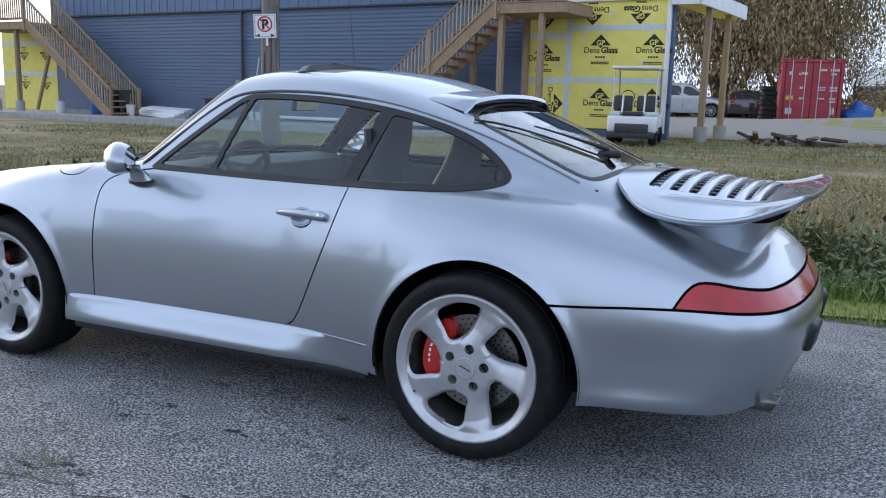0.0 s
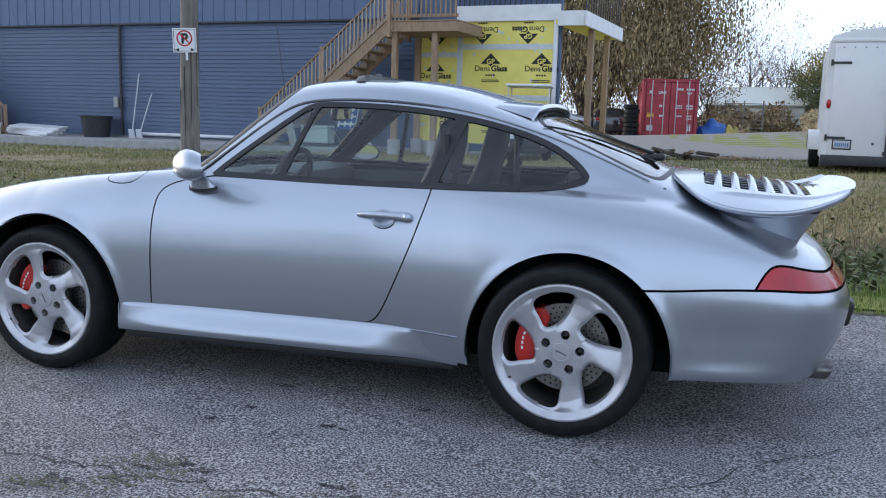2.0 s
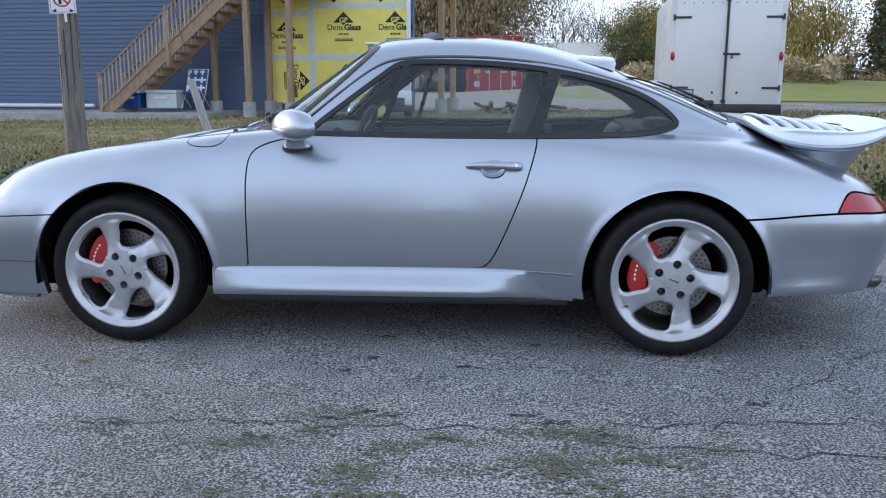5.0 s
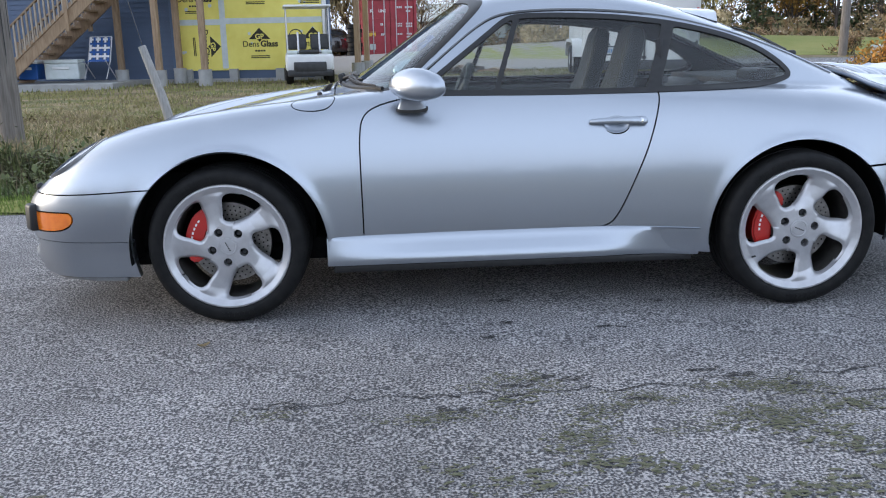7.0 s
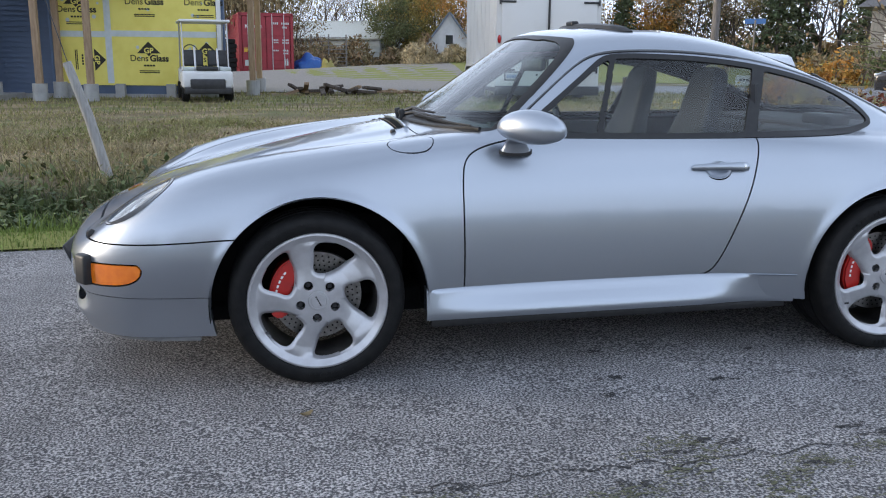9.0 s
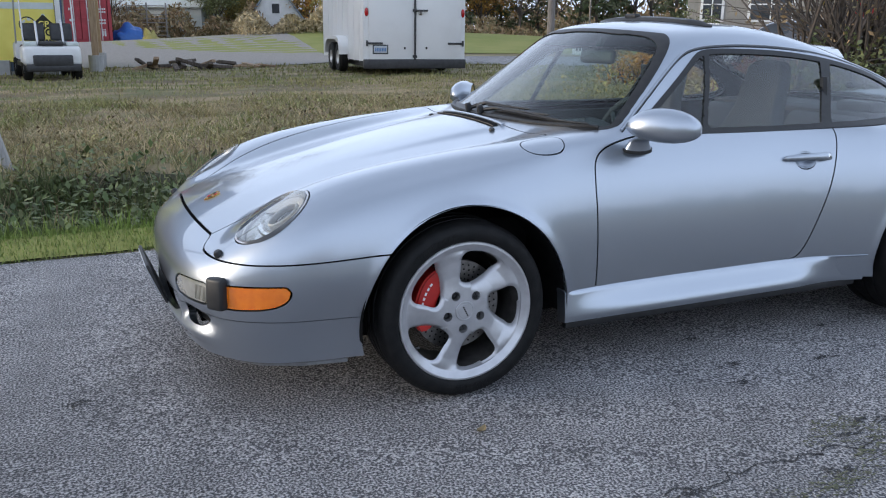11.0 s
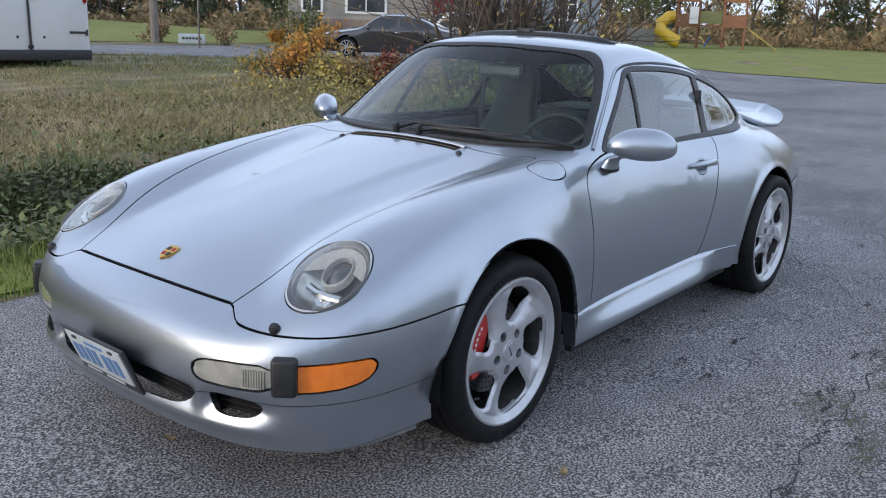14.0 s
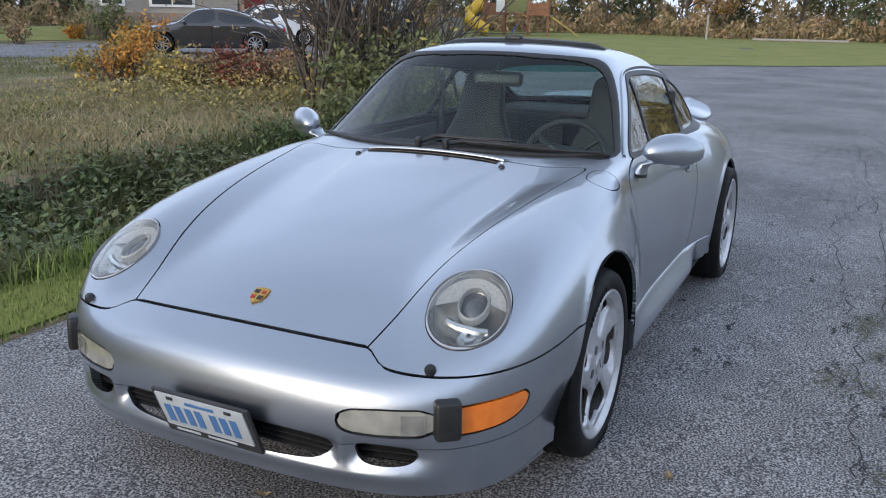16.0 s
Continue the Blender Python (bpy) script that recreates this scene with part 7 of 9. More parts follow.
cooler(-5.30, "bluebin", 0.48, "dark blue cooler with white lid")
cooler(-4.45, "tape", 0.85, "pale blue cooler with lid")
ch = thing("folding_chair", "blue and white webbed folding chair", "chair")
for dx in (-0.27, 0.27):
    b_part("chair_tube", tube([(-3.55 + dx, -1.55, 0.29), (-3.55 + dx, -1.25, 0.70), (-3.55 + dx, -1.02, 1.28)], 0.014), "alloy", ch)
    b_part("chair_leg", tube([(-3.55 + dx, -1.0, 0.29), (-3.55 + dx, -1.5, 0.72)], 0.014), "alloy", ch)
b_part("chair_top", tube([(-3.82, -1.02, 1.28), (-3.28, -1.02, 1.28)], 0.014), "alloy", ch)
for k in range(6):
    b_part("webbing", box((0.05, 0.006, 0.62), (-3.78 + 0.09 * k, -1.16, 0.98), 0, (-20, 0, 0)), "bluebin" if k % 2 else "white", ch)
for k in range(6):
    b_part("webbing", box((0.5, 0.007, 0.05), (-3.55, -1.27 + 0.04 * k, 0.72 + 0.10 * k), 0, (-20, 0, 0)), "white" if k % 2 else "bluebin", ch)
b_part("seat_webbing", box((0.5, 0.4, 0.01), (-3.55, -1.40, 0.70)), "bluebin", ch)

# ---- sign pole and leaning post ----
pz = ground_z(-5.0, 6.15)
pole = thing("timber_pole", "weathered grey timber pole in the grass", "pole")
part("pole_shaft", tube([(-5.0, 6.15, pz - 0.5), (-5.0, 6.15, 1.0), (-4.99, 6.15, 2.2), (-4.97, 6.15, 5.5)], 0.1, sides=16, taper=[0.135, 0.125, 0.112, 0.10]), "oldwood", pole)
for k in range(5):
    a = 0.7 * k - 2.2
    part("check_crack", box((0.006, 0.01, 1.1), (-5.0 + 0.122 * math.cos(a), 6.15 + 0.122 * math.sin(a), 0.8 + 0.3 * k), 0, (0, 0, 57.3 * a)), "tar", pole)
SM = Matrix.Translation((-4.965, 6.005, 1.98)) @ Matrix.Rotation(radians(18), 4, "Z") @ Matrix.Rotation(radians(-2), 4, "Y")
sign = thing("road_sign", "white no-parking sign with red ring on the pole", "sign")
part("sign_plate", turned(slab([tuple(q) for q in rounded([(-0.152, -0.152), (-0.10, -0.152), (0.10, -0.152), (0.152, -0.152), (0.152, 0.152), (-0.152, 0.152)], 0)], 0, 0.004), SM @ pose(0, 0, 0, 90, 0, 0)), "signwhite", sign, "white sign plate", smooth=0)
part("sign_border", turned(tube([(-0.135, 0, -0.135), (0.135, 0, -0.135), (0.135, 0, 0.135), (-0.135, 0, 0.135), (-0.135, 0, -0.135)], 0.003, sides=4), SM @ Matrix.Translation((0, -0.005, 0))), "print", sign)
part("red_ring", turned(lathe([(0.083, -0.006), (0.102, -0.006), (0.102, -0.0045), (0.083, -0.0045)], 40, closed=True), SM @ Matrix.Translation((0, 0, 0.025))), "signred", sign, "red ring")
part("red_slash", turned(box((0.018, 0.002, 0.18), (0, -0.0085, 0.025), 0, (0, -45, 0)), SM), "signred", sign)
lettering("P", 0.17, SM @ Matrix.Translation((0, -0.0055, -0.035)), "print", sign, bold=0.008)
for sgn in (-1, 1):
    part("sign_arrow", turned(slab([(0, 0.022), (sgn * 0.05, 0), (0, -0.022)], 0, 0.0015), SM @ Matrix.Translation((sgn * 0.075, -0.0045, -0.118)) @ pose(0, 0, 0, 90, 0, 0)), "print", sign, smooth=0)
part("sign_strap", turned(box((0.03, 0.004, 0.10), (0.02, -0.002, -0.20)), SM), "signwhite", sign, smooth=0)
lz = ground_z(-2.9, 5.4)
lean = thing("leaning_post", "grey weathered post leaning over the ditch", "post")
part("post_shaft", tube([(-2.82, 5.35, lz - 0.25), (-3.02, 5.38, 0.50), (-3.20, 5.42, 1.05)], 0.05, sides=12, taper=[0.055, 0.050, 0.042]), "greypost", lean)
part("guy_wire", tube([(-3.18, 5.42, 1.0), (-3.6, 5.9, 2.2)], 0.005, sides=5), "dark", lean)

# ---- golf cart ----
GC = Matrix.Translation((-2.60, 16.6, ground_z(-2.6, 16.6))) @ Matrix.Rotation(radians(8), 4, "Z") @ Matrix.Scale(0.92, 4)
cart = thing("golf_cart", "white golf cart with dark seats and canopy, seen from behind", "cart")
gp = lambda name, bm, mat, label="", smooth=40: part(name, turned(bm, GC), mat, cart, label, smooth)
gp("rear_body", box((1.18, 0.62, 0.42), (0, -0.55, 0.52), 0.08, seg=3), "white", "white rear cowl")
gp("bag_well", box((0.80, 0.2, 0.24), (0, -0.83, 0.42), 0.03), "dark")
gp("bumper", box((1.10, 0.10, 0.16), (0, -0.87, 0.27), 0.03), "dark")
gp("bag_tray", box((0.5, 0.25, 0.10), (0, -0.72, 0.78), 0.03), "dark")
for sx in (-0.42, 0.42):
    gp("tail_pad", box((0.26, 0.25, 0.10), (sx, -0.70, 0.77), 0.03), "tape")
gp("front_cowl", box((1.12, 0.5, 0.5), (0, 1.15, 0.55), 0.10, seg=3), "white")
gp("floor_pan", box((1.1, 2.0, 0.10), (0, 0.2, 0.32), 0.02), "dark")
gp("seat_base", box((1.08, 0.48, 0.26), (0, -0.10, 0.62), 0.05), "dark")
for sx in (-0.28, 0.28):
    gp("seat_back", box((0.46, 0.12, 0.38), (sx, -0.32, 1.02), 0.05, (-8, 0, 0), seg=3), "dark", "dark padded seat back")
for sx in (-0.26, 0.26):
    gp("bag_upright", tube([(sx, -0.70, 0.75), (sx, -0.55, 1.25)], 0.025), "alloy")
for sx in (-0.52, 0.52):
    gp("canopy_strut", tube([(sx, -0.52, 0.70), (sx, -0.42, 1.86)], 0.018), "alloy")
    gp("front_strut", tube([(sx, 0.95, 0.75), (sx, 0.62, 1.86)], 0.018), "alloy")
gp("canopy", box((1.16, 1.55, 0.06), (0, 0.15, 1.88), 0.025, seg=3), "white", "pale canopy roof")
gp("cart_steering", tube([(-0.28 + 0.17 * math.cos(a), 0.55 + 0.06 * math.sin(a), 1.17 + 0.17 * math.sin(a)) for a in np.linspace(0, 2 * math.pi, 24)], 0.014, sides=6, caps=False), "dark")
for sx in (-0.5, 0.5):
    for sy in (-0.55, 1.05):
        tyre_g = lathe([(0.10, -0.08), (0.20, -0.09), (0.225, -0.06), (0.225, 0.06), (0.20, 0.09), (0.10, 0.08)], 24)
        gp("cart_tyre", turned(tyre_g, Matrix.Translation((sx, sy, 0.225)) @ Matrix.Rotation(radians(90), 4, "Z")), "tyre")
        hub_g = lathe([(0.01, -0.07), (0.10, -0.07), (0.11, -0.05)], 20)
        gp("cart_hub", turned(hub_g, Matrix.Translation((sx, sy, 0.225)) @ Matrix.Rotation(radians(90 if sx > 0 else -90), 4, "Z")), "alloy")

# ---- cargo trailer ----
tz = 0.30
TR = Matrix.Translation((4.85, 14.73, 0.0)) @ Matrix.Rotation(radians(-5), 4, "Z")
trailer = thing("cargo_trailer", "white enclosed cargo trailer with double rear doors, parked on grass", "trailer")
tp = lambda name, bm, mat, label="", smooth=40, parent=None: part(name, turned(bm, TR), mat, parent or trailer, label, smooth)
bm = bmesh.new()
ring = []
for a in (0.0, 4.6):
    prof = [(-1.17, 0.52), (-1.17, 2.74), (-1.12, 2.87), (-0.9, 2.94), (-0.45, 3.01), (0, 3.04), (0.45, 3.01), (0.9, 2.94), (1.12, 2.87), (1.17, 2.74), (1.17, 0.52)]
    ring.append([bm.verts.new((x, a, z)) for x, z in prof])
for k in range(len(ring[0])):
    bm.faces.new((ring[0][k], ring[0][(k + 1) % 11], ring[1][(k + 1) % 11], ring[1][k]))
bm.faces.new(ring[0])
bm.faces.new(ring[1])
bmesh.ops.recalc_face_normals(bm, faces=bm.faces)
bmesh.ops.bevel(bm, geom=[e for e in bm.edges if abs(e.verts[0].co.y - e.verts[1].co.y) < 0.01], offset=0.03, segments=2, affect="EDGES")
tp("trailer_box", bm, "cream", "white trailer box", 30)
for i in range(8):
    tp("side_seam", box((0.012, 0.02, 2.2), (-1.172, 0.35 + 0.58 * i, 1.6)), "white")
for sx in (-1, 1):
    d = tp("rear_door", box((1.04, 0.03, 2.16), (sx * 0.535, -0.018, 1.64), 0.008), "cream", "white rear door")
    for z in (0.90, 2.35):
        tp("strap_hinge", box((0.36, 0.02, 0.045), (sx * 0.93, -0.042, z), 0.006), "dark", "black strap hinge")
        tp("hinge_pin", tube([(sx * 1.10, -0.045, z - 0.06), (sx * 1.10, -0.045, z + 0.06)], 0.022), "dark")
    lamp_t = lathe([(0.0005, -0.03), (0.028, -0.028), (0.04, -0.012), (0.042, 0.0)], 20)
    tp("tail_lamp", turned(lamp_t, Matrix.Translation((sx * 1.10, -0.02, 1.555)) @ Matrix.Diagonal((1, 1, 2.2, 1))), "redlens", "red tail lamp")
    for z in (0.80,):
        tp("door_stay", box((0.04, 0.03, 0.05), (sx * 0.25, -0.04, z), 0.01), "dark")
    for k in range(5):
        tp("door_rivet", turned(lathe([(0.0005, -0.006), (0.012, -0.004), (0.014, 0)], 10), Matrix.Translation((sx * (0.15 + 0.19 * k), -0.034, 2.64))), "dark")
tp("lock_bar", tube([(-0.02, -0.05, 0.56), (-0.02, -0.05, 2.86)], 0.018), "dark", "black lock rod")
tp("lock_handle", box((0.34, 0.025, 0.04), (0.10, -0.06, 1.60), 0.008), "dark")
tp("padlock", box((0.05, 0.04, 0.08), (0.10, -0.08, 1.54), 0.012), "steel")
for z in (0.62, 1.60, 2.70):
    tp("rod_bracket", box((0.10, 0.03, 0.06), (-0.02, -0.045, z), 0.008), "dark")
tp("door_gap", box((0.012, 0.035, 2.16), (0.0, -0.018, 1.64)), "dark")
tp("rear_sill", box((2.34, 0.12, 0.20), (0, 0.0, 0.46), 0.015), "dark", "black rear sill beam")
tp("header_rail", box((2.2, 0.03, 0.07), (0, -0.018, 2.78), 0.01), "white")
tp("marker_lamps", box((0.34, 0.03, 0.04), (0, -0.02, 2.93), 0.01), "redlens")
plate_t = tp("trailer_plate", box((0.30, 0.01, 0.15), (-0.80, -0.045, 0.77), 0.004), "plate_white")
tp("plate_holder", box((0.35, 0.012, 0.20), (-0.80, -0.035, 0.77), 0.008), "dark")
bars = bmesh.new()
for i in range(7):
    box((0.022, 0.004, 0.07), (-0.91 + 0.037 * i, -0.051, 0.765), 0, None, bars)
tp("plate_bars", bars, "plate_blue", smooth=0)
for k, y in enumerate((1.95, 2.75)):
    for sx in (-1, 1):
        ty = lathe([(0.16, -0.1), (0.30, -0.105), (0.335, -0.07), (0.335, 0.07), (0.30, 0.105), (0.16, 0.1)], 28)
        tp("trailer_tyre", turned(ty, Matrix.Translation((sx * 1.24, y, 0.545)) @ Matrix.Rotation(radians(90), 4, "Z")), "tyre")
        hb = lathe([(0.01, -0.06), (0.08, -0.06), (0.12, -0.09), (0.165, -0.095)], 24)
        tp("trailer_rim", turned(hb, Matrix.Translation((sx * 1.24, y, 0.545)) @ Matrix.Rotation(radians(90 if sx > 0 else -90), 4, "Z")), "alloy")
for sx in (-1, 1):
    bm = bmesh.new()
    rows = []
    for x in (1.17, 1.40):
        rows.append([bm.verts.new((sx * x, 2.35 + 0.86 * math.copysign(abs(math.cos(a)) ** 0.5, math.cos(a)), 0.62 + 0.42 * abs(math.sin(a)) ** 0.5)) for a in np.linspace(0, math.pi, 22)])
    rows.append([bm.verts.new((sx * 1.40, 2.35 + 0.80 * math.copysign(abs(math.cos(a)) ** 0.5, math.cos(a)), 0.60 + 0.36 * abs(math.sin(a)) ** 0.5)) for a in np.linspace(0, math.pi, 22)])
    for r0, r1 in zip(rows, rows[1:]):
        for k in range(21):
            bm.faces.new((r0[k], r0[k + 1], r1[k + 1], r1[k]))
    bmesh.ops.recalc_face_normals(bm, faces=bm.faces)
    tp("trailer_mudguard", bm, "cream", "white tandem mudguard")
tp("chassis", box((2.0, 4.6, 0.14), (0, 2.3, 0.45), 0.01), "dark")

# ---- shipping container and the yard's junk ----
CN = Matrix.Translation((-1.07, 53.9, ground_z(-1.07, 53.9) - 0.03)) @ Matrix.Rotation(radians(7), 4, "Z") @ Matrix.Scale(1.42, 4)
cont = thing("shipping_container", "red shipping container with lock rods and white markings on gravel", "container")
cp = lambda name, bm, mat, label="", smooth=0: part(name, turned(bm, CN), mat, cont, label, smooth)
cp("container_shell", box((2.40, 6.0, 2.55), (0, 3.05, 1.30)), "container")
for i in range(22):
    for sx in (-1, 1):
        cp("corrugation", box((0.04, 0.13, 2.3), (sx * 1.205, 0.3 + 0.27 * i, 1.30), 0.01), "container")
for x in (-1.16, 1.16):
    cp("corner_post", box((0.13, 0.14, 2.59), (x, 0.02, 1.295), 0.01), "container")
for z in (0.08, 2.53):
    cp("end_rail", box((2.44, 0.14, 0.14), (0, 0.02, z), 0.01), "container")
for sx in (-1, 1):
    cp("container_door", box((1.04, 0.05, 2.28), (sx * 0.535, -0.01, 1.30), 0.008), "container", "red container door")
    for z in (0.55, 1.05, 1.65):
        cp("door_rib", box((1.0, 0.03, 0.03), (sx * 0.535, -0.04, z), 0.006), "container")
    for k in (0.27, 0.80):
        cp("lock_rod", tube([(sx * k, -0.07, 0.06), (sx * k, -0.07, 2.54)], 0.022, sides=8), "alloy", "grey lock rod", 40)
        for z in (0.12, 0.9, 1.6, 2.48):
            cp("rod_keeper", box((0.10, 0.05, 0.07), (sx * k, -0.06, z), 0.008), "container")
lettering("K", 0.22, CN @ Matrix.Translation((-0.86, -0.045, 1.93)), "white", cont, bold=0.004)
lettering("LINE", 0.17, CN @ Matrix.Translation((-0.36, -0.045, 1.94)), "white", cont, bold=0.004)
for x, z, w, h in ((0.43, 2.15, 0.26, 0.09), (0.86, 2.15, 0.36, 0.09), (0.83, 1.98, 0.22, 0.08), (0.40, 1.42, 0.30, 0.06), (0.40, 1.32, 0.30, 0.05), (0.86, 1.42, 0.30, 0.08), (0.86, 1.30, 0.30, 0.07), (0.40, 0.96, 0.30, 0.06), (0.86, 0.96, 0.26, 0.08), (0.86, 0.84, 0.26, 0.07), (-0.40, 1.40, 0.14, 0.10), (-0.36, 0.95, 0.20, 0.10), (0.88, 0.45, 0.20, 0.30)):
    n = max(1, int(w / 0.07))
    for k in range(n):
        cp("marking_bar", box((w / n * 0.72, 0.004, h), (x - w / 2 + w * (k + 0.5) / n, -0.037, z)), "tape")
cp("warning_label", box((0.30, 0.004, 0.20), (-0.84, -0.037, 0.98)), "yellow_plastic")
cp("data_label", box((0.26, 0.004, 0.28), (-0.84, -0.037, 0.42)), "tape")

for k in range(7):
    t = thing("loose_tyre", "old black tyre in a stack by the container", "tyre", group="stacked tyres")
    ty = lathe([(0.20, -0.09), (0.31, -0.1), (0.34, -0.07), (0.34, 0.07), (0.31, 0.1), (0.20, 0.09)], 24, axis="z", closed=True)
    part("tyre_ring", turned(ty, Matrix.Translation((-3.45 + 0.04 * (k % 3), 53.2 + 0.04 * (k % 2), ground_z(-3.45, 53.2) + 0.14 + 0.29 * k)) @ Matrix.Scale(1.42, 4)), "tyre", t)
tarp = thing("tarp_heap", "heap under bright blue tarpaulin beside the container", "tarp")
bm = bmesh.new()
bmesh.ops.create_icosphere(bm, subdivisions=4, radius=1)
for v in bm.verts:
    q = noise.noise(v.co * 2.3) * 0.25
    v.co = Vector((v.co.x * (0.75 + q), v.co.y * 0.6, max(-0.05, v.co.z) * (0.75 + q)))
    v.co.z *= 1.0 - 0.35 * max(0, v.co.x)
part("tarpaulin", turned(bm, Matrix.Translation((1.75, 54.9, ground_z(1.75, 54.9))) @ Matrix.Scale(1.42, 4)), "bluebin", tarp, smooth=70)
bm = bmesh.new()
bmesh.ops.create_icosphere(bm, subdivisions=3, radius=1)
for v in bm.verts:
    v.co = Vector((v.co.x * 0.5, v.co.y * 0.35, max(-0.05, v.co.z) * 0.45 * (1 + noise.noise(v.co * 2))))
part("yellow_sack", turned(bm, Matrix.Translation((2.75, 54.6, ground_z(2.75, 54.6))) @ Matrix.Scale(1.42, 4)), "leaf_yellow", tarp, smooth=70)
# steel rack and debris
rack = thing("steel_rack", "rusty steel rack behind the yard", "rack")
for x in (2.5, 3.9, 5.3):
    part("rack_post", box((0.10, 0.10, 3.0), (x, 67.5, 1.4)), "steel", rack, smooth=0)
for k in range(8):
    part("rack_bar", box((3.1, 0.06, 0.06), (3.9, 67.5, 0.5 + 0.31 * k)), "steel", rack, smooth=0)
for i in range(22):
    w = thing("scrap_timber", "dark scrap timber lying in the grass", "timber", group="scrap timber")
    x, y = rng.normal(0.55, 0.55), rng.normal(19.3, 0.35)
    part("plank", box((rng.uniform(0.3, 0.9), 0.12, 0.07), (x, y, ground_z(x, y) + 0.05 + 0.05 * (i % 4)), 0.006, (rng.uniform(-15, 15), rng.uniform(-20, 20), rng.uniform(0, 180))), "bark" if i % 5 else "wood", w, smooth=0)
for i in range(9):
    w = thing("plank_offcut", "pale new plank offcut on the ground", "timber", group="plank offcuts")
    x, y = rng.uniform(1.2, 3.0), rng.uniform(19.2, 20.2)
    part("plank", box((rng.uniform(0.4, 1.0), 0.14, 0.04), (x, y, ground_z(x, y) + 0.05), 0.004, (rng.uniform(-8, 8), rng.uniform(-8, 8), rng.uniform(0, 180))), "wood", w, smooth=0)


# ---- plain cars for the distance ----
def plain_car(name, label, m, mat, length, height, width, roof_keys, belt, wheel_r, axles, glass, hatch=False):
    """A parked car; its front towards +x of m."""
    c = thing(name, label, "car")
    top = spline(*roof_keys, soft=0.08)
    L = length / 2

    def f(p):
        x, y, z = p[..., 0], p[..., 1], p[..., 2]
        a = np.sqrt(y * y + 1e-5)
        up = np.maximum(z - belt, 0)
        side = a - (width / 2 - 0.42 * up - 0.25 * np.maximum(0.55 - z, 0) ** 2)
        ends = np.abs(x) - (L - 0.16 * a * a - 0.25 * np.abs(z - 0.55) ** 2)
        roof = z - (top(x) - 0.12 * a * a)
        return smax(smax(roof, side, 0.06), ends, 0.08)
    sk = Skin(f, *nets(f, (-L - 0.1, -width / 2 - 0.1, 0.20), (L + 0.1, width / 2 + 0.1, height + 0.1), 0.055))
    t = sk.all
    for ax in axles:
        _, t = sk.cut(t, lambda p: np.minimum(wheel_r + 0.06 - np.hypot(p[:, 0] - ax, p[:, 2] - wheel_r), np.abs(p[:, 1]) - 0.5))
    panes_t = []
    for g in glass:
        fld = inside_of(g, 1)
        gl, t = sk.cut(t, lambda p: np.minimum(fld(p[:, 0], p[:, 2]), np.abs(p[:, 1]) - 0.52))
        panes_t.append(gl)
    front, t = sk.cut(t, lambda p: np.minimum(np.minimum(0.55 - np.abs(p[:, 1]), p[:, 2] - belt - 0.04), top(p[:, 0]) * 0 + (height - 0.10) - p[:, 2]))
    sk.mesh("car_body", t, mat, c, rim=0.02)
    for gl in panes_t + [front]:
        if not len(gl):
            continue
        axis = 0 if gl is front else 1
        for one in sk.cut(gl, lambda p: p[:, axis]):
            if len(one):
                sk.mesh("car_window", one, "windowdark", c, lift=-0.004, rim=0)
    for ax in axles:
        for sg in (-1, 1):
            wm = Matrix.Translation((ax, sg * (width / 2 - 0.02), wheel_r)) @ Matrix.Rotation(0 if sg < 0 else math.pi, 4, "Z")
            part("car_tyre", turned(lathe([(wheel_r * 0.7, 0.0), (wheel_r * 0.95, -0.005), (wheel_r, 0.03), (wheel_r, 0.18), (wheel_r * 0.7, 0.2)], 32), wm), "tyre", c)
            rim_b = lathe([(wheel_r * 0.70, 0.01), (wheel_r * 0.66, 0.004), (wheel_r * 0.62, 0.02)], 32)
            for k in range(10):
                a = math.pi * 2 * k / 10
                box((wheel_r * 0.62, 0.02, 0.028), (wheel_r * 0.31 * math.cos(a), 0.015, wheel_r * 0.31 * math.sin(a)), 0, (0, -math.degrees(a), 0), rim_b)
            part("car_rim", turned(rim_b, wm), "alloy", c, smooth=0)
            part("car_wheel_well", turned(lathe([(0.01, 0.06), (wheel_r * 0.68, 0.06)], 24), wm), "black_liner", c)
    for sg in (-1, 1):
        part("headlamp", box((0.10, 0.34, 0.12), (L - 0.14, sg * (width / 2 - 0.30), 0.66), 0.03), "reflector", c)
        part("rear_lamp", box((0.08, 0.36, 0.13), (-L + 0.12, sg * (width / 2 - 0.28), 0.80), 0.03), "redlens", c)
        part("door_seam", box((0.012, 0.01, 0.52), (-0.1, sg * (width / 2 + 0.001), 0.60)), "black_liner", c, smooth=0)
        part("side_mirror", box((0.10, 0.16, 0.11), (0.72, sg * (width / 2 + 0.03), belt + 0.06), 0.03), mat, c)
        for hx in (-0.25, -1.05):
            part("handle", box((0.18, 0.02, 0.025), (hx, sg * (width / 2 + 0.004), belt - 0.07), 0.006), "chrome", c)
    part("floor_pan", box((length * 0.82, width * 0.8, 0.2), (0, 0, 0.30)), "black_liner", c, smooth=0)
    c.matrix_world = m
    return c


def car_pose(x, y, deg, z=None):
    return pose(x, y, ground_z(x, y) if z is None else z, 0, 0, deg)


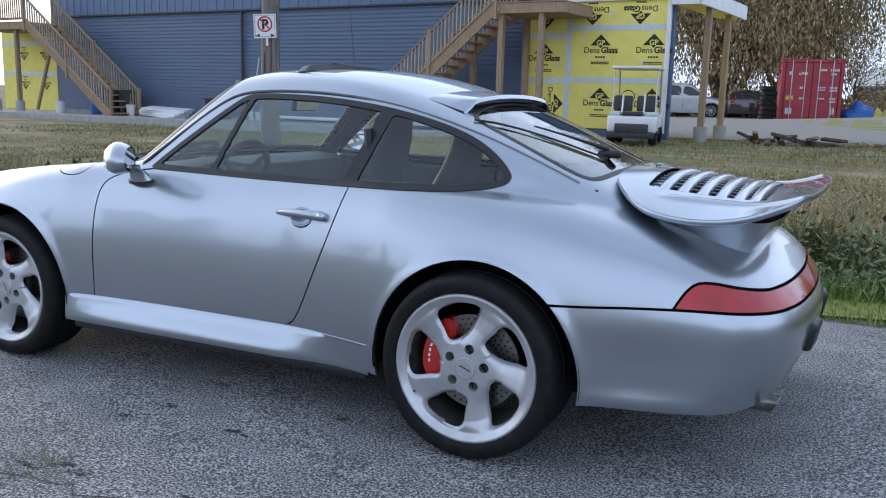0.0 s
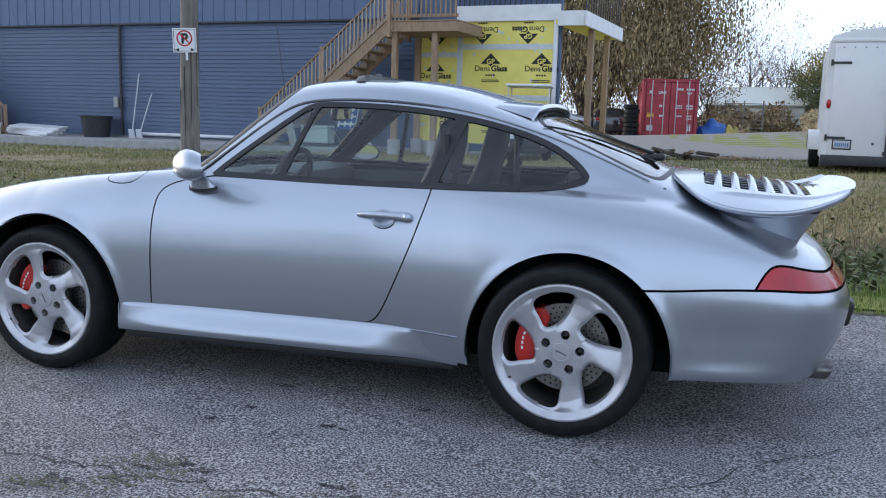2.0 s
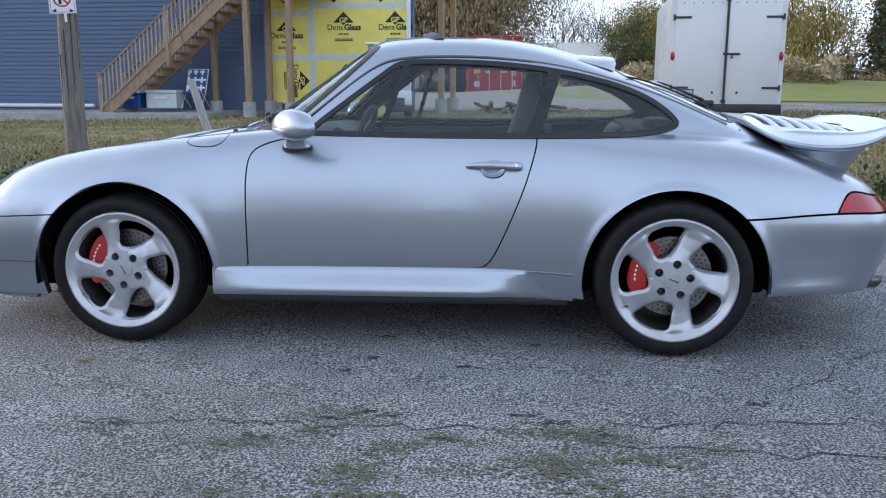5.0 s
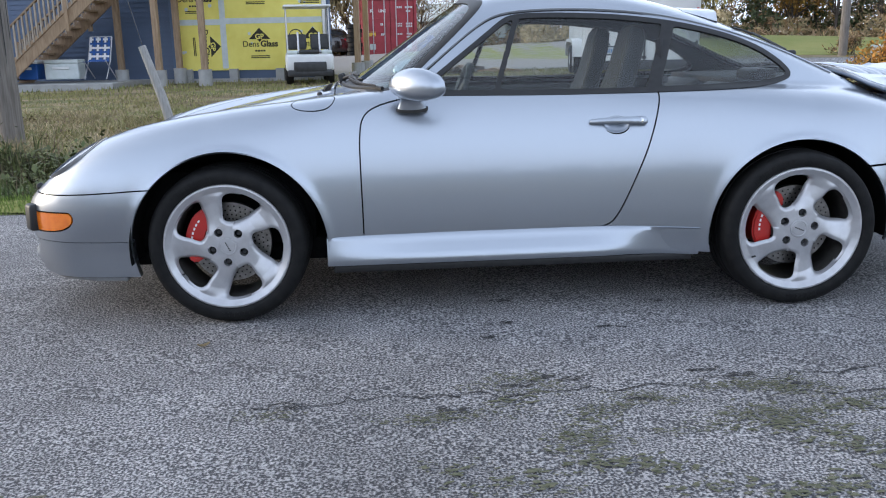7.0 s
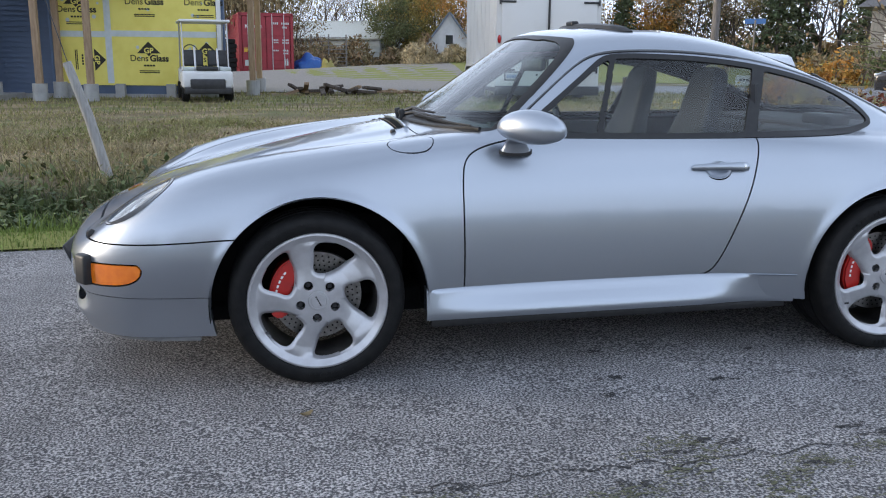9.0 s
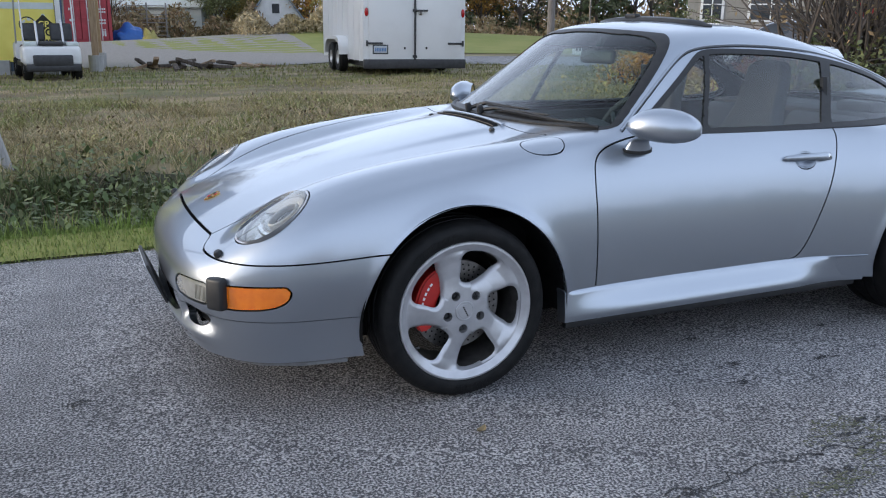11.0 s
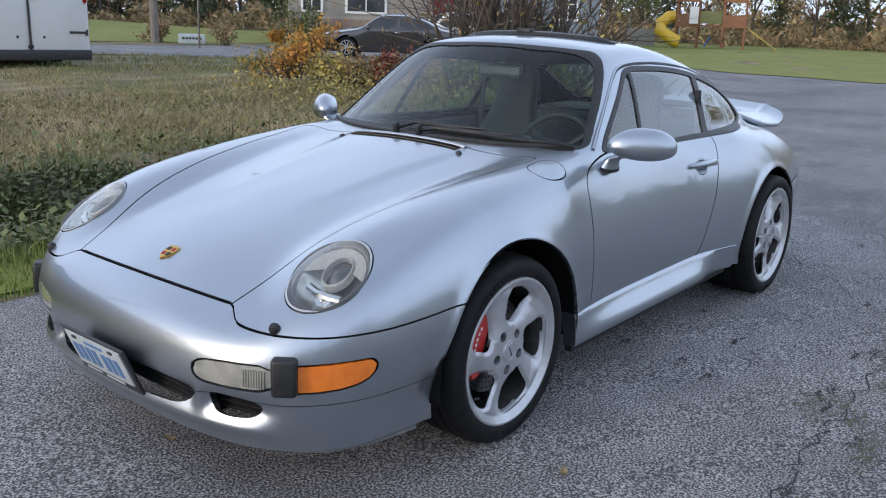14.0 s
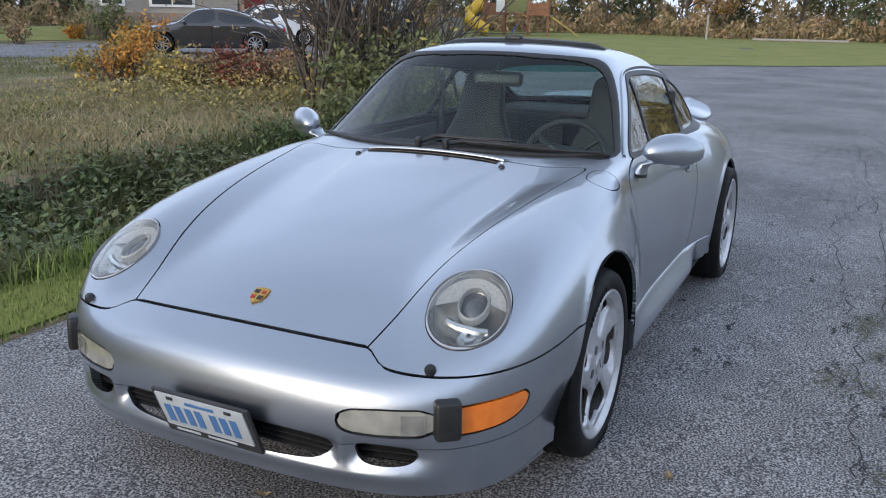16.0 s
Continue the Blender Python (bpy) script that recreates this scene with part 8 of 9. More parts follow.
plain_car("sedan", "dark bronze four-door saloon parked on the side road", car_pose(18.75, 18.0, 127), "sedan", 4.92, 1.47, 1.86,
          ((-2.6, 0.82), (-2.2, 1.0), (-1.75, 1.05), (-1.1, 1.34), (-0.3, 1.47), (0.3, 1.44), (1.05, 1.03), (1.5, 0.95), (2.2, 0.83), (2.6, 0.62)), 0.93, 0.34, (-1.42, 1.43),
          [[(-1.55, 0.97), (-1.0, 1.27), (-0.32, 1.38), (-0.32, 0.97)], [(-0.22, 0.97), (-0.22, 1.39), (0.25, 1.36), (0.95, 0.99)]])
plain_car("white_suv", "white sport utility car parked before the house", car_pose(25.9, 21.3, 150), "white", 4.6, 1.68, 1.86,
          ((-2.4, 1.15), (-2.15, 1.50), (-1.6, 1.66), (-0.4, 1.69), (0.4, 1.60), (1.1, 1.12), (1.6, 1.05), (2.1, 0.95), (2.4, 0.7)), 1.02, 0.36, (-1.35, 1.35),
          [[(-1.9, 1.10), (-1.6, 1.45), (-0.35, 1.55), (-0.35, 1.07)], [(-0.25, 1.07), (-0.25, 1.55), (0.35, 1.50), (0.95, 1.09)]])
plain_car("silver_suv", "old silver sport utility car parked in the yard", car_pose(-9.4, 58.5, 12) @ Matrix.Scale(1.35, 4), "silver", 4.3, 1.72, 1.80,
          ((-2.3, 1.35), (-2.1, 1.64), (-1.5, 1.72), (-0.3, 1.73), (0.35, 1.65), (1.0, 1.10), (1.5, 1.02), (2.0, 0.95), (2.3, 0.7)), 1.02, 0.36, (-1.25, 1.30),
          [[(-1.9, 1.12), (-1.8, 1.52), (-0.95, 1.58), (-0.95, 1.10)], [(-0.85, 1.10), (-0.85, 1.58), (-0.2, 1.58), (-0.2, 1.08)], [(-0.1, 1.08), (-0.1, 1.57), (0.3, 1.52), (0.9, 1.10)]])
plain_car("dark_car", "dark old car with raised bonnet in the yard", car_pose(-5.5, 59.5, 100) @ Matrix.Scale(1.35, 4), "sedan", 4.6, 1.42, 1.80,
          ((-2.5, 0.8), (-2.1, 1.0), (-1.6, 1.05), (-1.0, 1.32), (-0.2, 1.42), (0.4, 1.36), (1.0, 1.02), (1.6, 0.95), (2.1, 0.85), (2.5, 0.6)), 0.92, 0.33, (-1.35, 1.35),
          [[(-1.4, 0.97), (-0.9, 1.25), (0.2, 1.32), (0.85, 0.98)]])

# ---- trees and brush ----
class Wood:
    """Gathers tapered limbs and leaves for one tree."""

    def __init__(self, seed):
        self.r = np.random.default_rng(seed)
        self.v, self.f, self.tips = [], [], []

    def limb(self, pts, radii, sides):
        k = len(self.v)
        for i, (p, r) in enumerate(zip(pts, radii)):
            d = pts[min(i + 1, len(pts) - 1)] - pts[max(i - 1, 0)]
            d = d / (np.linalg.norm(d) + 1e-9)
            s = np.cross(d, [0.2, 0.3, 0.93] if abs(d[2]) < 0.9 else [1, 0, 0])
            s /= np.linalg.norm(s) + 1e-9
            u = np.cross(s, d)
            for j in range(sides):
                a = 2 * math.pi * j / sides
                self.v.append(tuple(p + r * (math.cos(a) * s + math.sin(a) * u)))
        for i in range(len(pts) - 1):
            for j in range(sides):
                a, b = k + i * sides + j, k + i * sides + (j + 1) % sides
                self.f.append((a, b, b + sides, a + sides))

    def grow(self, p, d, length, radius, level, spread, kids, droop=0.0, sides=6):
        n = 5
        pts, radii = [p], [radius]
        for i in range(n):
            d = d + self.r.normal(0, 0.11, 3) + np.array([0, 0, -droop * (i / n)])
            d /= np.linalg.norm(d)
            p = p + d * length / n
            pts.append(p)
            radii.append(radius * (1 - 0.72 * (i + 1) / n))
        self.limb(pts, radii, max(3, sides - (2 if level == 0 else 0)))
        if level == 0:
            self.tips += [pts[i] for i in (2, 3, 4, 5)]
            return
        for k in range(kids):
            i = self.r.integers(1, n + 1)
            side = self.r.normal(0, 1, 3)
            side -= side.dot(d) * d
            side /= np.linalg.norm(side) + 1e-9
            nd = d * (1 - spread) + side * spread + np.array([0, 0, 0.12])
            self.grow(pts[i], nd / np.linalg.norm(nd), length * self.r.uniform(0.5, 0.75), radii[i] * 0.6, level - 1, spread, kids, droop, sides - 1)

    def leaves(self, n, size, jitter, hang=0.0):
        t = np.array(self.tips)
        p = t[self.r.integers(0, len(t), n)] + self.r.normal(0, jitter, (n, 3)) - np.column_stack([np.zeros((n, 2)), self.r.uniform(0, hang, n)])
        a, b = self.r.normal(0, 1, (n, 3)), self.r.normal(0, 1, (n, 3))
        a /= np.linalg.norm(a, axis=1)[:, None]
        b -= (a * b).sum(1)[:, None] * a
        b /= np.linalg.norm(b, axis=1)[:, None]
        s = (size * self.r.uniform(0.5, 1.3, n))[:, None]
        if hang:
            a = a * 0.4 + np.array([0, 0, -1.0])
        v = np.stack([p - a * s, p + b * s * 0.5, p + a * s, p - b * s * 0.5], 1).reshape(-1, 3)
        k = np.arange(n) * 4
        return v.tolist(), np.stack([k, k + 1, k + 2, k + 3], -1).tolist()


def tree(name, label, seed, height, trunk_r, limbs, level, kids, spread, leaf_mat, n_leaves, leaf_size, jitter, droop=0.0, hang=0.0, stems=1, low=0.3):
    w = Wood(seed)
    for s in range(stems):
        a = 2 * math.pi * s / max(stems, 1)
        lean_v = np.array([math.cos(a), math.sin(a), 0]) * (0.35 if stems > 1 else 0.03)
        d = np.array([0, 0, 1.0]) + lean_v
        d /= np.linalg.norm(d)
        pts = [np.array([0.12 * math.cos(a), 0.12 * math.sin(a), 0]) * (stems > 1)]
        for i in range(6):
            d = d + w.r.normal(0, 0.05, 3)
            d /= np.linalg.norm(d)
            pts.append(pts[-1] + d * height * 0.75 / 6)
        radii = [trunk_r * (1 - 0.13 * i) for i in range(7)]
        w.limb(pts, radii, 8)
        for k in range(limbs):
            i = 1 + int((k / limbs) * 5.99)
            if i / 6 < low:
                i = max(i, int(low * 6) + 1)
            ang = 2.4 * k + w.r.uniform(-0.4, 0.4)
            nd = np.array([math.cos(ang), math.sin(ang), 0.0]) * spread + np.array([0, 0, 1 - spread * 0.6])
            w.grow(pts[min(i, 6)], nd / np.linalg.norm(nd), height * w.r.uniform(0.28, 0.42), radii[min(i, 6)] * 0.6, level, spread * 0.8, kids, droop)
    t = thing(name, label, "tree")
    raw("trunk", w.v, w.f, "bark", t, smooth=60)
    if n_leaves:
        v, f = w.leaves(n_leaves, leaf_size, jitter, hang)
        raw("crown", v, f, leaf_mat, t)
    return t


def pine(name, label, seed, height):
    w = Wood(seed)
    w.limb([np.array([0, 0, z]) for z in np.linspace(0, height, 6)], [0.16 * (1 - 0.9 * k / 5) for k in range(6)], 7)
    lv, lf = [], []
    for i in range(int(height * 7)):
        z = height * (0.12 + 0.86 * i / (height * 7))
        ln = (height - z) * 0.30 * w.r.uniform(0.6, 1.15) + 0.15
        a = 2.4 * i
        d = np.array([math.cos(a), math.sin(a), w.r.uniform(-0.15, 0.2)])
        base = np.array([0, 0, z])
        w.limb([base, base + d * ln], [0.03, 0.008], 3)
        for k in range(16):
            q = base + d * ln * w.r.uniform(0.15, 1.05) + w.r.normal(0, 0.10, 3)
            w.tips.append(q)
    t = thing(name, label, "tree")
    raw("trunk", w.v, w.f, "bark", t, smooth=60)
    v, f = w.leaves(len(w.tips) * 3, 0.17, 0.10)
    raw("crown", v, f, "pine", t)
    return t


def put(ob, x, y, scale=1.0, turn=0.0, dz=-0.05):
    ob.matrix_world = pose(x, y, ground_z(x, y) + dz, 0, 0, turn) @ Matrix.Scale(scale, 4)
    return ob


def again(ob, x, y, scale=1.0, turn=0.0, dz=-0.05):
    c = copy_thing(ob, pose(x, y, ground_z(x, y) + dz, 0, 0, turn))
    c.scale = (scale, scale, scale)
    return c


def polar(az, dist):
    return dist * math.cos(radians(az)) - 0.5, dist * math.sin(radians(az)) - 3.5


willow_x, willow_y = polar(96.0, 68)
put(tree("willow", "large brown autumn willow with many stems behind the container", 3, 13, 0.22, 9, 2, 4, 0.55, "willow", 80000, 0.10, 0.6, 0.22, 1.4, stems=5), willow_x, willow_y, 1.42)
gx_, gy_ = polar(92.5, 74)
put(tree("willow", "yellow-green willow behind the container", 4, 10, 0.2, 9, 2, 4, 0.5, "leaf_yellow", 20000, 0.08, 0.45, 0.3, 1.5, stems=2), gx_, gy_, 1.42)
bare = tree("bare_tree", "leafless tree with fine grey twigs", 11, 9, 0.13, 12, 2, 4, 0.42, "leaf_brown", 500, 0.09, 0.2)
orange = tree("orange_tree", "tree in orange autumn leaf", 12, 7.5, 0.14, 12, 2, 4, 0.6, "leaf_orange", 5500, 0.11, 0.3)
yellow = tree("yellow_tree", "tree in yellow autumn leaf", 13, 8.0, 0.15, 12, 2, 4, 0.55, "leaf_yellow", 6500, 0.11, 0.3)
brown = tree("brown_tree", "tree with thin brown leaves", 14, 8.0, 0.14, 13, 2, 4, 0.5, "leaf_brown", 3200, 0.10, 0.3)
green = tree("green_tree", "tree still in dull green leaf", 15, 7.0, 0.15, 12, 2, 4, 0.6, "leaf_green", 6500, 0.12, 0.32)
golden = tree("golden_willow", "golden weeping willow with hanging twigs", 16, 8.5, 0.25, 11, 2, 4, 0.62, "leaf_yellow", 14000, 0.13, 0.4, 0.35, 1.6)
fir = pine("pine_tree", "dark green pine tree", 17, 8.0)
kinds = [bare, orange, yellow, brown, green, golden, fir]
first = [(84.5, 82, 1.0), (77.5, 78, 0.9), (80.5, 86, 1.0), (88.5, 66, 0.7), (82.3, 78, 0.85), (72.0, 64, 0.95), (67.5, 66, 0.9)]
for ob, (az, dist, sc) in zip(kinds, first):
    x, y = polar(az, dist)
    put(ob, x, y, sc, az * 7)
golden2 = again(golden, *polar(81.0, 84), 1.05, 40)
rest = [(86.5, 84, 1.05, 0), (85.6, 88, 1.0, 0), (79.2, 80, 0.9, 2), (76.3, 76, 0.9, 1), (70.0, 66, 0.9, 3), (66.3, 70, 1.0, 1), (65.4, 68, 0.95, 1), (64.2, 70, 1.05, 6), (63.0, 66, 1.0, 3), (61.8, 70, 1.0, 6), (60.6, 68, 1.0, 3), (59.4, 70, 1.1, 2), (58.2, 66, 1.1, 6), (57.0, 69, 1.1, 6), (55.8, 68, 1.0, 0), (54.6, 70, 1.15, 3), (53.2, 66, 1.05, 6), (52.0, 70, 1.1, 0), (50.7, 68, 1.1, 6), (49.4, 70, 1.0, 2), (48.0, 66, 1.0, 3), (46.5, 72, 1.0, 6), (44.8, 70, 1.0, 3)]
for i, (az, dist, sc, k) in enumerate(rest):
    x, y = polar(az, dist)
    again(kinds[k], x, y, sc, 67 * i)
mix = [3, 6, 2, 3, 1, 6, 0, 3, 4, 6, 3, 2, 0, 6]
for i in range(38):
    az = 43 - 1.75 * i
    x, y = polar(az, 66 + 5 * math.sin(2.1 * i))
    again(kinds[mix[i % 14]], x, y, 0.95 + 0.2 * math.sin(1.3 * i), 53 * i)
# the far side of the road, behind the walker
for i, (x, y) in enumerate([(-46 + 8 * k, -26 - 3 * math.sin(1.9 * k)) for k in range(6)] + [(42, -8.2), (48, -10.4), (52, -11.6), (55, -19.2), (61, -21)]):
    again(kinds[(3, 4, 2, 6, 3, 1, 2, 5, 2, 3, 2)[i]], x, y, 1.0 + 0.15 * math.sin(2.3 * i), 47 * i)


def thicket(name, label, outline_az, d0, d1, h, n, mat, size):
    """Low tangled growth along the horizon."""
    az = rng.uniform(outline_az[0], outline_az[1], n)
    dist = rng.uniform(d0, d1, n)
    x = dist * np.cos(np.radians(az)) - 0.5
    y = dist * np.sin(np.radians(az)) - 3.5
    lump = 0.55 + 0.45 * np.sin(az * 1.9 + 0.3 * dist) * np.sin(az * 0.83 + 1)
    z = terrain(x, y) + h * lump * rng.uniform(0, 1, n) ** 0.8
    p = np.stack([x, y, z], -1)
    a, b = rng.normal(0, 1, (n, 3)), rng.normal(0, 1, (n, 3))
    a[:, 2] += 0.8
    a /= np.linalg.norm(a, axis=1)[:, None]
    b /= np.linalg.norm(b, axis=1)[:, None]
    s = (size * rng.uniform(0.5, 1.4, n))[:, None]
    v = np.stack([p - a * s, p + b * s * 0.4, p + a * s, p - b * s * 0.4], 1).reshape(-1, 3)
    k = np.arange(n) * 4
    return tagged(raw(name, v.tolist(), np.stack([k, k + 1, k + 2, k + 3], -1).tolist(), mat), label, "brush", kind="stuff")


thicket("far_brush", "brown brush along the yard's far edge", (69, 89), 72, 88, 3.0, 30000, "leaf_brown", 0.22)
thicket("reed_brush", "pale reeds and brush behind the trailer", (69, 82), 42, 50, 1.3, 14000, "grass_dry", 0.14)
thicket("forest_floor", "brown undergrowth beneath the far trees", (-26, 70), 58, 72, 2.0, 46000, "leaf_brown", 0.2)
thicket("far_woods", "dark mixed woods in the distance", (-26, 72), 78, 92, 4.6, 24000, "leaf_brown", 0.42)
thicket("far_hedge", "dim far hedge", (86, 104), 62, 82, 2.2, 9000, "leaf_brown", 0.24)
thicket("road_hedge", "dark hedge beyond the road", (188, 352), 40, 52, 5.0, 34000, "leaf_green", 0.34)


def shrub(name, label, x, y, h, spread_r, n_stems, leaf_mat, n_leaves, size, seed, bend=0.5):
    w = Wood(seed)
    for k in range(n_stems):
        a = w.r.uniform(0, 2 * math.pi)
        d = np.array([math.cos(a) * bend * w.r.uniform(0.2, 1), math.sin(a) * bend * w.r.uniform(0.2, 1), 1.0])
        p = np.array([w.r.normal(0, spread_r * 0.3), w.r.normal(0, spread_r * 0.3), 0])
        w.grow(p, d / np.linalg.norm(d), h * w.r.uniform(0.55, 1.0), 0.018 + 0.006 * h, 1, 0.55, 4, 0.05, 5)
    t = thing(name, label, "shrub")
    raw("branchwork", w.v, w.f, "bark", t, smooth=60)
    if n_leaves:
        v, f = w.leaves(n_leaves, size, 0.07)
        raw("foliage", v, f, leaf_mat, t)
    t.matrix_world = pose(x, y, ground_z(x, y) - 0.05)
    return t


shrub("bare_shrub", "tall leafless shrub of many grey stems by the ditch", 7.9, 5.85, 3.1, 1.2, 60, "leaf_brown", 700, 0.05, 31, 0.42)
shrub("bare_shrub", "leafless arching shrub by the road edge", 8.6, 5.3, 2.5, 1.3, 40, "leaf_yellow", 300, 0.05, 32, 0.9)
shrub("red_shrub", "small shrub with red and orange leaves", 10.1, 12.3, 0.85, 0.35, 8, "leaf_orange", 900, 0.055, 33, 0.35)
shrub("red_shrub", "low shrub with dark red leaves", 10.9, 10.9, 0.42, 0.8, 16, "leaf_red", 1500, 0.05, 34)
shrub("red_shrub", "low shrub with dark red and brown leaves", 11.2, 9.6, 0.48, 0.9, 18, "leaf_red", 1300, 0.05, 35)
shrub("brown_shrub", "low brown shrub at the field edge", 11.0, 8.4, 0.55, 0.9, 18, "leaf_brown", 1500, 0.05, 36)
shrub("brown_shrub", "low orange-brown shrub at the field edge", 9.9, 12.6, 0.75, 0.7, 14, "leaf_yellow", 1100, 0.05, 37)
for sx, sy, sh, sw, mat, seed, words in ((7.7, 10.4, 0.80, 0.5, "leaf_orange", 71, "orange-leaved shrub in the row along the field edge"), (8.0, 9.5, 0.50, 0.7, "leaf_yellow", 72, "low yellowing shrub in the row along the field edge"), (8.1, 8.9, 0.55, 0.7, "leaf_brown", 73, "low brown shrub in the row along the field edge"), (8.4, 8.3, 0.48, 0.7, "leaf_red", 74, "dark red shrub in the row along the field edge"), (8.8, 8.0, 0.55, 0.8, "leaf_brown", 75, "brown twiggy shrub in the row along the field edge"), (8.9, 11.6, 0.42, 0.8, "leaf_brown", 76, "low brown shrub at the far end of the row"), (9.3, 12.9, 0.40, 0.8, "leaf_yellow", 77, "low yellowing shrub at the far end of the row")):
    shrub("field_edge_shrub", words, sx, sy, sh, sw, 14, mat, 900, 0.045, seed)
shrub("green_shrub", "olive green bush by the ditch under the bare shrub", 7.2, 4.9, 0.95, 1.1, 22, "leaf_green", 2600, 0.05, 38)
shrub("green_shrub", "low olive bush beside the ditch", 6.1, 4.5, 0.5, 0.8, 14, "leaf_green", 1400, 0.045, 39)

# ---- house, far cottages, playground, pole ----
HM = Matrix.Translation((24.0, 29.4, 0.55)) @ Matrix.Rotation(radians(-49.8), 4, "Z")
house = thing("bungalow", "taupe and grey-blue bungalow with stone base and porch", "house")
hp = lambda name, bm, mat, label="", smooth=0, parent=None: part(name, turned(bm, HM), mat, parent or house, label, smooth)
hp("main_wall", box((6.4, 7.0, 2.7), (3.2, 3.5, 1.55)), "taupe")
for k in range(42):
    hp("wall_batten", box((0.03, 0.03, 1.9), (0.1 + 0.15 * k, -0.01, 1.95)), "taupe")
hp("stone_base", box((6.5, 0.14, 1.0), (3.2, -0.05, 0.35), 0.01), "brick", "grey stone base")
hp("porch_wall", box((3.4, 5.0, 2.7), (8.0, 4.0, 1.55)), "taupe")
hp("porch_floor", box((3.4, 1.6, 0.3), (8.0, 0.8, 0.35), 0.01), "concrete")
hp("front_door", box((0.95, 0.08, 2.05), (7.2, 1.46, 1.5), 0.01), "signred", "red front door")
for x in (6.6, 8.2, 9.5):
    hp("porch_post", box((0.22, 0.22, 2.5), (x, 0.15, 1.6), 0.01), "brick")
for k in range(18):
    hp("porch_baluster", box((0.04, 0.04, 0.8), (8.3 + 0.07 * k, 0.15, 0.95)), "white")
hp("wing_wall", box((4.9, 6.0, 2.7), (11.9, 2.6, 1.55)), "greysiding")
for k in range(17):
    hp("wing_siding_board", box((4.92, 0.025, 0.13), (11.9, -0.41, 0.35 + 0.16 * k), 0, (8, 0, 0)), "greysiding")
for x, w in ((1.1, 0.8), (3.6, 1.7), (12.9, 0.75)):
    y = -0.03 if x < 9 else -0.44
    win = hp("house_window", box((w + 0.24, 0.08, 1.5), (x, y, 1.85), 0.01), "white", "white window frame")
    hp("window_pane", box((w, 0.03, 1.28), (x, y - 0.04, 1.85)), "windowdark", parent=win)
    hp("glazing_bar", box((w, 0.02, 0.05), (x, y - 0.058, 1.85)), "white", parent=win)
    hp("glazing_bar", box((0.05, 0.02, 1.28), (x, y - 0.058, 1.85)), "white", parent=win)
bm = bmesh.new()
for (x0, x1, y0, y1, zr) in ((-0.5, 10.0, -0.6, 7.6, 4.9), (9.2, 14.9, -1.0, 6.2, 4.6)):
    ym = (y0 + y1) / 2
    a = [bm.verts.new(p) for p in ((x0, y0, 2.9), (x1, y0, 2.9), (x1, y1, 2.9), (x0, y1, 2.9), (x0 + 1.5, ym, zr), (x1 - 1.5, ym, zr))]
    for f in ((0, 1, 5, 4), (2, 3, 4, 5), (0, 4, 3), (1, 2, 5), (3, 2, 1, 0)):
        bm.faces.new([a[i] for i in f])
bmesh.ops.recalc_face_normals(bm, faces=bm.faces)
hp("roof", bm, "shingle", "grey shingle roof")
for x, y, h, mat in ((0.6, -1.0, 1.5, "leaf_green"), (-0.4, -0.6, 0.45, "leaf_orange"), (5.4, -0.9, 0.9, "leaf_red"), (2.4, -1.2, 0.6, "leaf_green"), (1.6, -0.9, 0.45, "leaf_orange")):
    q = HM @ Vector((x, y, 0))
    shrub("garden_bush", "clipped garden bush before the house", q.x, q.y, h, h * 0.7, 14, mat, 1600, 0.07, int(40 + 3 * x), 0.5)


def cottage(name, label, x, y, deg, w, l, h, rise, wall, roof):
    c = thing(name, label, "house")
    m = pose(x, y, ground_z(x, y), 0, 0, deg)
    bm = bmesh.new()
    a = [bm.verts.new(p) for p in ((-w / 2, 0, 0), (w / 2, 0, 0), (w / 2, l, 0), (-w / 2, l, 0), (-w / 2, 0, h), (w / 2, 0, h), (w / 2, l, h), (-w / 2, l, h), (0, 0, h + rise), (0, l, h + rise))]
    for f in ((0, 1, 5, 8, 4), (2, 3, 7, 9, 6), (1, 2, 6, 5), (3, 0, 4, 7)):
        bm.faces.new([a[i] for i in f])
    bmesh.ops.recalc_face_normals(bm, faces=bm.faces)
    part("cottage_wall", turned(bm, m), wall, c, smooth=0)
    ln = math.hypot(w / 2 + 0.3, rise)
    for s in (-1, 1):
        part("roof_slope", turned(box((ln + 0.2, l + 0.6, 0.14), (s * (w / 4 + 0.1), l / 2, h + rise / 2), 0.01, (0, s * math.degrees(math.atan2(rise, w / 2)), 0)), m), roof, c, smooth=0)
    for wx, wz in ((-0.9, h * 0.5), (0.9, h * 0.5), (0.0, h + rise * 0.3)):
        win = part("cottage_window", turned(box((0.75, 0.06, 0.9), (wx, -0.03, wz), 0.01), m), "white", c, smooth=0)
        part("window_pane", turned(box((0.6, 0.03, 0.75), (wx, -0.06, wz)), m), "windowdark", win, smooth=0)


cottage("cottage", "small white house with steep grey-blue roof", *polar(78.6, 74), -15, 4.4, 8, 1.6, 3.0, "white", "greysiding")
cottage("barn", "pale metal barn behind brush", *polar(82.4, 80), 60, 5.0, 9, 2.6, 1.4, "tape", "tape")
cottage("shed", "pale shed beneath the golden willow", *polar(72.6, 60), -20, 3.0, 5, 1.4, 0.9, "tape", "tape")

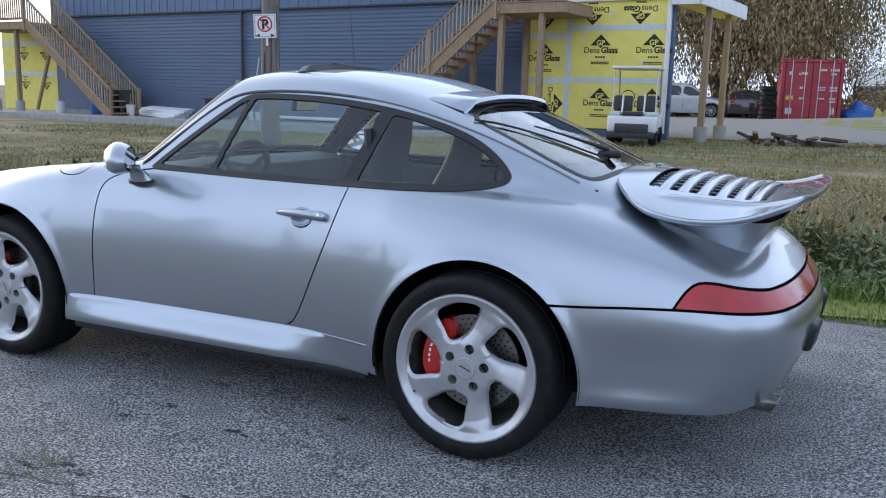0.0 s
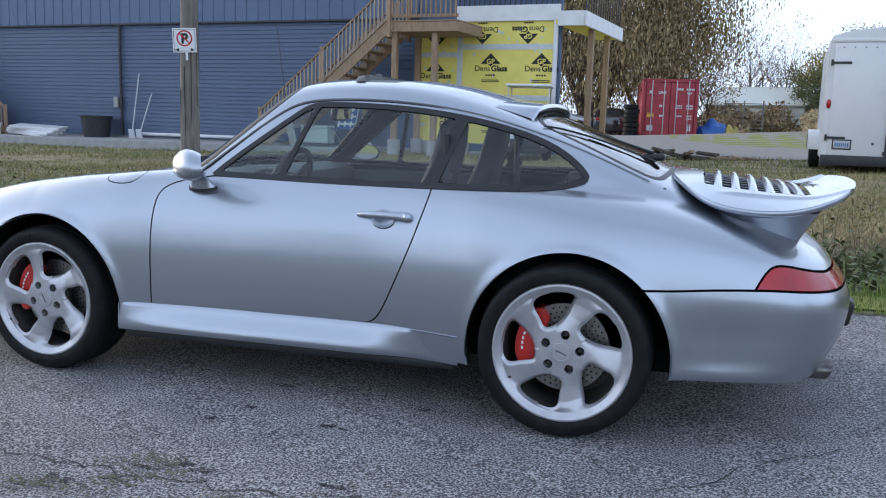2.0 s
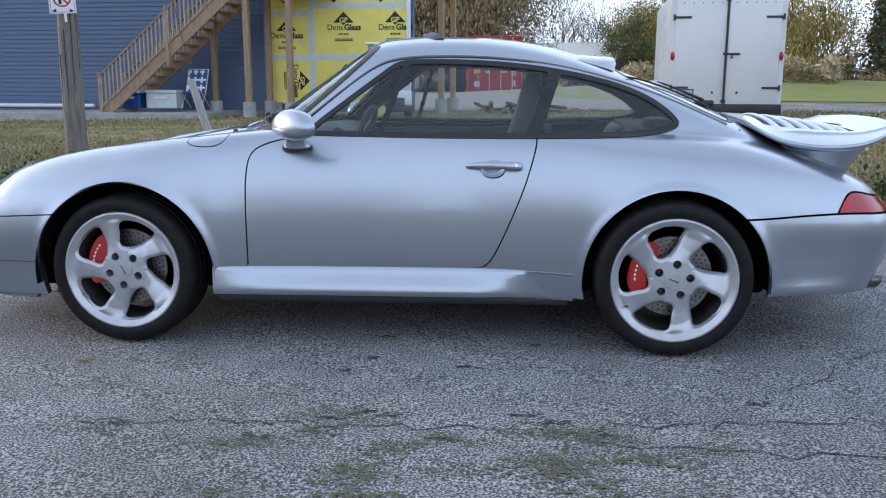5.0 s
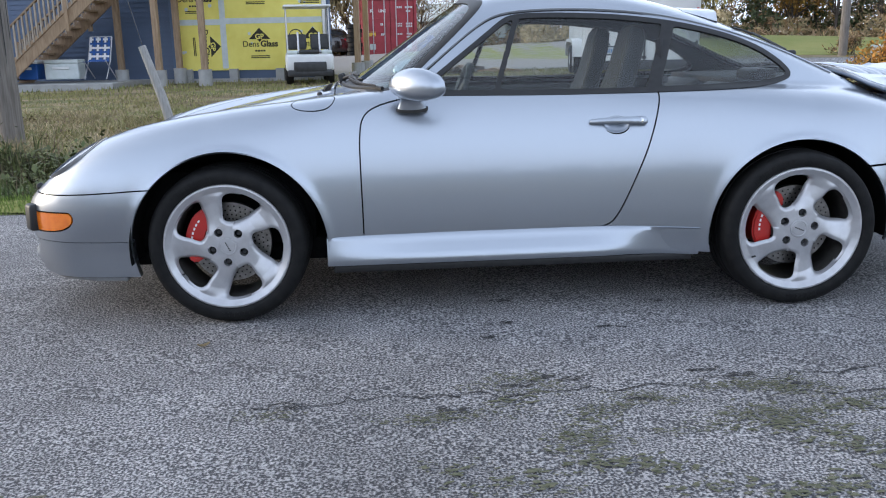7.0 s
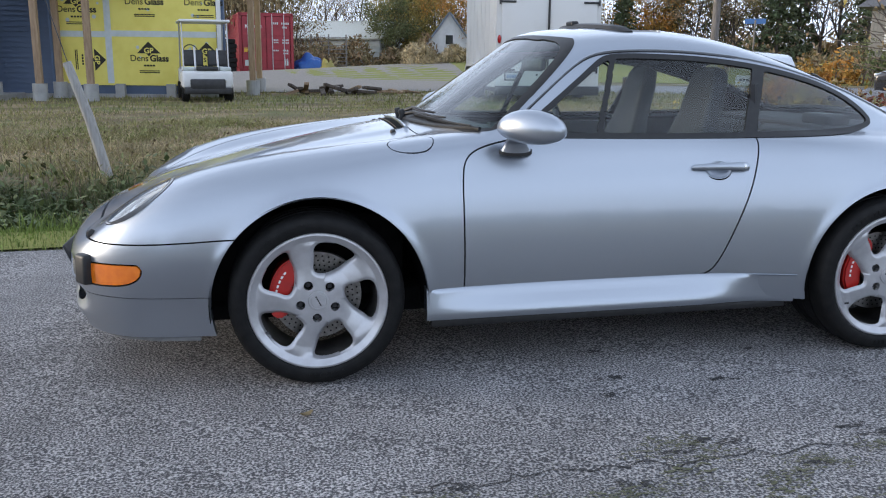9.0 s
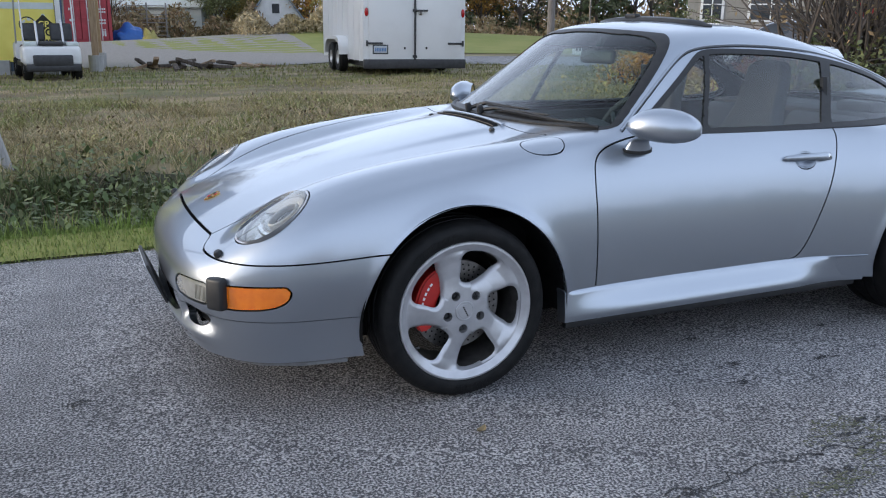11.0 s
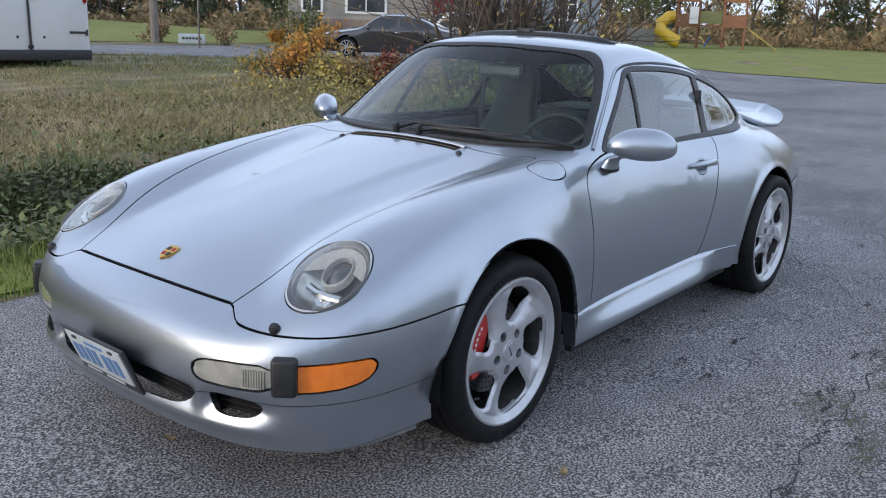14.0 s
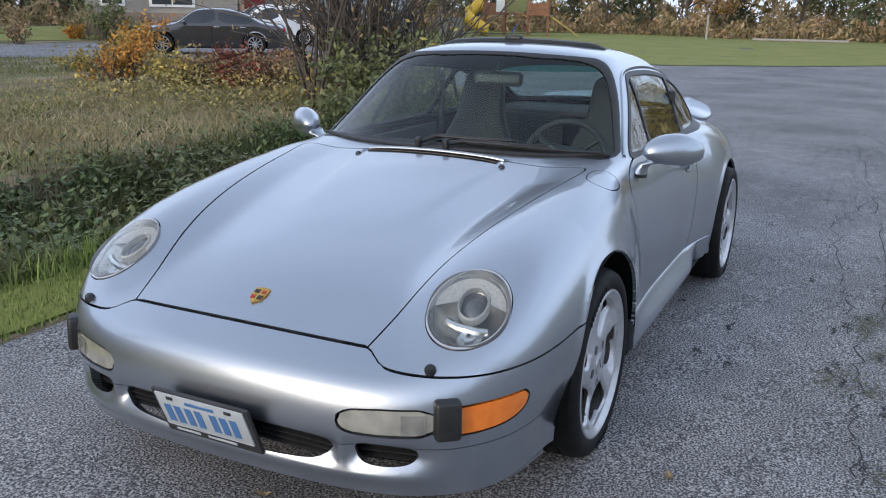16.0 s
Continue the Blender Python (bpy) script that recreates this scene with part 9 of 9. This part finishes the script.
upole = thing("utility_pole", "tall grey utility pole beside the side road", "pole")
part("pole_shaft", tube([(16.0, 27.9, ground_z(16, 27.9) - 0.3), (16.0, 27.9, 10)], 0.14, sides=14, taper=[0.16, 0.12]), "oldwood", upole)
part("pole_collar", tube([(16.0, 27.9, 3.4), (16.0, 27.9, 3.7)], 0.18, sides=14), "steel", upole)
lawn_sign = thing("lawn_sign", "low pale stone sign on the lawn", "sign")
zs = ground_z(17.4, 24.6)
part("sign_stone", turned(box((1.05, 0.2, 0.40), (0, 0, 0.19), 0.05, seg=3), pose(17.6, 27.8, ground_z(17.6, 27.8), 0, 0, -35)), "tape", lawn_sign)
bars = bmesh.new()
for k in range(6):
    box((0.09, 0.01, 0.09), (-0.32 + 0.128 * k, -0.105, 0.22), 0, None, bars)
part("sign_bars", turned(bars, pose(17.6, 27.8, ground_z(17.6, 27.8), 0, 0, -35)), "dark", lawn_sign, smooth=0)
for dx, seed in ((-1.3, 71), (1.4, 72)):
    shrub("garden_bush", "small brown bush beside the stone sign", 17.6 + dx * 0.8, 27.8 - dx * 0.55, 0.8, 0.5, 12, "leaf_brown", 900, 0.06, seed)
st = thing("street_sign", "blue street name sign on thin post", "sign")
part("sign_post", tube([(15.9, 24.9, ground_z(15.9, 24.9)), (15.9, 24.9, 2.6)], 0.035), "steel", st)
part("sign_blade", turned(box((0.7, 0.03, 0.18), (0, 0, 0), 0.005), pose(15.9, 24.9, 2.55, 0, 0, -30)), "plate_blue", st, smooth=0)

PM = Matrix.Translation((42.4, 17.0, ground_z(42.4, 17.0))) @ Matrix.Rotation(radians(-70), 4, "Z") @ Matrix.Scale(0.92, 4)
play = thing("playset", "wooden playset with yellow tube slide and two roofed towers", "playset")
pp = lambda name, bm, mat, label="", smooth=0: part(name, turned(bm, PM), mat, play, label, smooth)
for tx in (-1.0, 1.6):
    for dx in (-0.6, 0.6):
        for dy in (-0.6, 0.6):
            pp("tower_post", box((0.12, 0.12, 2.6), (tx + dx, dy, 1.3), 0.01), "redbrown")
    pp("tower_floor", box((1.35, 1.35, 0.1), (tx, 0, 1.25), 0.01), "redbrown")
    for dy in (-0.62, 0.62):
        pp("tower_panel", box((1.3, 0.05, 0.6), (tx, dy, 1.60), 0.008), "redbrown")
    for s in (-1, 1):
        pp("tower_roof", box((0.98, 1.5, 0.06), (tx + s * 0.36, 0, 2.85), 0.008, (0, s * 38, 0)), "redbrown", "brown tower roof")
    pp("roof_gable", turned(slab([(-0.66, 0), (0.66, 0), (0, 0.52)], -0.02, 0.02), pose(tx, -0.70, 2.58, 90, 0, 0)), "redbrown")
pp("bridge_panel", box((1.2, 0.06, 0.7), (0.3, -0.55, 1.75), 0.01), "leaf_green", "green bridge panel")
pp("bridge_floor", box((1.4, 1.0, 0.08), (0.3, 0, 1.28), 0.008), "redbrown")
pp("window_panel", box((0.5, 0.05, 0.95), (-0.65, -0.67, 1.85), 0.01), "white")
pp("tube_slide", tube([(-1.7, -0.2, 1.75), (-2.1, -0.25, 1.7), (-2.5, -0.5, 1.35), (-2.45, -1.0, 0.95), (-2.0, -1.2, 0.62), (-1.55, -1.25, 0.38), (-1.3, -1.25, 0.32)], 0.36, sides=16), "yellow_plastic", "yellow tube slide", 50)
pp("open_slide", turned(box((2.4, 0.5, 0.08), (3.05, -0.2, 0.72), 0.02, (0, 34, 0)), Matrix.Identity(4)), "leaf_yellow", "pale yellow slide")
pp("sand_wall", box((1.5, 0.1, 1.0), (-3.6, 0.2, 0.5), 0.02), "taupe")
pp("toy_slide_pink", turned(box((0.9, 0.35, 0.08), (0.9, -1.3, 0.45), 0.02, (0, 45, 0)), Matrix.Identity(4)), "leaf_red")
pp("toy_slide_blue", turned(box((0.6, 0.35, 0.08), (0.25, -1.3, 0.4), 0.02, (0, -60, 0)), Matrix.Identity(4)), "bluebin")
for az, dist in ((12.4, 52), (26.8, 55), (30.2, 50)):
    x, y = polar(az, dist)
    fp = thing("fence_post", "pale timber post at the lawn's edge", "post", group="lawn edge posts")
    part("post_shaft", box((0.12, 0.12, 1.5), (x, y, ground_z(x, y) + 0.7), 0.01), "taupe", fp, smooth=0)
logs = thing("lawn_log", "long pale log lying at the lawn's edge", "log")
x, y = polar(6.8, 55)
part("log", tube([(x, y - 3, ground_z(x, y) + 0.1), (x, y + 2.5, ground_z(x, y) + 0.1)], 0.09), "taupe", logs)
